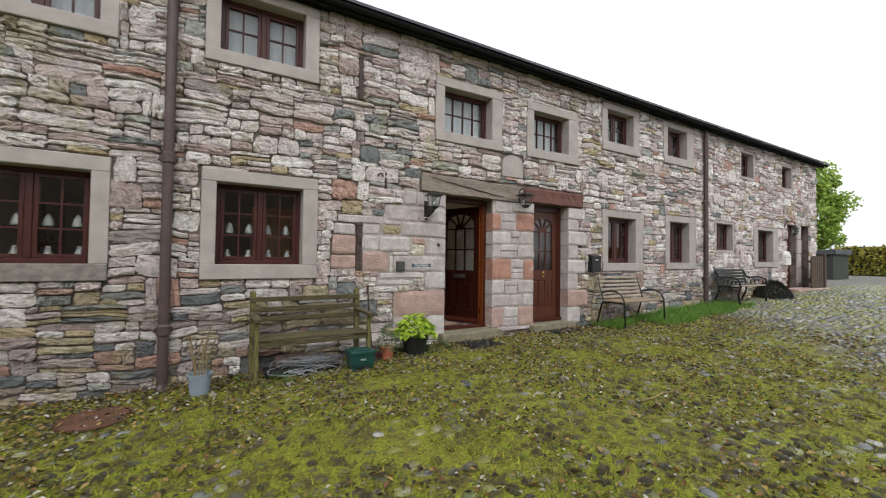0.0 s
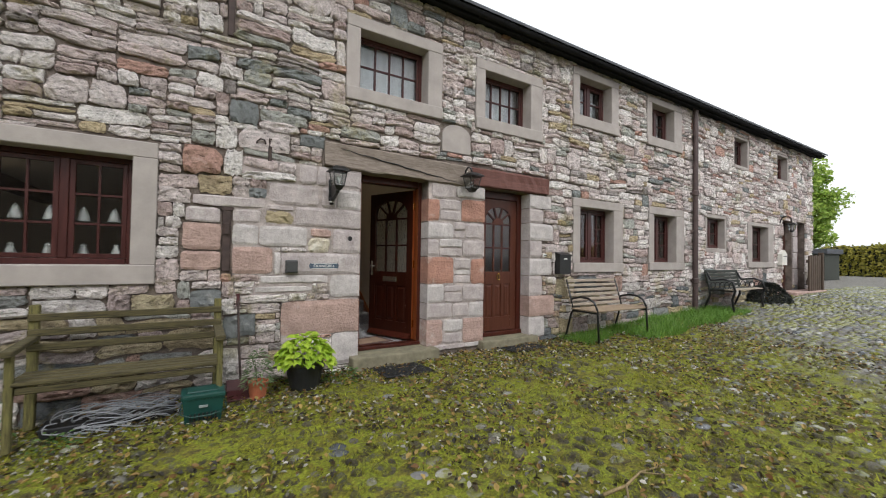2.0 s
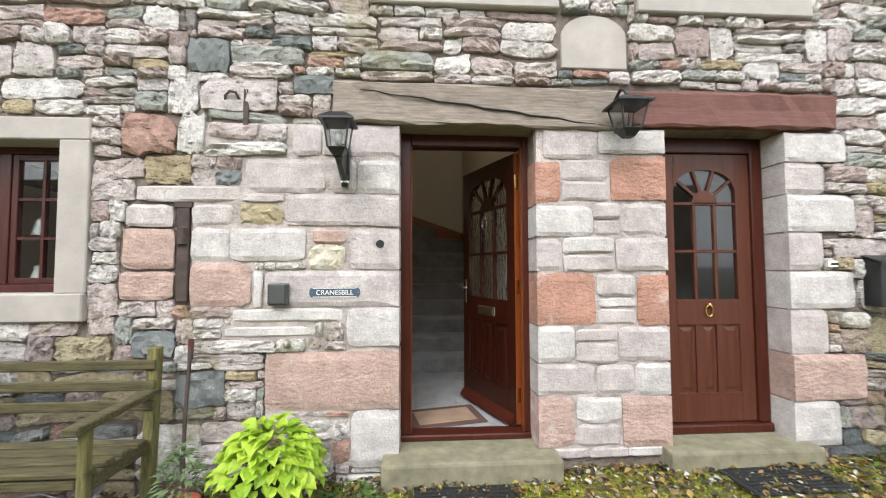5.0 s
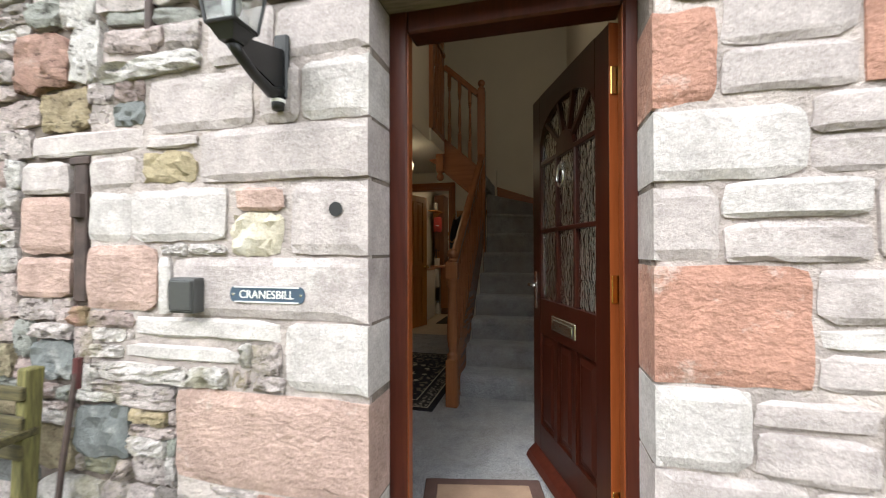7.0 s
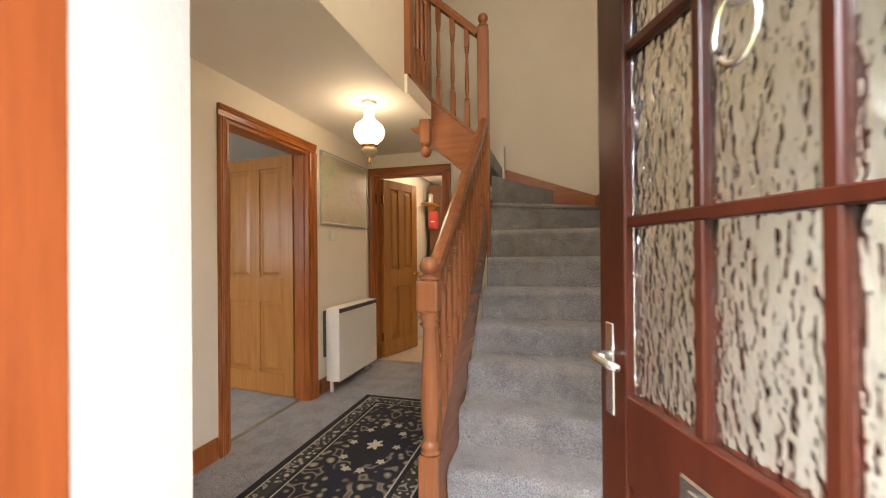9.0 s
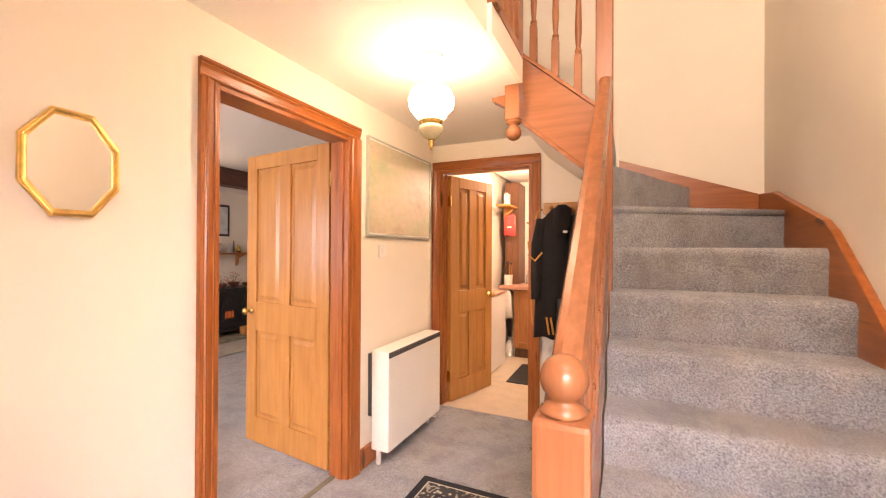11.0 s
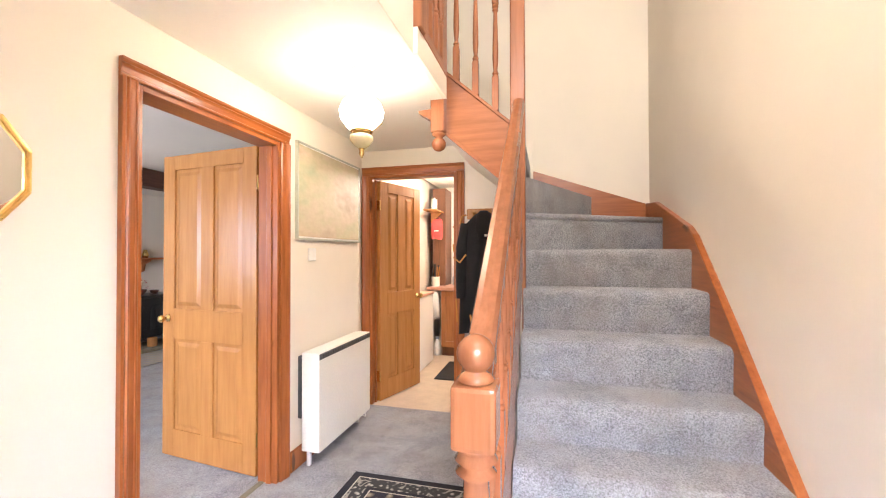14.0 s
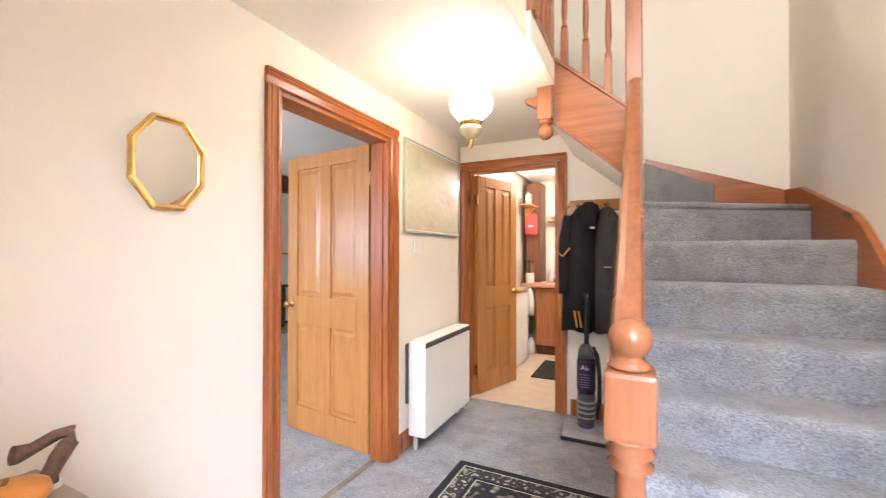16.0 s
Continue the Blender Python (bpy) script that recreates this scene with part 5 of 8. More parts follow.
def build_bench_three():
    g = ground_z(11.0)
    b = thing("garden_bench", (11.05, 4.42, g), "dark slatted bench with ornate cast-iron ends", "bench")
    for x in (-0.68, 0.68):
        part("iron_end", tube([(x, -0.28, 0.0), (x, -0.25, 0.25), (x, -0.30, 0.42), (x, -0.26, 0.60), (x, -0.10, 0.65), (x, 0.14, 0.62), (x, 0.24, 0.80)], 0.022, 8), M_BLACK, b, smooth=True)
        part("iron_end", tube([(x, 0.28, 0.0), (x, 0.16, 0.30), (x, 0.17, 0.45), (x, 0.24, 0.80)], 0.022, 8), M_BLACK, b, smooth=True)
        part("seat_bearer", box(x - 0.015, x + 0.015, -0.28, 0.18, 0.40, 0.43), M_BLACK, b)
        for k in range(5):
            yy = -0.24 + k * 0.085
            part("scroll", tube([(x, yy + 0.04 * math.sin(a), 0.52 + 0.07 * math.cos(a)) for a in [2 * math.pi * j / 12 for j in range(13)]], 0.008, 6), M_BLACK, b)
    for k in range(6):
        part("seat_slat", box(-0.72, 0.72, -0.27 + k * 0.078, -0.205 + k * 0.078, 0.43, 0.455, 0.004), M_SLAT if k < 2 else M_DARKSLAT, b)
    for k in range(5):
        part("back_slat", box(-0.72, 0.72, 0.155 + k * 0.018, 0.18 + k * 0.018, 0.48 + k * 0.072, 0.54 + k * 0.072, 0.004), M_DARKSLAT, b)


build_bench_three()


# plants
def leaf_unit(length, width, curl=0.25, fold=0.12):
    v = np.array([(0, 0, 0), (-width * 0.42, length * 0.35, fold * width), (0, length * 0.38, 0), (width * 0.42, length * 0.35, fold * width), (-width * 0.32, length * 0.7, -curl * length * 0.3 + fold * width), (0, length * 0.72, -curl * length * 0.35), (width * 0.32, length * 0.7, -curl * length * 0.3 + fold * width), (0, length, -curl * length)])
    f = [(0, 2, 1), (0, 3, 2), (1, 2, 5, 4), (2, 3, 6, 5), (4, 5, 7), (5, 6, 7)]
    return v, f


def foliage(name, n, spot, size, material, rng, unit=None):
    """Many leaves as one mesh; spot(rng) gives place, heading and tilt of each."""
    unit = unit or leaf_unit(1, 0.62)
    places = []
    for _ in range(n):
        p, head, tilt = spot(rng)
        s = size * rng.uniform(0.6, 1.25)
        places.append((0, Matrix.Translation(p) @ Matrix.Rotation(head, 4, "Z") @ Matrix.Rotation(tilt, 4, "X") @ Matrix.Rotation(rng.uniform(-0.5, 0.5), 4, "Y") @ Matrix.Scale(s, 4)))
    return scatter(name, [unit], places, material)


def dome_spot(cx, cy, cz, r, h, droop=0.5):
    def f(rng):
        a, q = rng.uniform(0, 2 * math.pi), math.sqrt(rng.random())
        z = cz + h * (1 - q * q) + rng.uniform(-0.04, 0.03)
        return Vector((cx + r * q * math.cos(a), cy + r * q * math.sin(a), z)), a - math.pi / 2 + rng.uniform(-0.6, 0.6), 0.35 - q * droop * 1.6 + rng.uniform(-0.35, 0.35)
    return f


def build_pot(name, x, y, r0, r1, h, material, label):
    g = ground_z(x)
    p = thing(name, (x, y, g), label, "plant pot")
    part("pot", lathe([(0.0, 0), (r0, 0), (r1 * 0.96, h * 0.80), (r1 * 1.05, h * 0.81), (r1 * 1.07, h), (r1 * 0.93, h), (r1 * 0.88, h * 0.86), (0.0, h * 0.86)], 26), material, p, smooth=False)
    return p


rng = random.Random(3)
pot = build_pot("potted_hosta", 2.14, 4.42, 0.135, 0.175, 0.23, M_BLACKPOT, "bright lime-green hosta in a black plastic pot")
fo = foliage("leaves", 330, dome_spot(0, 0, 0.27, 0.23, 0.20, 0.35), 0.085, M_LIME, rng, leaf_unit(1, 0.95, 0.30))
fo.parent = pot
tagged(fo, "bright lime-green heart-shaped leaves")
for k in range(14):
    a = k * 2.4
    part("stem", tube([(0.03 * math.cos(a), 0.03 * math.sin(a), 0.20), (0.12 * math.cos(a), 0.12 * math.sin(a), 0.33 + 0.05 * math.sin(k))], 0.004, 5), M_LIME, pot)
pot = build_pot("potted_herb", 1.72, 4.36, 0.065, 0.085, 0.155, M_TERRA, "straggly grey-green herb in a terracotta pot")
fo = foliage("leaves", 260, dome_spot(0, 0, 0.14, 0.11, 0.27, 0.3), 0.055, M_SAGE, rng, leaf_unit(1, 0.40))
fo.parent = pot
for k in range(9):
    a = k * 2.1
    part("stem", tube([(0.02 * math.cos(a), 0.02 * math.sin(a), 0.14), (0.05 * math.cos(a), 0.05 * math.sin(a), 0.26), (0.09 * math.cos(a), 0.09 * math.sin(a), 0.30 + 0.06 * math.sin(k))], 0.0025, 5), M_SAGE, pot)

# bucket with sticks
bk = thing("bucket_of_sticks", (-0.32, 4.30, ground_z(-0.32)), "blue-grey plastic bucket holding dry garden sticks", "bucket")
part("bucket", lathe([(0.0, 0.0), (0.085, 0.0), (0.11, 0.20), (0.116, 0.205), (0.116, 0.215), (0.104, 0.215), (0.08, 0.03), (0.0, 0.03)], 26), M_BUCKET, bk)
part("bail", tube([(0.112 * math.cos(a), -0.02 - 0.03 * math.sin(a), 0.19 - 0.05 * math.sin(a)) for a in [math.pi * k / 10 for k in range(11)]], 0.004, 6), M_DARKGREY, bk, "wire handle")
for k in range(9):
    a = k * 2.3
    h = 0.45 + 0.22 * rng.random()
    part("stick", tube([(0.03 * math.cos(a), 0.03 * math.sin(a), 0.03), (0.06 * math.cos(a), 0.04 * math.sin(a), h * 0.6), (0.06 * math.cos(a) + rng.uniform(-0.08, 0.08), 0.05 * math.sin(a), h)], 0.006, 6), M_STICK, bk)

# green lidded crate
cr = thing("storage_crate", (1.29, 4.13, ground_z(1.29)), "dark green plastic lidded crate with a wire handle", "crate")
bm = bmesh.new()
lo = [(-0.12, -0.09), (0.12, -0.09), (0.12, 0.09), (-0.12, 0.09)]
hi = [(a * 1.16, b * 1.16) for a, b in lo]
v0, v1 = [bm.verts.new((a, b, 0)) for a, b in lo], [bm.verts.new((a, b, 0.19)) for a, b in hi]
bm.faces.new(v0)
bm.faces.new(v1)
for k in range(4):
    bm.faces.new((v0[k], v0[(k + 1) % 4], v1[(k + 1) % 4], v1[k]))
part("bin", bm, M_GREENPLASTIC, cr)
part("lid", box(-0.15, 0.15, -0.115, 0.115, 0.19, 0.235, 0.014, segments=2), M_GREENPLASTIC, cr)
part("lid_rib", box(-0.11, 0.11, -0.08, 0.08, 0.234, 0.246, 0.006), M_GREENPLASTIC, cr)
for k in range(7):
    part("slot", box(-0.09 + k * 0.028, -0.078 + k * 0.028, -0.118, -0.095, 0.03, 0.085), M_BLACK, cr)
part("label_plate", box(-0.030, 0.030, -0.1165, -0.100, 0.128, 0.144), M_SILVERGREY, cr, "faded pale label")
part("wire_handle", tube([(0.145, -0.06, 0.17), (0.16, -0.13, 0.10), (0.05, -0.145, 0.075), (-0.08, -0.145, 0.075), (-0.15, -0.12, 0.10), (-0.145, -0.05, 0.17)], 0.004, 6), M_GREENPLASTIC, cr)

# heap of cable under the bench
cb = thing("cable_heap", (0.72, 4.36, ground_z(0.72)), "tangled heap of grey-white cable under the bench", "cable")
for k in range(22):
    pts, a0 = [], rng.uniform(0, 6.28)
    cx, cy, w, d, z = rng.uniform(-0.16, 0.18), rng.uniform(-0.04, 0.06), rng.uniform(0.16, 0.34), rng.uniform(0.05, 0.13), rng.uniform(0.02, 0.15)
    for j in range(26):
        a = a0 + j * 0.29
        pts.append((cx + w * math.cos(a) + 0.01 * math.sin(3 * a), cy + d * math.sin(a), max(0.008, z + 0.035 * math.sin(a * 1.7 + k) + 0.01 * math.sin(5 * a))))
    part("cable", tube(pts, 0.004, 5), M_CABLE, cb, smooth=True)
part("black_tray", prism([(-0.42, 0.0), (0.36, 0.0), (0.38, 0.07), (-0.44, 0.07)], "y", -0.02, 0.20, bevel=0.006), M_BLACKPOT, cb, "black plastic tray beneath the cable")

# long-handled dustpan
dp = thing("dustpan", (1.60, 4.50, ground_z(1.60)), "maroon long-handled dustpan leaning on the wall", "dustpan")
part("pan", prism([(-0.12, 0.0), (0.10, 0.0), (0.10, 0.13), (0.085, 0.14), (0.05, 0.05), (-0.12, 0.012)], "x", -0.12, 0.12, bevel=0.004), M_MAROON, dp)
part("handle", tube([(0, 0.09, 0.10), (-0.02, 0.14, 0.50), (-0.03, 0.20, 0.90)], 0.011, 8), M_IRON, dp, "dark metal handle")
part("grip", tube([(-0.029, 0.195, 0.80), (-0.031, 0.203, 0.92)], 0.016, 8), M_MAROON, dp)

# rubber mats, drain cover, twig
def door_mat(x0, x1, y0, y1, label):
    cx, cy = (x0 + x1) / 2, (y0 + y1) / 2
    m = thing("door_mat", (cx, cy, ground_z(cx) + 0.012), label, "door mat")
    w, h = (x1 - x0) / 2, (y1 - y0) / 2
    part("base", box(-w, w, -h, h, 0, 0.014, 0.005), M_RUBBER, m)
    for k in range(int(2 * h / 0.035)):
        part("rib", box(-w + 0.03, w - 0.03, -h + 0.025 + k * 0.035, -h + 0.04 + k * 0.035, 0.0135, 0.020), M_RUBBER, m)
    m.rotation_euler = (radians(-1), 0, radians(2))
    return m


door_mat(2.90, 3.47, 4.20, 4.60, "wet black ribbed rubber mat before the door")
door_mat(4.78, 5.40, 4.36, 4.66, "black rubber mat before the second door")
mc = thing("drain_cover", (-1.08, 4.06, ground_z(-1.08) + 0.012), "round rusty iron drain cover in the moss", "drain cover")
part("lid", lathe([(0.0, 0.0), (0.23, 0.0), (0.24, 0.012), (0.225, 0.020), (0.0, 0.024)], 32), M_RUST, mc)
part("rim", lathe([(0.245, 0.0), (0.27, 0.0), (0.27, 0.014), (0.245, 0.014), (0.245, 0.0)], 32), M_RUST, mc)
tw = bmesh.new()
tube([(3.05, 1.75, ground_z(3) + 0.03), (3.2, 1.72, ground_z(3) + 0.05), (3.42, 1.78, ground_z(3) + 0.035), (3.66, 1.76, ground_z(3) + 0.03)], [0.010, 0.008, 0.006, 0.004], 6, tw)
tube([(3.2, 1.72, ground_z(3) + 0.05), (3.05, 1.60, ground_z(3) + 0.04), (2.96, 1.44, ground_z(3) + 0.03)], [0.007, 0.005, 0.003], 6, tw)
tube([(3.42, 1.78, ground_z(3) + 0.035), (3.55, 1.66, ground_z(3) + 0.04)], [0.005, 0.003], 6, tw)
solid("fallen_twig", tw, M_STICK, "thin forked dead twig lying on the cobbles", "twig", smooth=True)

# far end: lantern, letter box, gate, shrub, shed, hedge, tree
fl = thing("wall_lantern", (14.55, 4.775, 2.62), "small black lantern hanging from a curved bracket", "wall light")
lantern_body(fl, 0, -0.26, -0.16, 0.0, 0.045, 0.07, 0.05)
part("bracket", tube([(0, 0, 0.05), (0, -0.05, 0.20), (0, -0.14, 0.24), (0, -0.24, 0.18), (0, -0.26, 0.05)], 0.012, 6), M_BLACK, fl)
wb = thing("letter_box", (14.52, 4.775, 1.55), "white house-shaped letter box on the wall", "mail box")
part("case", prism([(-0.16, 0), (0.16, 0), (0.16, 0.30), (0.0, 0.40), (-0.16, 0.30)], "y", -0.12, 0.0, bevel=0.006), M_LEAD, wb)
part("slot", box(-0.10, 0.10, -0.124, -0.118, 0.22, 0.24), M_BLACK, wb)
M_GATE = wood("weathered_gate_timber", (0.035, 0.022, 0.015), (0.12, 0.085, 0.06), 0.9, "z", 10, 0.6, False)
gt = thing("wooden_gate", (15.85, 4.42, ground_z(16.3)), "weathered dark brown plank gate standing by the end doors", "gate")
for k in range(6):
    part("board", box(-0.45 + k * 0.15, -0.33 + k * 0.15, -0.02, 0.02, 0.05, 1.02 + 0.02 * (k % 2), 0.006), M_GATE, gt)
for z in (0.22, 0.82):
    part("rail", box(-0.47, 0.47, 0.02, 0.05, z, z + 0.09, 0.005), M_GATE, gt)
part("brace", prism([(-0.42, 0.30), (-0.34, 0.30), (0.42, 0.82), (0.34, 0.82)], "y", 0.05, 0.08), M_GATE, gt)
part("post", box(0.47, 0.58, -0.05, 0.06, 0, 1.12, 0.01), M_GATE, gt)
rng = random.Random(8)
sh = thing("dark_shrub", (12.75, 4.40, ground_z(12.75)), "low dark evergreen shrub against the wall", "shrub")
fo = foliage("leaves", 2600, dome_spot(0, 0, 0.02, 0.42, 0.40, 0.4), 0.07, M_DARKLEAF, rng)
fo.parent = sh
for k in range(7):
    part("stem", tube([(0, 0, 0), (0.1 * math.cos(k), 0.1 * math.sin(k), 0.2), (0.22 * math.cos(k), 0.2 * math.sin(k), 0.34)], 0.008, 5), M_STICK, sh)

sd = thing("garden_shed", (26.0, 7.9, ground_z(26)), "low dark green garden shed beyond the house", "shed")
part("wall", box(-1.0, 1.0, -1.3, 1.2, 0, 1.22), M_DARKSLAT, sd)
part("roof", prism([(-1.42, 1.20), (1.32, 1.20), (1.32, 1.28), (-1.42, 1.42)], "x", -1.1, 1.1), M_SLATE, sd)
part("door", box(-1.03, -1.0, -0.6, 0.2, 0.05, 1.12, 0.01), M_BEAM, sd)
bx = solid("wall_boundary", box(30.0, 30.4, 8.2, 30, 0.6, 1.5), M_MORTAR, "low stone boundary wall beyond the house", "wall", "structure")


def build_hedge():
    rng = random.Random(12)
    h = thing("hedge", (34.5, -4.0, ground_z(34.5)), "long clipped hedge turning yellow-brown", "hedge")
    places = []
    unit = leaf_unit(1, 0.7, 0.2)
    for _ in range(15000):
        y = rng.uniform(-16, 13)
        face = rng.random()
        top = 1.92 - 0.10 * max(0, (y - 9.5)) + 0.16 * noise.noise((y * 0.5, 0, 5))
        if face < 0.72:
            p = (-0.9 + rng.uniform(-0.15, 0.22) + 0.15 * noise.noise((y * 0.9, rng.random() * 2, 1)), y, rng.uniform(0.0, top))
        else:
            p = (rng.uniform(-0.9, 0.9), y, top + rng.uniform(-0.15, 0.08))
        places.append((0, Matrix.Translation(p) @ Euler((rng.uniform(-1.5, 1.5), rng.uniform(-1.5, 1.5), rng.uniform(0, 6.3))).to_matrix().to_4x4() @ Matrix.Scale(rng.uniform(0.12, 0.22), 4)))
    fo = scatter("leaves", [unit], places, M_HEDGELEAF)
    fo.parent = h
    part("inner_growth", box(-0.72, 0.8, -16, 12.6, 0, 1.72), M_DARKLEAF, h, "dark inner growth of the hedge")
    return h


build_hedge()


def build_tree(name, x, y, height, crown_r, seed, label, n=9000, leaf=0.17):
    rng = random.Random(seed)
    t = thing(name, (x, y, ground_z(x)), label, "tree")
    trunk_h = height * 0.30
    bm = tube([(0, 0, 0), (0.05, 0.02, trunk_h * 0.5), (0.0, 0.05, trunk_h), (0.05, 0.0, height * 0.62), (0.0, 0.0, height * 0.88)], [0.20, 0.16, 0.14, 0.08, 0.03], 10)
    tips = []
    for k in range(26):
        z0 = trunk_h * 0.8 + (height * 0.60) * (k / 26)
        a = k * 2.4 + rng.uniform(-0.3, 0.3)
        reach = crown_r * (0.95 if 4 < k < 17 else 0.62) * rng.uniform(0.75, 1.1)
        end = Vector((reach * math.cos(a), reach * math.sin(a), z0 + reach * rng.uniform(0.25, 0.7)))
        midp = Vector((end.x * 0.5, end.y * 0.5, z0 + (end.z - z0) * 0.35))
        tube([(0, 0, z0), midp, end], [0.06, 0.035, 0.012], 6, bm)
        tips += [end, midp * 0.4 + end * 0.6, midp]
    part("trunk", bm, M_STICK, t, "grey-brown branching trunk")
    tips.append(Vector((0, 0, height * 0.95)))
    unit = leaf_unit(1, 0.7, 0.2)
    places = []
    clumps = [(rng.choice(tips) + Vector((rng.gauss(0, 0.25), rng.gauss(0, 0.25), rng.gauss(0, 0.2))), rng.uniform(0.22, 0.5)) for _ in range(150)]
    for _ in range(n):
        c, r = rng.choice(clumps)
        v = Vector((rng.gauss(0, 1), rng.gauss(0, 1), rng.gauss(0, 0.7)))
        p = c + v.normalized() * r * rng.random() ** 0.4
        places.append((0, Matrix.Translation(p) @ Euler((rng.uniform(-1.2, 1.2), rng.uniform(-1.2, 1.2), rng.uniform(0, 6.3))).to_matrix().to_4x4() @ Matrix.Scale(leaf * rng.uniform(0.6, 1.3), 4)))
    fo = scatter("crown", [unit], places, M_TREELEAF)
    fo.parent = t
    tagged(fo, "loose crown of green and yellowing leaves")
    return t


build_tree("garden_tree", 26.0, 7.75, 5.9, 1.15, 21, "young deciduous tree turning yellow beyond the gable", n=15000)
# low far trees on the skyline
solid("far_field_bank", prism([(12, 0.5), (60, 0.5), (60, 1.75), (30, 1.9), (12, 1.6)], "x", 75, 78), M_DARKLEAF, "distant dark tree line", "backdrop", "structure")

# net curtains and ornaments behind the windows
M_NET = plain("white_net_curtain", (0.72, 0.74, 0.76), 0.9, 0.12, 30, 160, 0.5)
M_BLIND = plain("red_brown_curtain", (0.10, 0.035, 0.026), 0.9, 0.2, 12, 120, 0.4)
M_PORCELAIN = plain("white_porcelain", (0.50, 0.50, 0.48), 0.25, 0.04, 20, 60, 0.02)


def curtain(x0, x1, z0, z1, material, label, seed, y=5.10):
    bm = bmesh.new()
    n = 40
    front, back = [], []
    for k in range(n + 1):
        x = x0 + (x1 - x0) * k / n
        d = 0.012 * math.sin(k * 1.25 + seed) + 0.006 * math.sin(k * 2.7)
        front.append((bm.verts.new((x, y + d, z0)), bm.verts.new((x, y + d * 0.6, z1))))
        back.append((bm.verts.new((x, y + d + 0.004, z0)), bm.verts.new((x, y + d * 0.6 + 0.004, z1))))
    for row in (front, back):
        for a, b in zip(row, row[1:]):
            bm.faces.new((a[0], b[0], b[1], a[1]))
    solid("curtain", bm, material, label, "curtain", group="window curtains", smooth=True)


for w in WINDOWS:
    o = w[2]
    if w[0] in ("window_6", "window_7", "window_8", "window_4", "window_3", "window_9", "window_10"):
        curtain(o[0] - 0.03, o[1] + 0.03, o[2] - 0.03, o[3] - (0.0 if w[0] != "window_7" else 0.2), M_NET, "white net curtain behind an upstairs window", len(w[0]))
    if w[0] in ("window_11", "window_12", "window_14"):
        curtain(o[0] - 0.03, o[1] + 0.03, o[2] - 0.03, o[3] + 0.03, M_BLIND, "drawn red-brown curtain behind a ground-floor window", 2)
curtain(2.74, 3.67, 3.50, 4.22, M_NET, "white net curtain in the stairwell window", 4, 5.08)
for w in WINDOWS[:2]:
    o = w[2]
    solid("window_board", box(o[0] - 0.04, o[1] + 0.04, 4.97, 5.24, o[2] - 0.045, o[2] - 0.012, 0.005), M_WHITE_PAINT, "white painted window board", "sill", "structure")
    for k in range(4):
        x = o[0] + 0.13 + k * (o[1] - o[0] - 0.26) / 3
        for z, s in ((o[2] - 0.012, 1.0), (o[2] + 0.30, 0.8)):
            if z > o[2] + 0.1:
                continue
            bm = lathe([(0.0, 0), (0.066 * s, 0), (0.062 * s, 0.02), (0.045 * s, 0.09), (0.028 * s, 0.14), (0.020 * s, 0.165), (0.026 * s, 0.175), (0.0, 0.19)], 18)
            solid("bell_ornament", bm, M_PORCELAIN, "white bell-shaped ornament on the window board", "ornament", group="bell ornaments", smooth=True, at=(x, 5.06, z))
    solid("glass_shelf", box(o[0] - 0.02, o[1] + 0.02, 5.0, 5.15, o[2] + 0.36, o[2] + 0.372), M_GLASS, "clear glass shelf across the window", "shelf")
    for k in range(4):
        x = o[0] + 0.15 + k * (o[1] - o[0] - 0.30) / 3
        solid("bell_ornament", lathe([(0.0, 0), (0.05, 0), (0.047, 0.015), (0.034, 0.07), (0.02, 0.11), (0.0, 0.13)], 16), M_PORCELAIN, "white bell-shaped ornament on the glass shelf", "ornament", group="bell ornaments", smooth=True, at=(x, 5.07, o[2] + 0.372))

# ---- hall things ----
M_CLOTH_BLACK = plain("black_coat_cloth", (0.008, 0.007, 0.0075), 0.95, 0.25, 12, 140, 0.4)
M_CLOTH_GREY = plain("dark_grey_jacket_cloth", (0.05, 0.048, 0.046), 0.9, 0.2, 10, 140, 0.4)
M_PIPING = plain("orange_piping", (0.45, 0.20, 0.04), 0.8, 0.1, 12, 100, 0.2)
M_PURPLE = plain("purple_plastic", (0.06, 0.018, 0.16), 0.35, 0.1, 10, 80, 0.05)
M_SILVERPLASTIC = plain("silver_grey_plastic", (0.28, 0.28, 0.29), 0.35, 0.08, 10, 80, 0.05)
M_CLEARPLASTIC = glass("smoked_clear_plastic", 0.08, (0.55, 0.52, 0.58))

# octagonal mirror
mr = thing("octagonal_mirror", (LEFTX, 6.325, 2.095), "octagonal mirror in a narrow gilt frame", "mirror")
def octagon(h, v, c=0.42):
    return [(-h * c, v), (h * c, v), (h, v * c), (h, -v * c), (h * c, -v), (-h * c, -v), (-h, -v * c), (-h, v * c)]
outer, inner = octagon(0.116, 0.153), octagon(0.099, 0.133)
part("mirror_glass", prism(inner, "x", 0.004, 0.010), M_MIRROR, mr, "clear mirror glass")
bm = bmesh.new()
for k in range(8):
    j = (k + 1) % 8
    prism([outer[k], outer[j], inner[j], inner[k]], "x", 0.002, 0.016, bm)
    mo = [tuple(a * 0.55 + b * 0.45 for a, b in zip(outer[q], inner[q])) for q in (k, j)]
    tube([(0.018, *mo[0]), (0.018, *mo[1])], 0.006, 8, bm)
part("gilt_frame", bm, M_GOLD, mr)

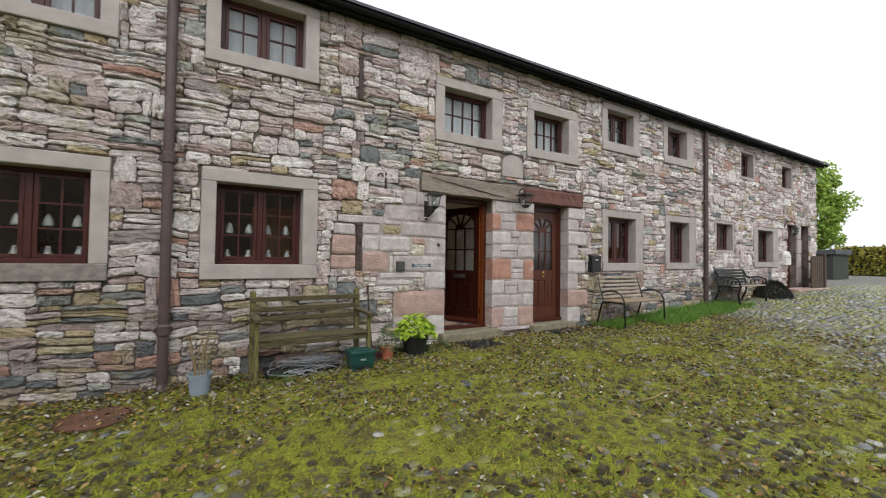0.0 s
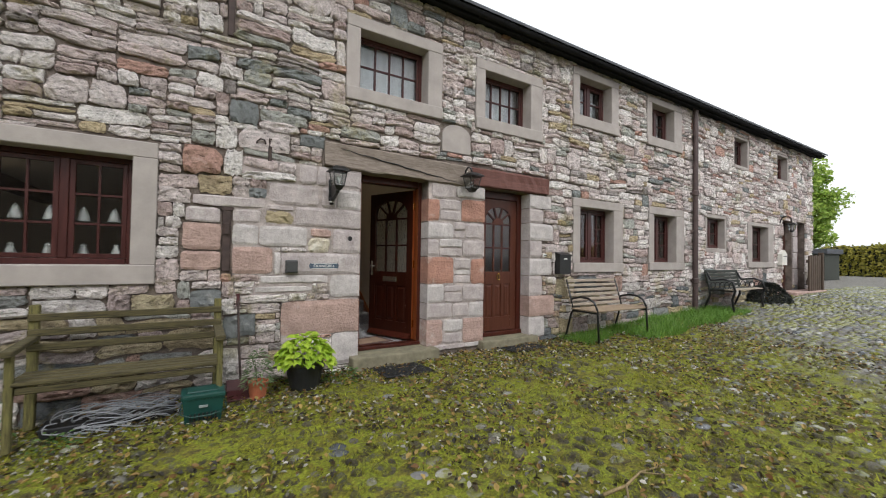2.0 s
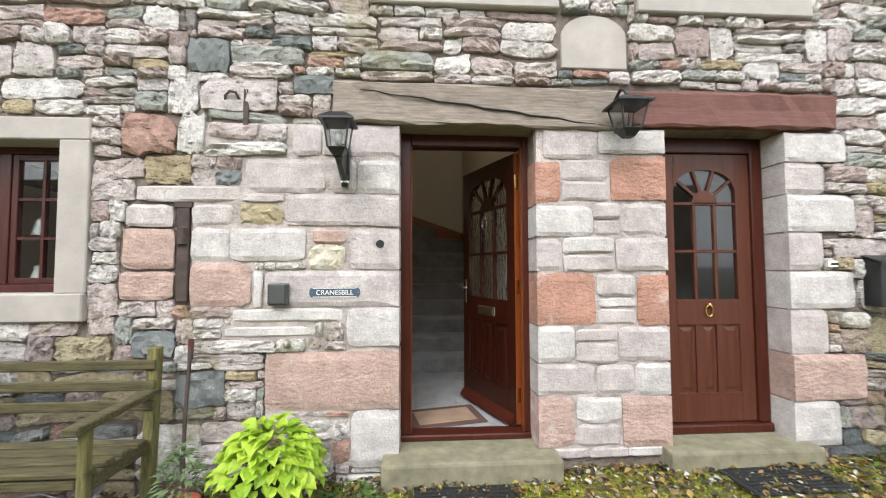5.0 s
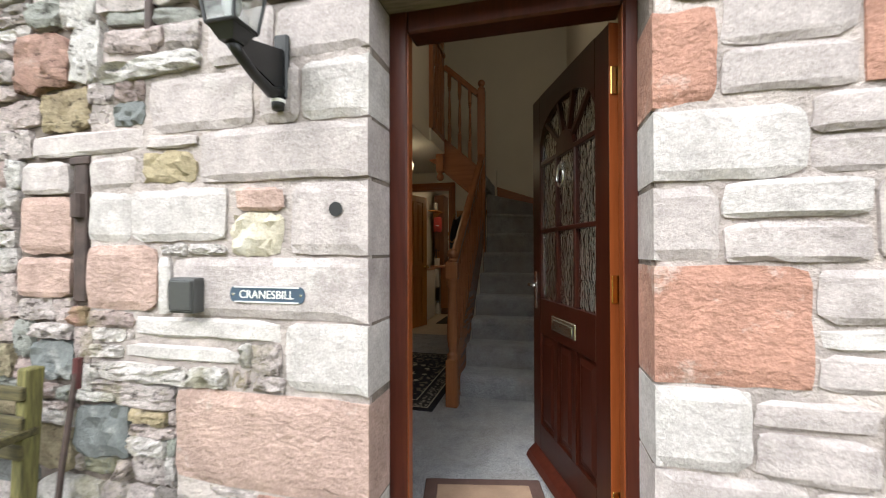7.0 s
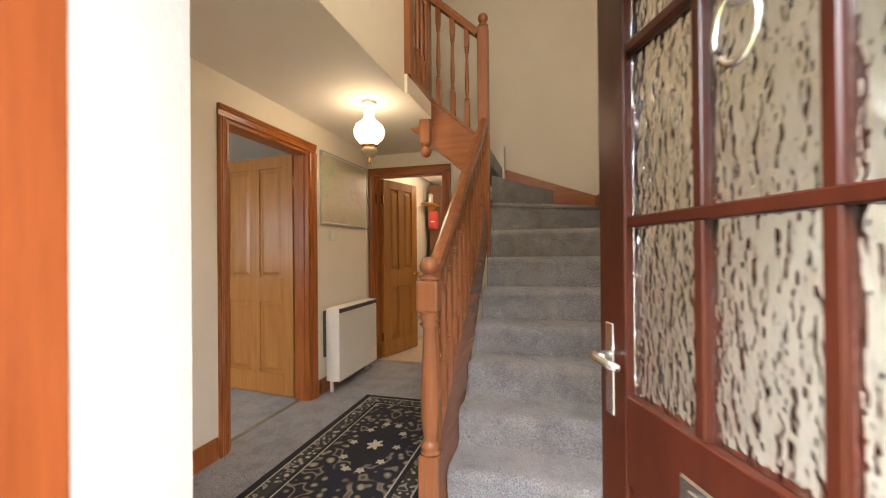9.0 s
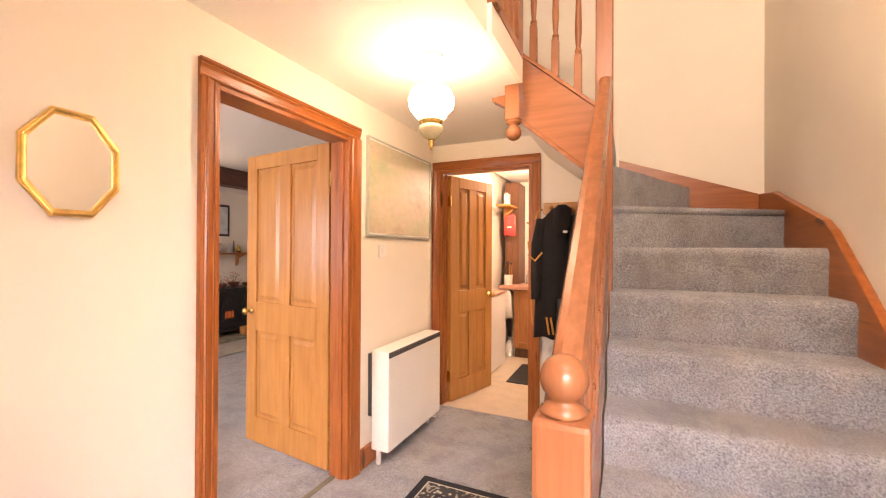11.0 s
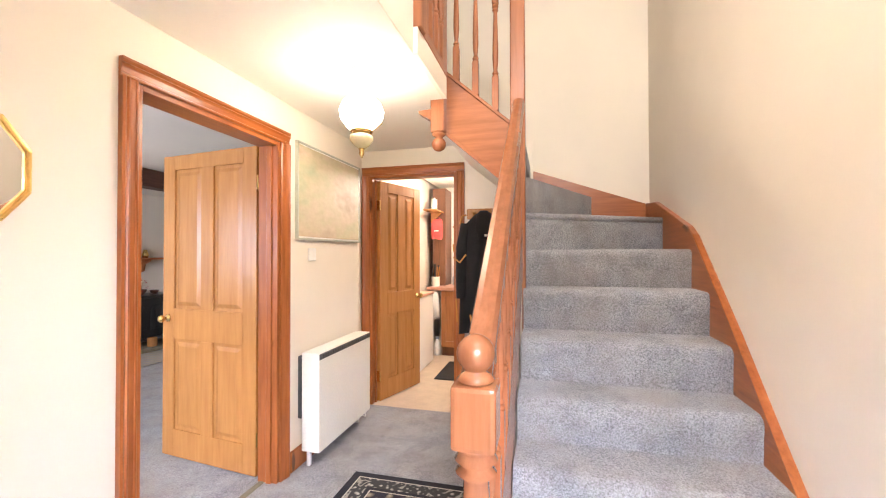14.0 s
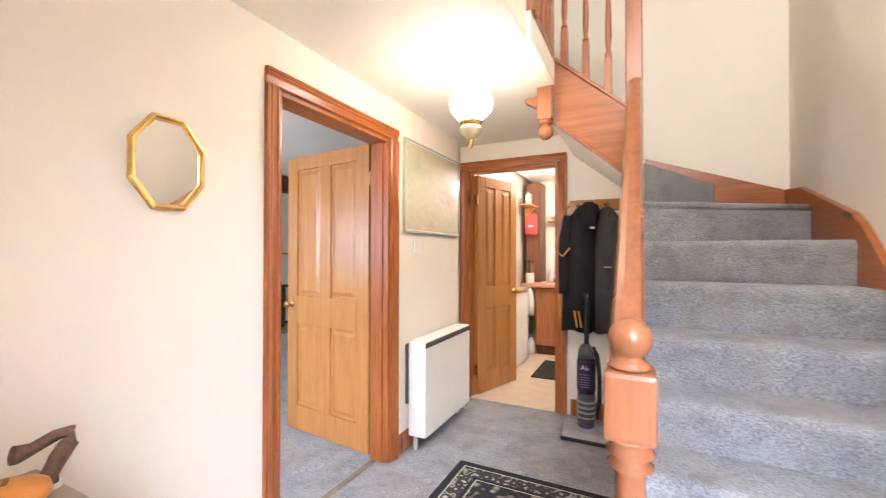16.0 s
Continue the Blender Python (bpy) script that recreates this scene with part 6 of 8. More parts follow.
# frameless picture
def print_material():
    m, n, l, b = shader("faded_landscape_print", 0.5)
    v = world_coords(n, l, (1, 1.2, 2.2))
    c = ramp(n, l, noise_tex(n, l, v, 1.8, 3), [(0.25, (0.36, 0.42, 0.26)), (0.42, (0.50, 0.46, 0.29)), (0.55, (0.56, 0.46, 0.33)), (0.70, (0.42, 0.32, 0.21)), (0.8, (0.46, 0.47, 0.36))])
    c = blend(n, l, "MULTIPLY", 0.4, c, ramp(n, l, noise_tex(n, l, v, 14, 5), [(0.3, (0.7, 0.7, 0.66)), (0.7, (1, 1, 1))]))
    l.new(c, b.inputs["Base Color"])
    b.inputs["Coat Weight"].default_value, b.inputs["Coat Roughness"].default_value = 1.0, 0.04
    return m


M_CLIPEDGE = plain("grey_green_clip_edge", (0.42, 0.44, 0.36), 0.4, 0.1, 12, 90, 0.05)
pc = thing("framed_print", (LEFTX, 8.205, 2.25), "large faded landscape print behind glass in a thin frame", "picture")
part("print", box(0.012, 0.018, -0.41, 0.41, -0.29, 0.29), print_material(), pc, "faded landscape print under glass")
part("backing_board", box(0.0, 0.012, -0.425, 0.425, -0.305, 0.305), M_DARKGREY, pc)
for a in ((-0.43, -0.42, -0.31, 0.31), (0.42, 0.43, -0.31, 0.31), (-0.42, 0.42, -0.31, -0.30), (-0.42, 0.42, 0.30, 0.31)):
    part("frame_edge", box(0.0, 0.022, *a), M_CLIPEDGE, pc)
part("mount", box(0.0121, 0.0135, -0.42, 0.42, -0.30, 0.30), M_WHITE_PAINT, pc)

sw = thing("light_switch", (LEFTX, 7.96, 1.845), "white single light switch on the wall", "switch")
part("plate", box(0, 0.009, -0.043, 0.043, -0.043, 0.043, 0.003), M_WHITE_PAINT, sw)
part("rocker", box(0.009, 0.014, -0.012, 0.012, -0.018, 0.018, 0.002), M_WHITE_PAINT, sw)

# storage heater
ht = thing("storage_heater", (LEFTX, 8.26, FL), "white electric storage heater on the hall wall", "heater")
part("case", box(0.030, 0.155, -0.455, 0.285, 0.10, 0.715, 0.008, segments=2), M_HEATER, ht, "ivory-white enamelled case")
part("grille", box(0.118, 0.1575, -0.452, 0.282, 0.672, 0.709, 0.003), M_DARKGREY, ht, "dark grey air grille along the top edge")
for k in range(24):
    part("grille_bar", box(0.120, 0.1590, -0.445 + k * 0.0305, -0.440 + k * 0.0305, 0.676, 0.705), M_BLACK, ht)
part("back_bracket", box(0.0, 0.030, -0.452, 0.26, 0.30, 0.69, 0.004), M_DARKGREY, ht, "dark wall bracket")
for y in (-0.42, 0.25):
    part("foot", box(0.05, 0.075, y - 0.012, y + 0.012, 0.0, 0.102, 0.004), M_WHITE_PAINT, ht)
part("cable", tube([(0.06, 0.20, 0.105), (0.11, 0.30, 0.03), (0.08, 0.35, 0.05), (0.01, 0.37, 0.20)], 0.005, 6), M_WHITE_PAINT, ht, "white cable")

# pendant lamp
pn = thing("pendant_lamp", (1.98, 7.40, CEIL), "lit oil-lamp style pendant with an opal shade and brass fittings", "pendant light")
part("ceiling_rose", lathe([(0.0, -0.002), (0.055, -0.002), (0.05, -0.02), (0.02, -0.03), (0.0, -0.032)], 24), M_WHITE_PAINT, pn, smooth=True)
part("flex", tube([(0, 0, -0.03), (0, 0, -0.09)], 0.004, 6), M_WHITE_PAINT, pn)
shade = part("shade", lathe([(0.030, -0.055), (0.034, -0.065), (0.032, -0.10), (0.042, -0.125), (0.092, -0.165), (0.108, -0.205), (0.102, -0.245), (0.072, -0.285), (0.048, -0.305)], 28), M_OPAL, pn, "glowing opal glass shade", True)
shade.visible_shadow = False
part("gallery", lathe([(0.050, -0.300), (0.058, -0.306), (0.052, -0.314), (0.034, -0.320)], 24), M_BRASS, pn, "brass gallery", True)
font = part("oil_font", lathe([(0.032, -0.318), (0.056, -0.330), (0.058, -0.350), (0.036, -0.378), (0.016, -0.392)], 24), plain("pale_amber_glass", (0.62, 0.52, 0.32), 0.2, 0.1, 20, 60, 0.03), pn, "pale amber glass font", True)
font.visible_shadow = False
part("drop", lathe([(0.017, -0.390), (0.012, -0.402), (0.014, -0.415), (0.006, -0.435), (0.0, -0.44)], 18), M_BRASS, pn, "brass drop", True)
for k in range(3):
    a = 2.1 * k
    part("arm", tube([(0.055 * math.cos(a), 0.055 * math.sin(a), -0.31), (0.105 * math.cos(a), 0.105 * math.sin(a), -0.275), (0.108 * math.cos(a), 0.108 * math.sin(a), -0.235)], 0.0035, 6), M_BRASS, pn)

# patterned rug
def rug_material(name, ground_c, figure, scale):
    m, n, l, b = shader(name, 1.0)
    v = world_coords(n, l)
    w = n.new("ShaderNodeTexVoronoi")
    w.feature, w.inputs["Scale"].default_value = "SMOOTH_F1", scale
    l.new(v, w.inputs["Vector"])
    c = ramp(n, l, w.outputs["Distance"], [(0.10, figure), (0.22, tuple(x * 0.5 for x in figure)), (0.30, ground_c), (0.52, ground_c), (0.60, tuple(x * 0.7 for x in figure)), (0.7, ground_c)])
    c = blend(n, l, "MULTIPLY", 0.5, c, ramp(n, l, noise_tex(n, l, v, 220, 2), [(0.3, (0.6, 0.6, 0.6)), (0.7, (1.15, 1.15, 1.15))]))
    l.new(c, b.inputs["Base Color"])
    bump(n, l, b, noise_tex(n, l, v, 200, 2), 0.6, 0.006)
    return m


M_RUGBLACK = plain("black_rug_wool", (0.012, 0.012, 0.018), 1.0, 0.2, 10, 220, 0.6)
M_RUGCREAM = plain("cream_rug_wool", (0.48, 0.44, 0.34), 1.0, 0.15, 10, 220, 0.6)
M_RUGFIELD = rug_material("floral_rug_field", (0.012, 0.012, 0.022), (0.36, 0.31, 0.22), 16.0)
M_RUGBORDER = rug_material("floral_rug_border", (0.035, 0.033, 0.032), (0.52, 0.48, 0.39), 27.0)
rg = thing("patterned_rug", (2.17, 7.045, FL + 0.001), "black and cream floral oriental rug on the carpet", "rug")
W, H = 0.435, 0.79
layers = [("border_edge", W, H, 0.008, M_RUGBLACK), ("border_line", W - 0.045, H - 0.045, 0.0092, M_RUGCREAM), ("border", W - 0.055, H - 0.055, 0.0104, M_RUGBORDER),
          ("inner_line", W - 0.140, H - 0.140, 0.0116, M_RUGBLACK), ("inner_cream", W - 0.165, H - 0.165, 0.0128, M_RUGCREAM), ("field", W - 0.174, H - 0.174, 0.0140, M_RUGFIELD)]
for nm, w, h, t, mt in layers:
    part(nm, box(-w, w, -h, h, 0.0, t), mt, rg)
med = [(0.15 * math.cos(a) * (1 + 0.12 * math.cos(8 * a)), 0.26 * math.sin(a) * (1 + 0.12 * math.cos(8 * a))) for a in [2 * math.pi * k / 48 for k in range(48)]]
part("medallion", prism(med, "z", 0.0, 0.0150), M_RUGBLACK, rg)
for k in range(10):
    a = 2 * math.pi * k / 10
    fl_ = [(0.14 * math.cos(a) + 0.022 * math.cos(q) * (1 + 0.3 * math.cos(5 * q)), 0.30 * math.sin(a) + 0.022 * math.sin(q) * (1 + 0.3 * math.cos(5 * q))) for q in [2 * math.pi * j / 20 for j in range(20)]]
    part("flower", prism(fl_, "z", 0.0, 0.0156), M_RUGCREAM, rg)
rosette = [(0.04 * math.cos(q) * (1 + 0.35 * math.cos(6 * q)), 0.05 * math.sin(q) * (1 + 0.35 * math.cos(6 * q))) for q in [2 * math.pi * j / 36 for j in range(36)]]
part("flower", prism(rosette, "z", 0.0, 0.0160), M_RUGCREAM, rg)

# inner door mat
M_MATBROWN = plain("brown_mat_border", (0.10, 0.055, 0.045), 1.0, 0.15, 12, 200, 0.6)
M_MATTAN = plain("tan_mat_pile", (0.33, 0.22, 0.15), 1.0, 0.15, 8, 220, 0.7)
im = thing("door_mat", (3.12, 5.30, FL + 0.001), "tan door mat with a brown border inside the door", "door mat", turn=12)
part("border", box(-0.28, 0.28, -0.19, 0.19, 0, 0.010, 0.004), M_MATBROWN, im)
part("tan_centre", box(-0.22, 0.22, -0.135, 0.135, 0.0, 0.0125, 0.003), M_MATTAN, im)

# coat rail with coats
cr = thing("coat_rail", (2.44, BACKY, 2.175), "pine coat rail with wooden pegs", "coat rail")
part("board", box(-0.215, 0.215, -0.02, 0, -0.042, 0.045, 0.006), M_PINE, cr)
for k in range(4):
    part("peg", lathe([(0.0, 0), (0.011, 0), (0.009, 0.04), (0.016, 0.05), (0.014, 0.062), (0.0, 0.066)], 12), M_PINE, cr, at=(-0.15 + k * 0.10, -0.02, 0.0), turn=(78, 0, 0))


def drape(rows, folds, seed, n=36):
    """A hanging garment: rows of (height, centre x, centre y, half width, half depth), with folds round it."""
    bm = bmesh.new()
    rings = []
    rng = random.Random(seed)
    ph = [rng.uniform(0, 6.3) for _ in range(4)]
    for i, (z, cx, cy, w, d) in enumerate(rows):
        f = i / (len(rows) - 1)
        ring = []
        for k in range(n):
            a = 2 * math.pi * k / n
            r = 1 + folds * f * (0.5 * math.sin(5 * a + ph[0]) + 0.35 * math.sin(9 * a + ph[1] + 1.5 * f) + 0.25 * math.sin(13 * a + ph[2]))
            ring.append(bm.verts.new((cx + w * math.cos(a) * r, cy + d * math.sin(a) * r, z + 0.012 * math.sin(3 * a + ph[3]) * f)))
        rings.append(ring)
    for a, b in zip(rings, rings[1:]):
        for k in range(n):
            bm.faces.new((a[k], b[k], b[(k + 1) % n], a[(k + 1) % n]))
    bm.faces.new(rings[0])
    bm.faces.new(rings[-1])
    return bm


c1 = thing("black_coat", (2.315, 8.77, 1.22), "long black coat with orange piping hanging on the rail", "coat")
part("body", drape([(0.97, 0.07, 0.02, 0.025, 0.025), (0.94, 0.06, 0.0, 0.07, 0.06), (0.86, 0.02, -0.02, 0.105, 0.075), (0.70, 0.0, -0.03, 0.115, 0.085), (0.45, 0.0, -0.03, 0.118, 0.09), (0.20, -0.005, -0.03, 0.12, 0.09), (0.0, -0.01, -0.03, 0.122, 0.09)], 0.16, 4), M_CLOTH_BLACK, c1, smooth=True)
part("hood", drape([(0.965, 0.07, -0.05, 0.03, 0.03), (0.93, 0.075, -0.06, 0.06, 0.05), (0.84, 0.07, -0.075, 0.065, 0.05), (0.74, 0.06, -0.08, 0.045, 0.035)], 0.10, 5, 24), M_CLOTH_BLACK, c1, "black hood", True)
part("sleeve", tube([(-0.07, -0.06, 0.86), (-0.095, -0.09, 0.68), (-0.10, -0.10, 0.46), (-0.10, -0.105, 0.28)], [0.040, 0.046, 0.042, 0.036], 12), M_CLOTH_BLACK, c1, smooth=True)
for pts in (((-0.155, -0.13, 0.60), (-0.10, -0.155, 0.56), (-0.05, -0.155, 0.62)), ((-0.13, -0.15, 0.28), (-0.12, -0.155, 0.10)), ((-0.02, -0.145, 0.16), (0.0, -0.150, 0.04)), ((0.01, -0.146, 0.16), (0.03, -0.148, 0.04)), ((-0.11, -0.10, 0.86), (-0.09, -0.115, 0.92), (-0.055, -0.11, 0.93)), ((-0.16, -0.11, 0.70), (-0.15, -0.13, 0.64))):
    part("piping", tube(pts, 0.007, 6), M_PIPING, c1, "orange piping")
part("label_tag", box(0.09, 0.12, -0.135, -0.130, 0.76, 0.775), M_WHITE_PAINT, c1, "small white label")
c2 = thing("grey_jacket", (2.525, 8.775, 1.20), "dark grey waxed jacket hanging on the rail", "coat")
part("body", drape([(0.95, -0.02, 0.02, 0.02, 0.02), (0.91, -0.02, 0.0, 0.06, 0.05), (0.82, 0.0, -0.01, 0.10, 0.07), (0.60, 0.0, -0.02, 0.105, 0.075), (0.30, -0.01, -0.02, 0.10, 0.075), (0.02, -0.01, -0.02, 0.095, 0.075)], 0.14, 9), M_CLOTH_GREY, c2, smooth=True)
part("sleeve", tube([(0.06, -0.05, 0.84), (0.085, -0.08, 0.65), (0.07, -0.09, 0.40), (0.03, -0.09, 0.22), (0.02, -0.085, 0.03)], [0.04, 0.048, 0.045, 0.042, 0.045], 12), M_CLOTH_GREY, c2, smooth=True)
part("pocket_trim", box(-0.03, 0.02, -0.101, -0.096, 0.50, 0.506), M_CHROME, c2)

# upright vacuum cleaner
vc = thing("vacuum_cleaner", (2.385, 8.56, FL), "upright purple and grey vacuum cleaner under the coats", "vacuum cleaner")
part("floor_head", prism([(-0.15, 0.0), (0.10, 0.0), (0.10, 0.06), (0.0, 0.085), (-0.12, 0.06), (-0.15, 0.03)], "x", -0.15, 0.15, bevel=0.008), M_SILVERPLASTIC, vc, "grey floor head")
part("bumper", box(-0.152, 0.152, -0.158, -0.148, 0.004, 0.03, 0.004), M_BLACK, vc)
part("motor_housing", lathe([(0.0, 0.05), (0.055, 0.05), (0.062, 0.10), (0.060, 0.28), (0.055, 0.30), (0.0, 0.30)], 24), M_DARKGREY, vc, smooth=True)
for k in range(4):
    part("vent_ring", lathe([(0.0605, 0.0), (0.0645, 0.004), (0.0645, 0.012), (0.0605, 0.016)], 24, (0, 0, 0.13 + k * 0.036)), M_SILVERPLASTIC, vc)
part("purple_base", lathe([(0.0, 0.035), (0.050, 0.035), (0.058, 0.06), (0.058, 0.09), (0.0, 0.095)], 20, (0, -0.012, 0)), M_PURPLE, vc, "purple plastic base", True)
part("dust_canister", lathe([(0.0, 0.30), (0.058, 0.30), (0.064, 0.34), (0.064, 0.52), (0.056, 0.55), (0.0, 0.55)], 24), M_CLEARPLASTIC, vc, "smoked clear dust canister", True)
part("canister_core", lathe([(0.0, 0.31), (0.045, 0.31), (0.045, 0.52), (0.0, 0.52)], 18), M_PURPLE, vc)
part("head_cap", lathe([(0.0, 0.55), (0.058, 0.55), (0.052, 0.60), (0.030, 0.64), (0.0, 0.645)], 22), M_DARKGREY, vc, smooth=True)
part("handle", tube([(0, 0.02, 0.62), (0, 0.03, 0.72), (0, 0.045, 0.92), (0, 0.02, 1.0)], 0.018, 10), M_BLACK, vc, smooth=True)
part("hose", tube([(0.06, 0.03, 0.12), (0.085, 0.03, 0.25), (0.085, 0.03, 0.42), (0.07, 0.03, 0.56), (0.04, 0.03, 0.62)], 0.016, 10), M_BLACK, vc, "black corrugated hose", True)
for x in (-0.075, 0.075):
    part("wheel", lathe([(0.0, 0), (0.035, 0), (0.035, 0.02), (0.0, 0.02)], 18), M_SILVERPLASTIC, vc, at=(x, 0.07, 0.036), turn=(0, 90, 0))
lettering("Air", vc, (0, -0.067, 0.49), 0.045, M_WHITE_PAINT)
for k in range(6):
    part("writing_bar", box(-0.03, 0.03, -0.0665, -0.0645, 0.44 - k * 0.017, 0.444 - k * 0.017), M_SILVERPLASTIC, vc)

# console table with carved wooden ornament
ct = thing("console_table", (1.58, 5.62, FL), "narrow console table with a grey-brown top", "table")
M_CONSOLE = wood("greyed_console_timber", (0.24, 0.19, 0.14), (0.34, 0.28, 0.21), 0.45, "y", 4, 0.05, False)
part("tabletop", box(-0.225, 0.185, -0.38, 0.395, 0.715, 0.738, 0.006), M_CONSOLE, ct)
part("apron", box(-0.20, 0.16, -0.35, 0.365, 0.64, 0.714, 0.003), M_CONSOLE, ct)
for x in (-0.195, 0.155):
    for y in (-0.34, 0.355):
        part("leg", box(x - 0.02, x + 0.02, y - 0.02, y + 0.02, 0, 0.64, 0.004), M_CONSOLE, ct)
M_CARVED = wood("dark_carved_wood", (0.07, 0.035, 0.02), (0.16, 0.085, 0.05), 0.5, "x", 9, 0.2, False)
M_PUMPKIN = plain("orange_gourd_skin", (0.50, 0.20, 0.03), 0.45, 0.12, 14, 80, 0.1)
og = thing("carved_ornament", (1.47, 6.0, FL + 0.738), "dark carved wooden bird-like ornament on a stand", "ornament")
part("body", tube([(0.03, -0.012, 0.0), (0.03, -0.016, 0.03), (0.02, 0.006, 0.06), (0.01, 0.028, 0.084), (0.01, 0.028, 0.112), (0.01, 0.004, 0.112), (0.015, -0.04, 0.099), (0.02, -0.066, 0.098), (0.02, -0.074, 0.100)], [0.018, 0.018, 0.020, 0.020, 0.017, 0.014, 0.014, 0.020, 0.021], 12), M_CARVED, og, smooth=True)
part("collar", lathe([(0.0, 0.0), (0.019, 0.0), (0.019, 0.012), (0.0, 0.014)], 14, (0.03, -0.01, 0.0)), M_LEAD, og)
gd = thing("orange_gourd", (1.53, 5.90, FL + 0.738), "orange gourd lying on the console table", "ornament")
part("gourd", lathe([(0.0, 0.0), (0.05, 0.004), (0.078, 0.022), (0.074, 0.042), (0.045, 0.055), (0.0, 0.058)], 24), M_PUMPKIN, gd, smooth=True)
part("stalk", tube([(0, 0, 0.055), (0.006, 0.004, 0.07)], 0.005, 6), M_STICK, gd)

# ---- living room seen through the doorway ----
solid("ceiling_beam", box(-1.42, -1.22, 5.3, 11.5, 2.57, CEIL - 0.001, 0.012), wood("dark_ceiling_beam", (0.05, 0.02, 0.012), (0.12, 0.05, 0.03), 0.6, "y", 8, 0.4, False), "dark stained ceiling beam", "beam", "structure")
st = thing("cast_iron_stove", (-2.75, 10.05, FL + 0.055), "black cast-iron stove with an arched glowing door", "stove")
part("body", box(-0.22, 0.16, -0.36, 0.36, 0.10, 0.66, 0.015, segments=2), M_BLACK, st)
part("top_plate", box(-0.25, 0.22, -0.41, 0.41, 0.66, 0.70, 0.010, segments=2), M_BLACK, st)
part("base_plate", box(-0.24, 0.20, -0.39, 0.39, 0.06, 0.10, 0.010), M_BLACK, st)
for y in (-0.32, 0.32):
    for x in (-0.18, 0.14):
        part("leg", lathe([(0.0, 0), (0.025, 0), (0.03, 0.02), (0.018, 0.04), (0.024, 0.062), (0.0, 0.062)], 10, (x, y, 0)), M_BLACK, st)
M_FIRE = glow("glowing_coals", (1.0, 0.20, 0.03), 0.006)
M_FIRE.node_tree.nodes["Principled BSDF"].inputs["Base Color"].default_value = (0.10, 0.03, 0.015, 1)
for y0 in (-0.17, 0.17):
    arc = [(y0 - 0.14, 0.22)] + [(y0 + 0.14 * math.cos(math.pi * (1 - k / 10)), 0.44 + 0.14 * math.sin(math.pi * (1 - k / 10))) for k in range(11)] + [(y0 + 0.14, 0.22)]
    dr = part("stove_door", prism(arc, "x", 0.16, 0.178, bevel=0.004), M_BLACK, st, "arched cast-iron stove door")
    arc2 = [(y0 + (a - y0) * 0.78, 0.24 + (b - 0.22) * 0.82) for a, b in arc]
    part("door_glass", prism(arc2, "x", 0.170, 0.181), M_BLACK, dr)
    for k in range(3):
        part("glazing_bar", box(0.180, 0.186, y0 - 0.07 + k * 0.07 - 0.004, y0 - 0.07 + k * 0.07 + 0.004, 0.24, 0.50), M_BLACK, dr)
part("coals", box(0.1815, 0.184, -0.27, -0.13, 0.26, 0.36, 0.0008), M_FIRE, st, "orange glowing coals")
solid("hearth", box(-3.05, -2.38, 9.45, 10.75, FL, FL + 0.055, 0.008), M_STEP, "pale stone hearth slab", "hearth", "structure")
hr = thing("hearth_rug", (-2.05, 9.55, FL + 0.001), "grey and white striped hearth rug", "rug")
part("base", box(-0.30, 0.30, -0.50, 0.50, 0, 0.008), M_RUGCREAM, hr)
for k in range(12):
    part("stripe", box(-0.30, 0.30, -0.48 + k * 0.082, -0.445 + k * 0.082, 0.0, 0.0092), M_SILVERPLASTIC, hr)
lg = solid("hearth_log", lathe([(0.0, 0), (0.055, 0), (0.06, 0.01), (0.06, 0.11), (0.055, 0.12), (0.0, 0.12)], 18), M_PINE, "pale cut log on the hearth", "log", at=(-2.47, 10.02, FL + 0.055))
fp = thing("framed_print", (-3.05, 9.98, 2.31), "watercolour seascape in a black frame", "picture")
part("picture", box(0.0, 0.012, -0.19, 0.19, -0.22, 0.22), plain("pale_seascape", (0.55, 0.56, 0.54), 0.5, 0.3, 7, 40, 0.02), fp)
for a in ((-0.21, -0.185, -0.25, 0.25), (0.185, 0.21, -0.25, 0.25), (-0.185, 0.185, -0.25, -0.215), (-0.185, 0.185, 0.215, 0.25)):
    part("frame_bar", box(0.0, 0.022, *a), M_BLACK, fp)
sf = thing("wall_shelf", (-3.05, 10.2, 1.80), "stained timber wall shelf on a shaped bracket", "shelf")
part("board", box(0.0, 0.20, -0.62, 0.62, -0.03, 0.0, 0.004), M_PINE_OR_Y, sf)
for y in (-0.30, 0.13):
    part("bracket", prism([(0.0, -0.03), (0.17, -0.03), (0.15, -0.06), (0.06, -0.10), (0.04, -0.20), (0.0, -0.22)], "y", y - 0.012, y + 0.012), M_PINE_OR, sf)
solid("clock", lathe([(0.0, 0), (0.07, 0), (0.075, 0.02), (0.06, 0.035), (0.0, 0.035)], 24), M_CHROME, "round silver mantel clock on the shelf", "clock", at=(-2.93, 9.93, 1.875), turn=(0, 80, 0))
for y, h, r, mt, lab in ((10.12, 0.15, 0.03, M_PORCELAIN, "white vase on the shelf"), (10.20, 0.19, 0.018, M_DARKGREY, "slim dark bottle on the shelf"), (10.29, 0.12, 0.045, M_BRASS, "brass pot on the shelf")):
    solid("shelf_ornament", lathe([(0.0, 0), (r * 0.8, 0), (r, h * 0.35), (r * 0.6, h * 0.75), (r * 0.5, h), (0.0, h)], 16), mt, lab, "ornament", smooth=True, at=(-2.94, y, 1.80))
M_REDFLOWER = leaf_material("red_petal", (0.35, 0.02, 0.02), (0.55, 0.05, 0.04))
M_BOWL = plain("brown_glazed_bowl", (0.13, 0.05, 0.03), 0.3, 0.2, 12, 60, 0.05)
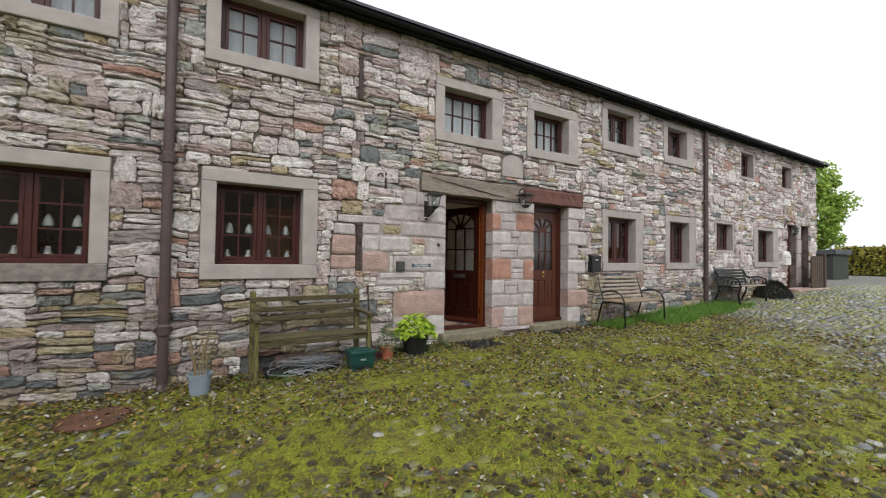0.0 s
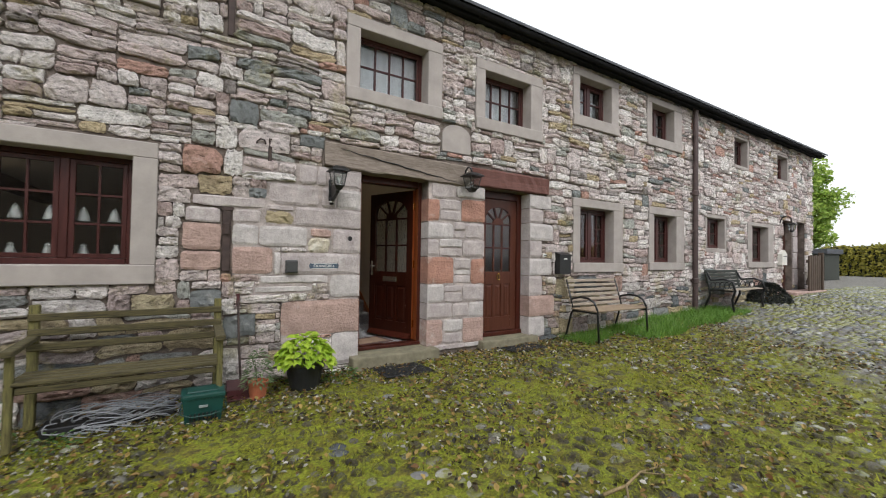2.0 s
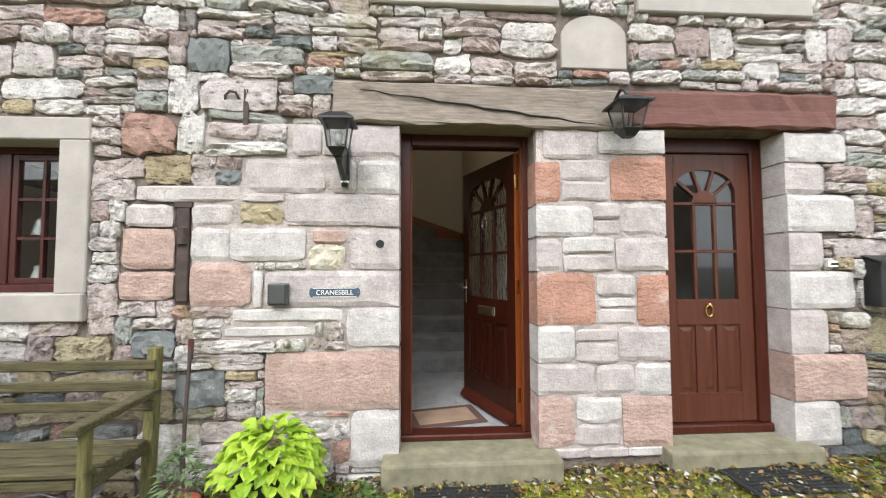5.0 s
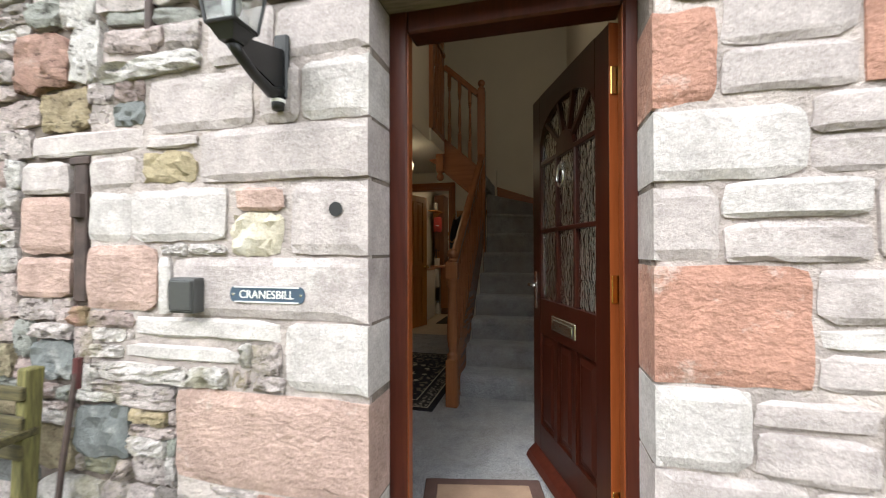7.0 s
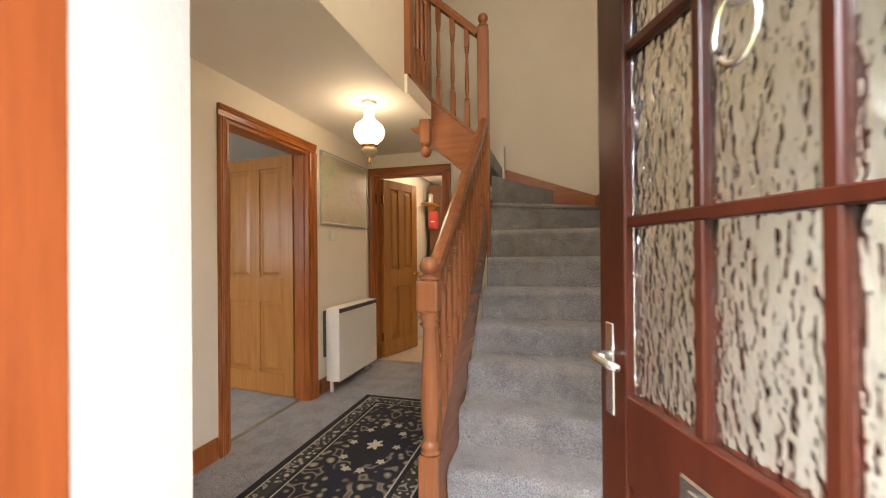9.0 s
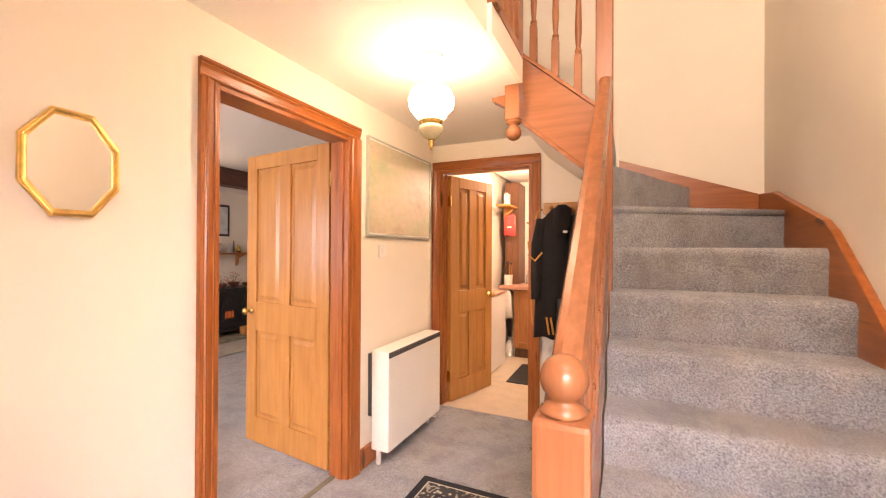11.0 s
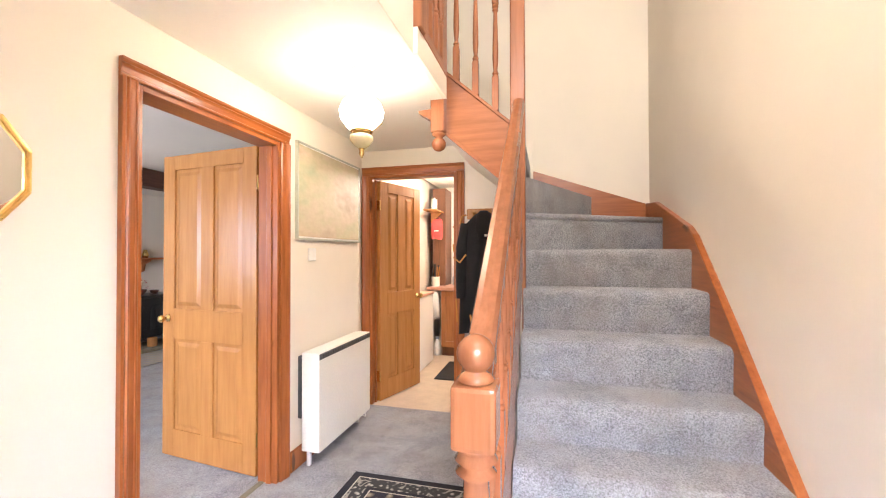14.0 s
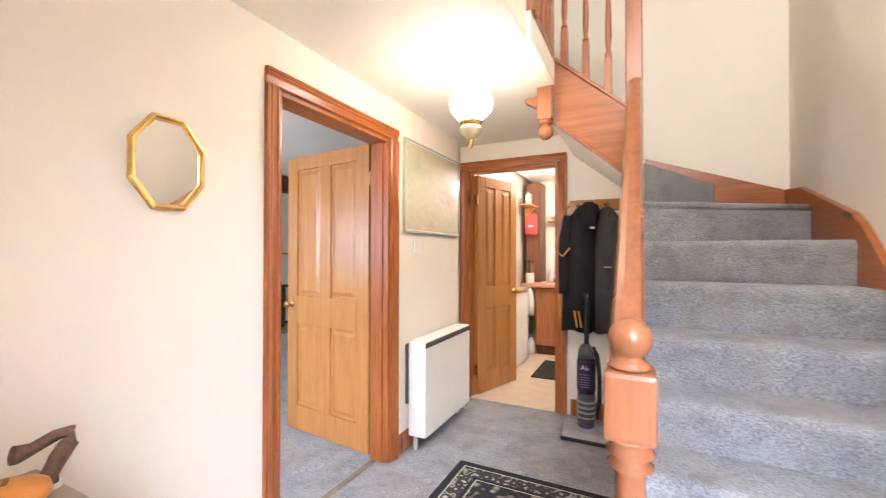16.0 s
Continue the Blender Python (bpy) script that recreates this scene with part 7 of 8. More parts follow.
zt = FL + 0.055 + 0.70
for y, r in ((9.86, 0.07), (10.06, 0.085), (10.28, 0.06)):
    bw = thing("flower_bowl", (-2.75, y, zt), "brown glazed bowl with dried red flowers on the stove", "bowl")
    part("bowl", lathe([(0.0, 0), (r * 0.5, 0), (r, r * 0.7), (r * 1.02, r * 0.9), (r * 0.9, r * 0.9), (r * 0.5, r * 0.3), (0.0, r * 0.3)], 20), M_BOWL, bw, smooth=True)
    if y < 10.2:
        f = foliage("flowers", 40, dome_spot(0, 0, r * 0.8, 0.09, 0.16, 0.2), 0.035, M_REDFLOWER, random.Random(int(y * 10)))
        f.parent = bw
        for k in range(5):
            part("stem", tube([(0, 0, r * 0.3), (0.05 * math.cos(k * 1.3), 0.05 * math.sin(k * 1.3), r * 0.8 + 0.12)], 0.003, 5), M_STICK, bw)

# ---- kitchen seen through the doorway ----
M_KITWOOD = wood("brown_kitchen_timber", (0.29, 0.105, 0.03), (0.45, 0.185, 0.058), 0.4, "z", 5, 0.05, False)
M_TALLWOOD = wood("dark_brown_panel", (0.10, 0.04, 0.018), (0.18, 0.075, 0.032), 0.45, "z", 5, 0.05, False)
M_WORKTOP = plain("terracotta_worktop", (0.50, 0.26, 0.17), 0.4, 0.08, 14, 90, 0.04)
def base_unit(x0, x1, doors=True, label="brown timber kitchen base unit with a panelled door"):
    u = thing("base_unit", ((x0 + x1) / 2, 10.95, FL), label, "cabinet", "kitchen base units")
    w = (x1 - x0) / 2
    part("carcass", box(-w, w, -0.28, 0.30, 0.12, 0.855), M_KITWOOD, u)
    part("plinth", box(-w, w, -0.24, 0.30, 0.0, 0.12), M_TALLWOOD, u)
    if doors:
        dr = bmesh.new()
        box(-w + 0.004, -w + 0.065, -0.30, -0.281, 0.13, 0.845, 0.003, dr)
        box(w - 0.065, w - 0.004, -0.30, -0.281, 0.13, 0.845, 0.003, dr)
        box(-w + 0.065, w - 0.065, -0.30, -0.281, 0.13, 0.20, 0.003, dr)
        box(-w + 0.065, w - 0.065, -0.30, -0.281, 0.775, 0.845, 0.003, dr)
        dd = part("door", dr, M_KITWOOD, u)
        part("panel", box(-w + 0.066, w - 0.066, -0.294, -0.283, 0.201, 0.774, 0.002), M_KITWOOD, dd)
        part("handle", lathe([(0.0, 0), (0.008, 0), (0.014, 0.015), (0.0, 0.022)], 12), M_BRASS, dd, "small brass knob", True, (w - 0.035, -0.30, 0.70), (90, 0, 0))
    return u


base_unit(1.53, 1.92)
base_unit(1.925, 2.42)
base_unit(2.425, 3.0)
solid("worktop", box(LEFTX + 0.002, 3.3, 10.60, 11.258, FL + 0.857, FL + 0.90, 0.010, segments=2), M_WORKTOP, "terracotta-coloured laminate kitchen worktop over the units", "worktop")
wm = thing("washing_machine", (1.38, 10.1, FL), "white washing machine at the side of the kitchen", "appliance")
part("case", box(-0.03, 0.12, -0.30, 0.30, 0.02, 0.84, 0.008), M_WHITE_PAINT, wm)
part("top", box(-0.03, 0.13, -0.31, 0.31, 0.84, 0.87, 0.005), M_WORKTOP, wm)
for y in (-0.25, 0.25):
    part("foot", lathe([(0.0, 0), (0.02, 0), (0.02, 0.022), (0.0, 0.022)], 10, (0.06, y, 0)), M_BLACK, wm)
tc = thing("hanging_towel", (1.46, 10.62, FL + 0.50), "white tea towel hanging under the worktop", "towel")
part("cloth", drape([(0.34, 0, 0, 0.02, 0.015), (0.30, 0, 0, 0.045, 0.02), (0.15, 0, 0, 0.055, 0.022), (0.0, 0, 0, 0.06, 0.024)], 0.18, 3, 24), M_WHITE_PAINT, tc, smooth=True)
bt = thing("white_bottle", (1.46, 10.72, FL), "white plastic detergent bottle on the floor", "bottle")
part("bottle", lathe([(0.0, 0), (0.045, 0), (0.047, 0.02), (0.047, 0.15), (0.02, 0.19), (0.02, 0.21), (0.0, 0.21)], 18), M_WHITE_PAINT, bt, smooth=True)
part("cap", lathe([(0.0, 0.21), (0.023, 0.21), (0.023, 0.24), (0.0, 0.24)], 14), M_BUCKET, bt)
tp = thing("tall_cabinet", (1.44, 11.10, FL + 0.90), "dark brown tall timber wall cabinet side", "cabinet")
part("body", box(-0.09, 0.09, -0.20, 0.155, 0.0, 1.33, 0.004), M_TALLWOOD, tp)
ks = thing("kitchen_shelf", (1.345, 10.72, 2.42), "pine bracket shelf with a steel canister", "shelf")
part("board", box(0.0, 0.17, -0.25, 0.16, -0.02, 0.0, 0.003), M_PINE, ks)
part("bracket", prism([(0.0, -0.02), (0.15, -0.02), (0.0, -0.16)], "y", 0.10, 0.12), M_PINE, ks)
solid("steel_canister", lathe([(0.0, 0), (0.04, 0), (0.04, 0.12), (0.042, 0.125), (0.042, 0.145), (0.01, 0.15), (0.012, 0.17), (0.0, 0.17)], 18), M_CHROME, "steel storage canister on the shelf", "canister", at=(1.43, 10.70, 2.42))
rb = thing("red_bag", (1.43, 10.83, 2.05), "red fabric peg bag hanging on the cabinet", "bag")
M_REDCLOTH = plain("red_cloth", (0.60, 0.08, 0.07), 0.9, 0.12, 12, 140, 0.4)
part("bag", drape([(0.27, 0, 0, 0.06, 0.012), (0.24, 0, 0, 0.075, 0.02), (0.10, 0, 0, 0.08, 0.032), (0.0, 0, 0, 0.075, 0.03)], 0.06, 6, 28), M_REDCLOTH, rb, smooth=True)
part("strap", tube([(-0.05, 0.0, 0.26), (0, 0.03, 0.31), (0.05, 0.0, 0.26)], 0.004, 6), M_REDCLOTH, rb)
part("writing_bar", box(-0.03, 0.03, -0.035, -0.030, 0.10, 0.115), M_WHITE_PAINT, rb)
up = thing("utensil_pot", (1.43, 10.76, FL + 0.90), "cream pot of kitchen utensils on the worktop", "pot")
part("pot", lathe([(0.0, 0), (0.052, 0), (0.055, 0.13), (0.048, 0.13), (0.045, 0.02), (0.0, 0.02)], 20), M_LEAD, up)
for k in range(7):
    a = k * 0.9
    part("utensil", tube([(0.02 * math.cos(a), 0.02 * math.sin(a), 0.02), (0.05 * math.cos(a), 0.04 * math.sin(a), 0.26 + 0.02 * (k % 3))], [0.005, 0.012 if k % 2 else 0.006], 7), M_BLACK if k % 3 else M_PINE, up)
gs = thing("spice_shelf", (1.70, 11.26, 2.24), "small pine shelf carrying a white teapot", "shelf")
part("board", box(-0.12, 0.26, -0.14, 0, -0.02, 0, 0.003), M_PINE, gs)
part("bracket", prism([(0.0, -0.02), (-0.12, -0.02), (-0.02, -0.06), (0.0, -0.16)], "x", 0.0, 0.018), M_PINE_OR, gs)
tpot = thing("teapot", (1.72, 11.18, 2.24), "white china teapot with green sprig on the shelf", "teapot")
part("body", lathe([(0.0, 0), (0.04, 0), (0.068, 0.04), (0.062, 0.08), (0.035, 0.10), (0.0, 0.10)], 20), M_PORCELAIN, tpot, smooth=True)
part("lid", lathe([(0.0, 0.10), (0.036, 0.10), (0.026, 0.115), (0.008, 0.12), (0.011, 0.132), (0.0, 0.137)], 16), M_PORCELAIN, tpot, smooth=True)
part("spout", tube([(-0.055, 0, 0.04), (-0.09, 0, 0.06), (-0.105, 0, 0.095)], [0.014, 0.010, 0.007], 10), M_PORCELAIN, tpot, smooth=True)
part("handle", tube([(0.058, 0, 0.075), (0.10, 0, 0.075), (0.10, 0, 0.04), (0.06, 0, 0.03)], 0.006, 8), M_PORCELAIN, tpot, smooth=True)
for x, h, r, mt, lab in ((1.62, 0.17, 0.032, M_PORCELAIN, "white soap bottle by the wall"), (1.70, 0.22, 0.03, M_GLASS, "clear glass bottle on the worktop"), (1.80, 0.15, 0.035, M_LEAD, "cream jar on the worktop")):
    solid("worktop_bottle", lathe([(0.0, 0), (r, 0), (r, h * 0.6), (r * 0.45, h * 0.8), (r * 0.45, h), (0.0, h)], 16), mt, lab, "bottle", smooth=True, at=(x, 11.08, FL + 0.90))
km = solid("kitchen_mat", box(1.70, 2.25, 9.70, 10.40, FL + 0.003, FL + 0.014, 0.004), M_RUBBER, "dark grey kitchen floor mat", "mat")
solid("wall_tiles", box(1.56, 3.3, 11.245, 11.258, FL + 0.905, FL + 1.40), M_WHITE_PAINT, "pale tiled splashback behind the worktop", "wall tiles", "structure")

# ---- stones of the front wall ----
def stone_unit(seed, n=5, m=4):
    """A split stone, one unit wide, high and deep: an uneven broken face towards -y on a crooked outline."""
    rng = random.Random(seed)
    off = rng.uniform(0, 50)
    tilt, slope = rng.uniform(-0.10, 0.10), rng.uniform(-0.08, 0.08)
    cut = [rng.uniform(0.0, 0.16) for _ in range(4)]
    verts, faces = [], []
    for j in range(m + 1):
        for i in range(n + 1):
            u, w = i / n - 0.5, j / m - 0.5
            edge = min(0.5 - abs(u), 0.5 - abs(w))
            c = cut[(2 if u > 0 else 0) + (1 if w > 0 else 0)]
            near = max(0, abs(u) + abs(w) - 0.62) * c * 3
            x = u * (1 - near) + 0.05 * noise.noise((off + w * 5, u * 3, 1)) + 0.03 * noise.noise((off + w * 17, u * 2, 4))
            z = w * (1 - near) + tilt * u + 0.09 * noise.noise((off + u * 6, w * 3, 7)) + 0.08 * noise.noise((off + u * 19, w * 2, 8)) + slope * w * u
            face = -0.95 + 0.55 * noise.noise((off + u * 3.4, w * 2.8, 3)) + 0.40 * noise.noise((off + u * 11, w * 8, 5))
            y = (-0.70 + 0.42 * noise.noise((off + u * 10, w * 10, 2))) if edge < 0.001 else face
            verts.append((x, y, z))
    w1 = n + 1
    faces = [(j * w1 + i, j * w1 + i + 1, (j + 1) * w1 + i + 1, (j + 1) * w1 + i) for j in range(m) for i in range(n)]
    rim = [i for i in range(n + 1)] + [j * w1 + n for j in range(1, m + 1)] + [m * w1 + i for i in range(n - 1, -1, -1)] + [j * w1 for j in range(m - 1, 0, -1)]
    base = len(verts)
    verts += [(verts[k][0], 1.0, verts[k][2]) for k in rim]
    faces += [(rim[k], base + k, base + (k + 1) % len(rim), rim[(k + 1) % len(rim)]) for k in range(len(rim))]
    return np.array(verts), faces


UNITS = [stone_unit(100 + k, 8 + k % 2, 4 + k % 2) for k in range(48)]
UNIT_MESH = {}


def unit_mesh(k, material):
    key = (k, material.name)
    if key not in UNIT_MESH:
        me = bpy.data.meshes.new("stone")
        me.from_pydata(UNITS[k][0].tolist(), [], UNITS[k][1])
        me.materials.append(material)
        UNIT_MESH[key] = me
    return UNIT_MESH[key]


def lay_stone(x0, x1, z0, z1, rng, material=None, proud=0.022, face=FACE):
    """One stone as a part of the front wall."""
    ob = new("stone", unit_mesh(rng.randrange(len(UNITS)), material or M_STONE_PIECE))
    ob.parent = wall_front
    ob.matrix_basis = Matrix.Translation(((x0 + x1) / 2, face, (z0 + z1) / 2)) @ Matrix.Diagonal(((x1 - x0) * rng.choice((-1, 1)), proud, z1 - z0, 1))
    return ob


# dressed stones of the pier between the doors and of the jambs: heights, then widths of each course with a colour letter
PIER = [
    (0.42, 0.49, "P3.70 P4.02 W4.28 4.57"), (0.49, 0.82, "K3.70 3.935"), (0.64, 0.81, "W3.935 4.24"), (0.49, 0.64, "P3.935 4.24"), (0.48, 0.81, "K4.24 4.57"),
    (0.82, 1.03, "P3.70 4.075"), (0.82, 1.015, "P4.075 4.335"), (0.81, 1.025, "W4.335 4.57"),
    (1.03, 1.27, "W3.70 3.94"), (1.16, 1.25, "P3.94 4.225"), (1.02, 1.16, "P3.94 4.225"), (1.03, 1.26, "P4.225 4.57"),
    (1.27, 1.615, "R3.70 4.085"), (1.45, 1.605, "P4.085 4.355"), (1.38, 1.45, "W4.085 4.355"), (1.27, 1.38, "P4.085 4.355"), (1.26, 1.60, "R4.355 4.57"),
    (1.62, 1.84, "P3.70 3.865"), (1.735, 1.85, "W3.865 4.215"), (1.615, 1.735, "P3.865 4.215"), (1.62, 1.845, "P4.215 4.57"),
    (1.845, 2.055, "W3.70 4.075"), (1.965, 2.08, "P4.075 4.265"), (1.855, 1.965, "P4.075 4.265"), (1.85, 2.08, "P4.265 4.57"),
    (2.06, 2.35, "R3.70 3.865"), (2.22, 2.37, "P3.865 4.195"), (2.085, 2.22, "P3.865 4.195"), (2.09, 2.39, "R4.195 4.57"),
    (2.36, 2.57, "P3.74 4.115"), (2.40, 2.57, "W4.115 4.57")]
JAMBS = [
    (0.40, 0.76, "W2.50 2.80"), (0.76, 1.13, "K1.97 2.80"), (1.15, 1.40, "W2.47 2.80"), (1.31, 1.40, "W1.77 2.45"), (1.22, 1.29, "W1.72 2.28"),
    (1.40, 1.635, "W1.89 P1.96 2.80"), (1.41, 1.685, "K1.51 1.885"), (1.635, 1.905, "P2.49 2.80"), (1.635, 1.80, "C2.23 2.46"), (1.80, 1.90, "K2.25 2.47"),
    (1.69, 1.905, "W1.51 W1.75 2.22"), (1.91, 2.055, "P1.51 1.77"), (1.91, 2.12, "P2.09 2.80"), (1.64, 1.90, "K1.10 1.42"), (1.45, 1.635, "K1.09 1.42"), (1.90, 2.05, "P1.12 1.41"),
    (2.06, 2.17, "P1.17 1.80"), (2.06, 2.115, "P1.81 2.08"), (1.93, 2.05, "O1.81 2.07"), (2.12, 2.35, "P1.83 2.33"), (2.12, 2.345, "P2.36 W2.53 2.80"), (2.36, 2.57, "P2.12 P2.31 P2.42 2.80"),
    (1.10, 1.27, "S1.18 1.43"), (2.17, 2.27, "S1.65 1.81"), (2.77, 2.89, "S2.12 2.38"), (0.80, 1.02, "S1.44 1.74"), (2.90, 3.12, "S1.46 1.72"),
    (0.45, 0.75, "W5.43 5.76"), (0.75, 1.06, "K5.43 5.95"), (1.06, 1.36, "P5.43 5.70"), (1.36, 1.62, "W5.43 5.90"), (1.62, 1.88, "P5.43 5.68"), (1.88, 2.14, "W5.43 5.92"), (2.14, 2.36, "P5.43 5.72"), (2.36, 2.57, "W5.43 5.88"),
    (0.55, 0.62, "P15.46 15.78"), (1.0, 1.45, "P15.46 15.78"), (1.46, 1.9, "P15.46 15.78"), (1.92, 2.35, "P15.46 15.78"), (2.36, 2.77, "P15.46 15.78")]
LETTER = {"P": M_PALE, "W": M_WHITE, "R": M_RED, "K": M_PINK, "C": M_CREAM, "S": M_BOULDER, "O": M_OCHRE}
taken = [w[1] for w in WINDOWS] + [(a - 0.0, b, c, e) for a, b, c, e in DOORWAYS] + [(2.36, 5.80, 2.57, 2.86)]
taken += [(1.42, 1.51, 1.42, 2.06), (1.42, 1.49, 3.72, 4.34)]
piece_rng = random.Random(7)
dressed = []
for z0, z1, words in PIER + JAMBS:
    ws = words.split()
    for a, b in zip(ws, ws[1:]):
        x0, x1 = float(a[1:]), float(b if b[0].isdigit() else b[1:])
        dressed.append((x0, x1, z0, z1, a[0]))
taken += [(d0, d1, e0, e1) for d0, d1, e0, e1, _ in dressed]
taken += [(3.68, 4.60, 0.3, 2.6)]


def dressed_block(x0, x1, z0, z1, material, rng):
    g = 0.006
    for e0, e1, _, _ in DOORWAYS:
        x1 = e0 + g + 0.004 if abs(x1 - e0) < 0.02 else x1
        x0 = e1 - g - 0.004 if abs(x0 - e1) < 0.02 else x0
    bm = box(x0 + g, x1 - g, FACE - 0.030 - rng.uniform(0, 0.012), FACE + 0.148, z0 + g, z1 - g)
    bmesh.ops.subdivide_edges(bm, edges=[e for e in bm.edges if all(v.co.y < FACE for v in e.verts)], cuts=6, use_grid_fill=True)
    off = rng.uniform(0, 90)
    for v in bm.verts:
        if v.co.y < FACE:
            du, dw = min(v.co.x - x0 - g, x1 - g - v.co.x), min(v.co.z - z0 - g, z1 - g - v.co.z)
            rim, corner = min(du, dw) < 0.004, max(du, dw) < 0.004
            cx, cz = (x0 + x1) / 2 - v.co.x, (z0 + z1) / 2 - v.co.z
            keep = any(abs(v.co.x - e) < 0.02 for d in DOORWAYS for e in d[:2])
            if keep:
                v.co.z += 0.004 * noise.noise((off + 7, v.co.y * 14, v.co.x))
                v.co.x += math.copysign(0.004, cx)
                continue
            if corner:
                v.co += Vector((math.copysign(0.012, cx), 0, math.copysign(0.012, cz))) * rng.uniform(0.3, 1.3)
            v.co += Vector((noise.noise((off, v.co.z * 14, 1)), 0, noise.noise((off + 7, v.co.x * 14, 2)))) * (0.009 if rim else 0.004)
            v.co.y += 0.010 + 0.010 * noise.noise((off + v.co.x * 9, v.co.z * 9, 5)) if rim else 0.006 * noise.noise((off + v.co.x * 5, v.co.z * 5, 3))
    ob = part("stone", bm, material, wall_front)
    return ob


for x0, x1, z0, z1, c in dressed:
    if c in "SCO":
        lay_stone(x0, x1, z0, z1, piece_rng, LETTER[c], 0.034)
    else:
        dressed_block(x0, x1, z0, z1, LETTER[c], piece_rng)

for x0, x1, z0, z1 in ((1.52, 2.798, 1.14, 2.57), (1.98, 2.798, 0.42, 1.14), (3.70, 4.566, 0.43, 2.57), (5.424, 5.66, 0.46, 2.57)):
    part("pointing", box(x0, x1, FACE - 0.019, FACE - 0.002, z0, z1), M_POINTING, wall_front, "pale pointing between the dressed stones")

# arched niche stone above the doors
arch = [(3.88, 2.98), (4.33, 2.98), (4.33, 3.20)] + [(4.105 + 0.225 * math.cos(a), 3.20 + 0.15 * math.sin(a)) for a in [math.pi * k / 12 for k in range(1, 12)]] + [(3.88, 3.20)]
part("stone", prism(arch, "y", FACE - 0.030, FACE + 0.02, bevel=0.006), M_SURROUND, wall_front)
taken.append((3.86, 4.35, 2.97, 3.36))


def free_of(x0, x1, z0, z1, depth=0):
    """The parts of a rectangle that no opening takes."""
    for a0, a1, b0, b1 in taken:
        if x0 < a1 - 0.002 and x1 > a0 + 0.002 and z0 < b1 - 0.002 and z1 > b0 + 0.002:
            out = []
            if depth > 4:
                return out
            if a0 > x0:
                out += free_of(x0, a0, z0, z1, depth + 1)
            if a1 < x1:
                out += free_of(a1, x1, z0, z1, depth + 1)
            m0, m1 = max(x0, a0), min(x1, a1)
            if b0 > z0:
                out += free_of(m0, m1, z0, b0, depth + 1)
            if b1 < z1:
                out += free_of(m0, m1, b1, z1, depth + 1)
            return out
    return [(x0, x1, z0, z1)]


def clear_of(x, z):
    """0 at an opening or a dressed stone, 1 well away from all of them."""
    d = 9.0
    for a0, a1, b0, b1 in taken:
        dx, dz = max(a0 - x, 0, x - a1), max(b0 - z, 0, z - b1)
        d = min(d, math.hypot(dx, dz))
    return min(1.0, d / 0.30)


def waver(x, z):
    """How far the bedding wanders up or down, and sideways."""
    k = clear_of(x, z)
    return k * 0.06 * noise.noise((x * 1.5, z * 1.5, 0.5)), k * (0.05 * noise.noise((x * 1.1, z * 1.7, 6.5)) + 0.03 * noise.noise((x * 3.7, z * 3.9, 9.1)))


def rubble(rng):
    """Random rubble brought to rough courses: blocks, each one stone or a stack of thin ones."""
    z = 0.02
    while z < EAVE - 0.03:
        h = min(rng.uniform(0.16, 0.30), EAVE - z)
        x = -3.4 + rng.uniform(0, 0.3)
        while x < 17.0:
            w = min(rng.uniform(0.18, 0.54), 17.0 - x)
            lift = 0.03 * noise.noise((x * 0.9, z * 2, 1))
            kind = rng.random()
            cut = 1 if kind < 0.14 else 2 if kind < 0.54 else 3 if kind < 0.86 else 4
            zs = sorted([0, 1] + [(k + rng.uniform(-0.22, 0.22)) / cut for k in range(1, cut)])
            for a, b in zip(zs, zs[1:]):
                parts_x = [0, 1] if rng.random() < 0.6 or w < 0.26 else [0, rng.uniform(0.3, 0.7), 1]
                for p, q in zip(parts_x, parts_x[1:]):
                    yield x + w * p, x + w * q, z + h * a + lift, z + h * b + lift
            x += w
        z += h


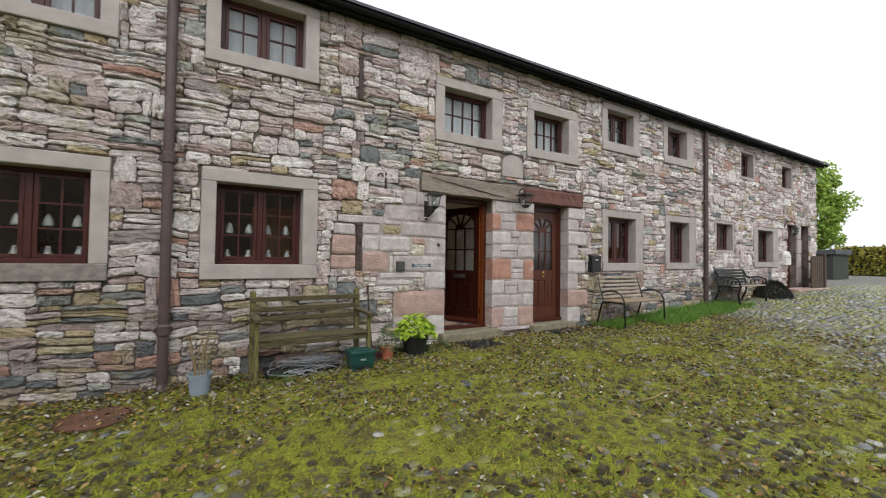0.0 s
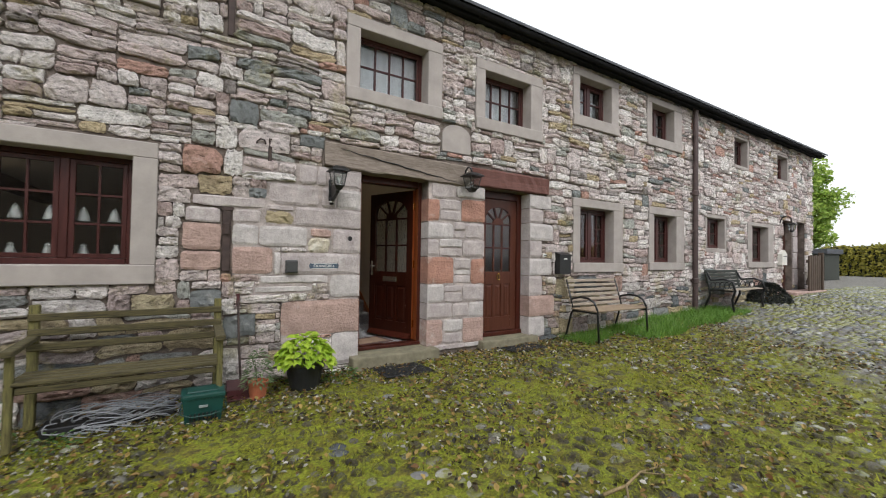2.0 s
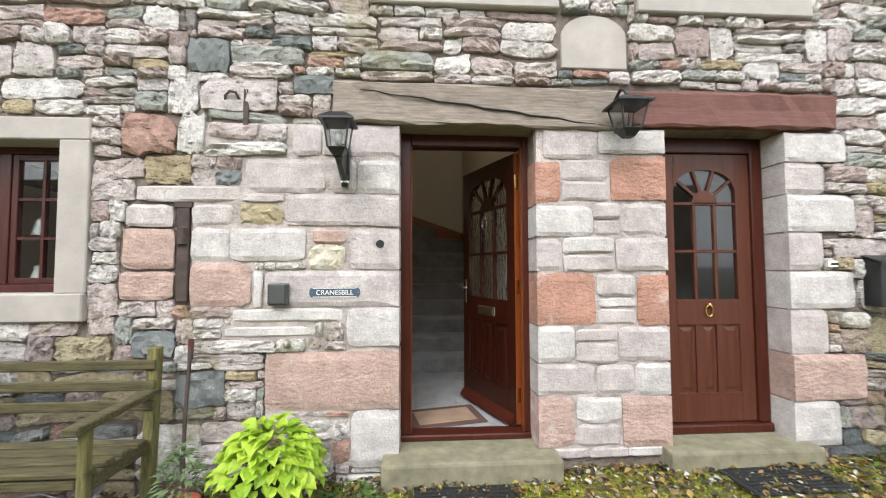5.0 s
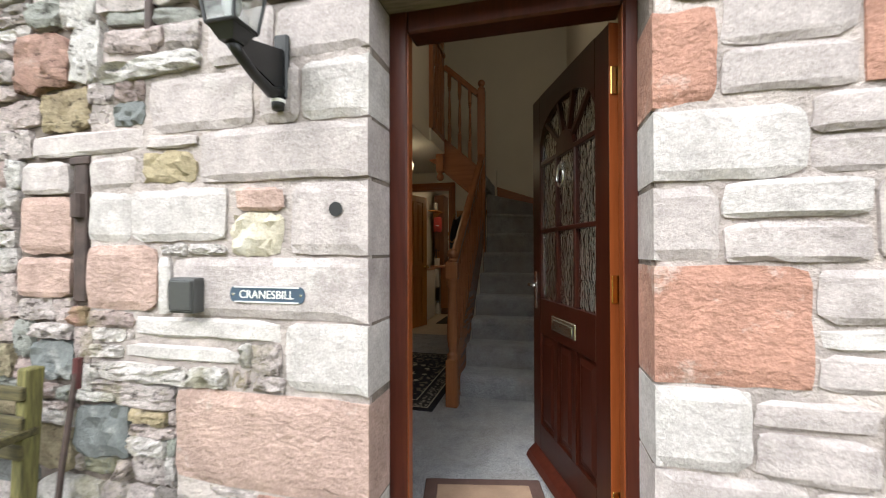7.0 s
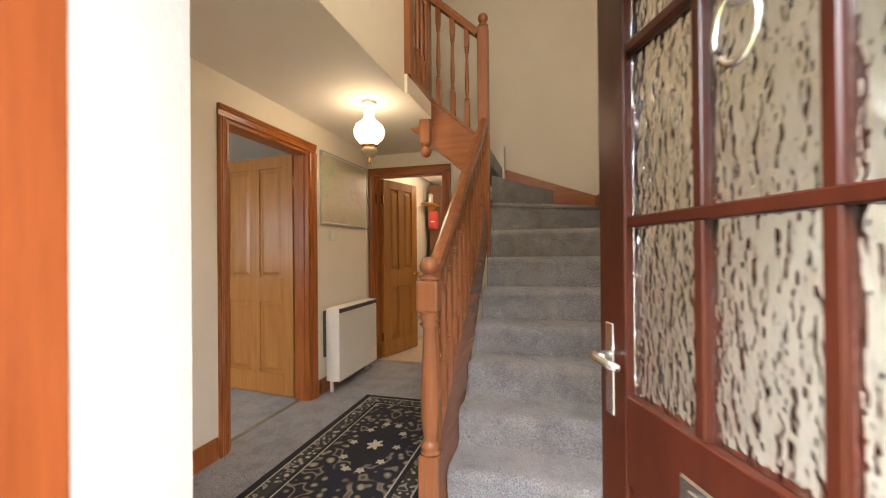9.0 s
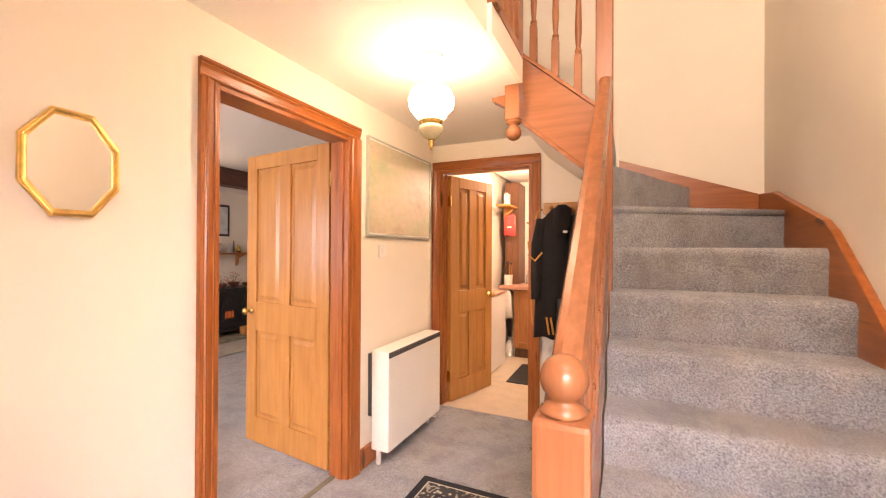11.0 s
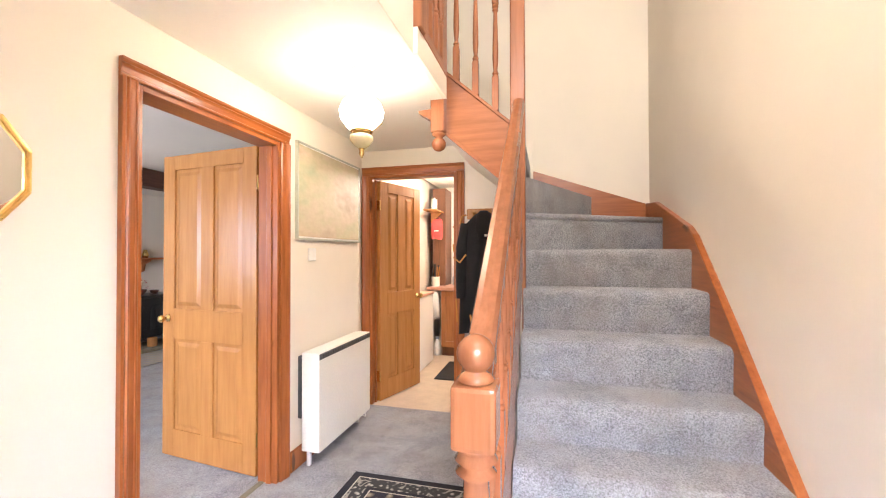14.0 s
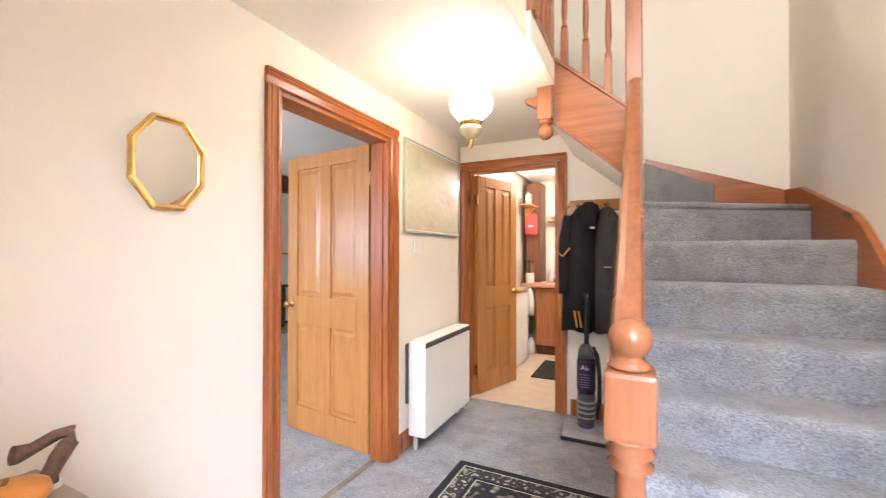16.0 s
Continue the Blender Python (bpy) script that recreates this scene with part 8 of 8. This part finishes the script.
def build_rubble():
    rng = random.Random(11)
    near, rest, low = 0, [], []
    for r in rubble(rng):
        for x0, x1, z0, z1 in free_of(*r):
            g = 0.001 + 0.008 * rng.random() ** 2
            x0, x1, z0, z1 = x0 + g, x1 - g, z0 + g, z1 - g
            if x1 - x0 < 0.035 or z1 - z0 < 0.022 or z1 < ground_z((x0 + x1) / 2) - 0.05:
                continue
            proud = rng.uniform(0.020, 0.058) if min(x1 - x0, z1 - z0) > 0.05 else rng.uniform(0.016, 0.046)
            if 1.0 < x0 < 2.8 and 0.3 < z0 < 3.1 and near < 300:
                near += 1
                dx, dz = waver((x0 + x1) / 2, (z0 + z1) / 2)
                turn = (waver(x1, (z0 + z1) / 2)[1] - waver(x0, (z0 + z1) / 2)[1]) / (x1 - x0)
                ob = lay_stone(x0 + dx, x1 + dx, z0 + dz, z1 + dz, rng, None, proud)
                ob.matrix_basis = ob.matrix_basis @ Matrix.Rotation(-max(-0.25, min(0.25, turn)) * 0.5, 4, "Y")
            else:
                m = Matrix.Translation(((x0 + x1) / 2, FACE, (z0 + z1) / 2)) @ Matrix.Rotation(rng.uniform(-0.05, 0.05), 4, "Y") @ Matrix.Diagonal(((x1 - x0) * rng.choice((-1, 1)), proud, z1 - z0, 1))
                footing = z0 < 1.15 + 0.25 * noise.noise((x0 * 0.8, 3.0, 1.0)) and rng.random() < 0.85
                (low if footing else rest).append((rng.randrange(len(UNITS)), m))
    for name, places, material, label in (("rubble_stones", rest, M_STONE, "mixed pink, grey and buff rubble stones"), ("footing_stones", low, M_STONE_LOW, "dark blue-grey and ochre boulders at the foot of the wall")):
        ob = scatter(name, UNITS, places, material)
        for v in ob.data.vertices:
            dx, dz = waver(v.co.x, v.co.z)
            v.co.x += dx
            v.co.z = min(v.co.z + dz, EAVE - 0.005)
        ob.parent = wall_front
        tagged(ob, label, kind="stuff")


build_rubble()

# ---- cobbles, moss tufts and fallen leaves on the ground ----
def cobble_unit(seed, n=8):
    rng = random.Random(seed)
    ring = [(0.5 * math.cos(2 * math.pi * k / n) * rng.uniform(0.86, 1.1), 0.5 * math.sin(2 * math.pi * k / n) * rng.uniform(0.86, 1.1)) for k in range(n)]
    verts = [(x, y, -1.2) for x, y in ring] + [(x * 0.96, y * 0.96, 0.25) for x, y in ring] + [(x * 0.66, y * 0.66, 0.80) for x, y in ring] + [(0, 0, 1.0)]
    faces = []
    for r in (0, n):
        faces += [(r + k, r + (k + 1) % n, r + n + (k + 1) % n, r + n + k) for k in range(n)]
    faces += [(2 * n + k, 2 * n + (k + 1) % n, 3 * n) for k in range(n)]
    return np.array(verts), faces


def cobble_material(name, pick):
    m, n, l, b = shader(name, 0.32)
    src = n.new("ShaderNodeNewGeometry").outputs["Random Per Island"] if pick == "island" else n.new("ShaderNodeObjectInfo").outputs["Random"]
    v = world_coords(n, l)
    c = ramp(n, l, src, [(0.0, (0.075, 0.082, 0.09)), (0.3, (0.14, 0.145, 0.15)), (0.55, (0.115, 0.105, 0.092)), (0.72, (0.21, 0.21, 0.205)), (0.90, (0.36, 0.355, 0.335))], "CONSTANT")
    c = blend(n, l, "MULTIPLY", 0.6, c, ramp(n, l, noise_tex(n, l, v, 30, 5), [(0.3, (0.6, 0.6, 0.6)), (0.7, (1.2, 1.2, 1.2))]))
    mo = noise_tex(n, l, v, 2.2, 7, 0.75)
    c = blend(n, l, "MIX", ramp(n, l, mo, [(0.43, (0, 0, 0)), (0.54, (0.85, 0.85, 0.85))]), c, (0.16, 0.165, 0.018))
    l.new(c, b.inputs["Base Color"])
    l.new(ramp(n, l, noise_tex(n, l, v, 12, 4), [(0.3, (0.08, 0.08, 0.08)), (0.7, (0.34, 0.34, 0.34))]), b.inputs["Roughness"])
    bump(n, l, b, noise_tex(n, l, v, 60, 5), 0.4, 0.01)
    return m


COBBLES = [cobble_unit(40 + k) for k in range(10)]
M_COBBLE, M_COBBLE_PIECE = cobble_material("wet_cobble", "island"), cobble_material("wet_cobble_piece", "object")


def moss_cobble_material():
    m, n, l, b = shader("mossy_cobble", 0.8)
    v = world_coords(n, l)
    c = ramp(n, l, n.new("ShaderNodeNewGeometry").outputs["Random Per Island"], [(0.0, (0.055, 0.045, 0.028)), (0.22, (0.10, 0.085, 0.055)), (0.42, (0.075, 0.07, 0.06)), (0.60, (0.15, 0.135, 0.10)), (0.74, (0.045, 0.036, 0.024)), (0.90, (0.26, 0.25, 0.23))], "CONSTANT")
    c = blend(n, l, "MULTIPLY", 0.7, c, ramp(n, l, noise_tex(n, l, v, 40, 6, 0.75), [(0.32, (0.35, 0.35, 0.33)), (0.68, (1.5, 1.5, 1.4))]))
    green = ramp(n, l, noise_tex(n, l, v, 60, 5, 0.75), [(0.34, (0.030, 0.028, 0.005)), (0.5, (0.17, 0.175, 0.012)), (0.66, (0.44, 0.46, 0.025))])
    wide, close = noise_tex(n, l, v, 1.5, 5, 0.7), noise_tex(n, l, v, 11, 6, 0.75)
    fac = ramp(n, l, blend(n, l, "MIX", 0.6, wide, close), [(0.455, (0.02, 0.02, 0.02)), (0.53, (0.97, 0.97, 0.97))])
    l.new(blend(n, l, "MIX", fac, c, green), b.inputs["Base Color"])
    l.new(ramp(n, l, fac, [(0.0, (0.42, 0.42, 0.42)), (0.7, (0.95, 0.95, 0.95))]), b.inputs["Roughness"])
    bump(n, l, b, noise_tex(n, l, v, 60, 6, 0.75), 1.0, 0.03)
    return m


M_MOSSCOBBLE = moss_cobble_material()


def build_cobbles():
    rng = random.Random(5)
    rest, mossy, near, meshes = [], [], 0, {}
    y = -5.0
    row = 0
    while y < 4.7:
        dy = rng.uniform(0.105, 0.135)
        x = -3.0 + (row % 2) * 0.08
        while x < 21:
            far = x > 9
            w = rng.uniform(0.09, 0.17) * (1.2 if far else 1)
            px, py = x + w / 2, y + rng.uniform(-0.035, 0.035)
            x += w
            cover = moss_cover(px, py) + 0.35 * noise.noise((px * 1.3, py * 1.3, 9))
            if py > 4.62 and px < 14:
                continue
            if rng.random() < cover * 0.97 - 0.06:
                mossy.append((rng.randrange(len(COBBLES)), Matrix.Translation((px, py, ground_z(px) + rng.uniform(-0.024, 0.005))) @ Matrix.Rotation(rng.uniform(-0.5, 0.5), 4, "Z") @ Matrix.Rotation(rng.uniform(-0.2, 0.2), 4, "X") @ Matrix.Diagonal((w * rng.uniform(0.62, 0.95), dy * rng.uniform(0.62, 1.0), 0.026, 1))))
                continue
            h = 0.024 - 0.040 * max(0, min(1, cover))
            m = Matrix.Translation((px, py, ground_z(px) + h * 0.4 - 0.008)) @ Matrix.Rotation(rng.uniform(-0.35, 0.35), 4, "Z") @ Matrix.Rotation(rng.uniform(-0.12, 0.12), 4, "X") @ Matrix.Diagonal((w * 0.94, dy * rng.uniform(0.82, 1.0), 0.026, 1))
            k = rng.randrange(len(COBBLES))
            if 1.2 < px < 4.6 and 1.6 < py < 4.4 and near < 300:
                near += 1
                if k not in meshes:
                    me = bpy.data.meshes.new("cobble")
                    me.from_pydata(COBBLES[k][0].tolist(), [], COBBLES[k][1])
                    me.materials.append(M_COBBLE_PIECE)
                    for p in me.polygons:
                        p.use_smooth = True
                    meshes[k] = me
                ob = new("cobble", meshes[k])
                ob.parent, ob.matrix_basis = ground, m
            else:
                rest.append((k, m))
        y += dy
        row += 1
    ob = scatter("mossy_cobbles", COBBLES, mossy, M_MOSSCOBBLE)
    for p in ob.data.polygons:
        p.use_smooth = True
    ob.parent = ground
    tagged(ob, "cobbles overgrown with olive moss", kind="stuff")
    ob = scatter("cobbles", COBBLES, rest, M_COBBLE)
    for p in ob.data.polygons:
        p.use_smooth = True
    ob.parent = ground
    return tagged(ob, "wet grey rounded cobbles", kind="stuff")


build_cobbles()

# ---- moss tufts, grass, weeds and fallen leaves ----
def blade_unit(lean):
    return np.array([(-0.10, 0, 0), (0.10, 0, 0), (0.06, lean * 0.4, 0.55), (-0.06, lean * 0.4, 0.55), (0.0, lean, 1.0)]), [(0, 1, 2, 3), (3, 2, 4)]


def on_ground(x, y):
    return ground_z(x) + 0.018 * noise.noise((x * 2.1, y * 2.1, 0)) + 0.012 * noise.noise((x * 7, y * 7, 3))


def build_grass():
    rng = random.Random(31)
    places = []
    while len(places) < 15000:
        x, y = rng.uniform(6.0, 10.8), rng.uniform(3.1, 4.74)
        d = noise.noise((x * 0.9, y * 1.6, 4)) * 0.35
        if y < 3.72 + 0.06 * (x - 6.4) + d * 0.9 + (0.55 if x < 7.0 else 0) or rng.random() < 0.15:
            continue
        h = rng.uniform(0.05, 0.14) * (0.7 + 0.6 * noise.noise((x * 2, y * 2, 8)) + 0.3)
        places.append((rng.randrange(3), Matrix.Translation((x, y, on_ground(x, y) - 0.005)) @ Matrix.Rotation(rng.uniform(0, 6.3), 4, "Z") @ Matrix.Diagonal((0.035, h, h, 1))))
    ob = scatter("grass_patch", [blade_unit(0.25), blade_unit(0.6), blade_unit(0.9)], places, M_GRASS)
    return tagged(ob, "patch of bright green grass at the foot of the wall", "grass", kind="stuff")


build_grass()

M_MOSSTUFT = leaf_material("yellow_green_moss", (0.025, 0.026, 0.005), (0.40, 0.42, 0.022))
M_LITTER = leaf_material("fallen_leaf", (0.16, 0.07, 0.02), (0.50, 0.36, 0.12))
M_DARKLITTER = leaf_material("dark_leaf_scrap", (0.02, 0.016, 0.010), (0.09, 0.065, 0.03))
M_GRIT = leaf_material("pale_grit", (0.12, 0.11, 0.09), (0.66, 0.63, 0.57))


def build_moss():
    rng = random.Random(32)
    places = []
    while len(places) < 42000:
        x, y = -2.8 + 11.5 * rng.random() ** 1.25, rng.uniform(-0.6, 4.72)
        cover = moss_cover(x, y)
        if rng.random() > cover or noise.noise((x * 1.6, y * 1.6, 21)) < -0.22:
            continue
        s = rng.uniform(0.010, 0.034)
        places.append((rng.randrange(3), Matrix.Translation((x, y, on_ground(x, y) + rng.uniform(-0.002, 0.014))) @ Matrix.Rotation(rng.uniform(0, 6.3), 4, "Z") @ Matrix.Diagonal((s * 1.6, s * 1.3, s, 1))))
    ob = scatter("moss_tufts", [blade_unit(0.5), blade_unit(1.0), blade_unit(1.5)], places, M_MOSSTUFT)
    ob.parent = ground
    return tagged(ob, "low yellow-green moss and grass", kind="stuff")


build_moss()


def build_litter():
    rng = random.Random(33)
    leaf = leaf_unit(1, 0.75, -0.15, 0.3)
    for name, material, n, s0, s1, label in (("leaf_litter", M_LITTER, 7000, 0.015, 0.055, "scattered yellow and brown fallen leaves"), ("dark_litter", M_DARKLITTER, 9000, 0.015, 0.05, "dark wet leaf scraps in the moss"), ("pale_litter", M_GRIT, 6000, 0.010, 0.045, "pale stone chips and bleached leaves")):
        places = []
        while len(places) < n:
            x, y = rng.uniform(-2.8, 9.0), 4.74 - 4.6 * rng.random() ** 1.6
            if noise.noise((x * 1.1, y * 1.1, 40)) < -0.12 and y < 4.2:
                continue
            places.append((0, Matrix.Translation((x, y, on_ground(x, y) + rng.uniform(0.014, 0.026))) @ Euler((rng.uniform(-0.5, 0.5), rng.uniform(-0.5, 0.5), rng.uniform(0, 6.3))).to_matrix().to_4x4() @ Matrix.Scale(rng.uniform(s0, s1), 4)))
        ob = scatter(name, [leaf], places, material)
        ob.parent = ground
        tagged(ob, label, kind="stuff")


build_litter()


def build_weeds(x, y, r, n, seed, label):
    rng = random.Random(seed)
    g = on_ground(x, y)
    w = thing("weed_clump", (x, y, g), label, "weeds", "weeds along the wall")
    fo = foliage("leaves", n, dome_spot(0, 0, 0.0, r, 0.10, 0.3), 0.04, M_WEED, rng, leaf_unit(1, 0.5))
    fo.parent = w
    return w


build_weeds(2.52, 4.46, 0.20, 170, 1, "leafy green weeds beside the doorstep")
build_weeds(0.42, 4.15, 0.16, 90, 2, "green weeds under the old bench")
build_weeds(1.95, 4.62, 0.12, 60, 3, "green weeds at the foot of the wall")
build_weeds(-0.02, 4.60, 0.15, 60, 4, "straggly weeds at the foot of the wall")
build_weeds(5.95, 4.60, 0.16, 80, 5, "green weeds beside the slatted bench")
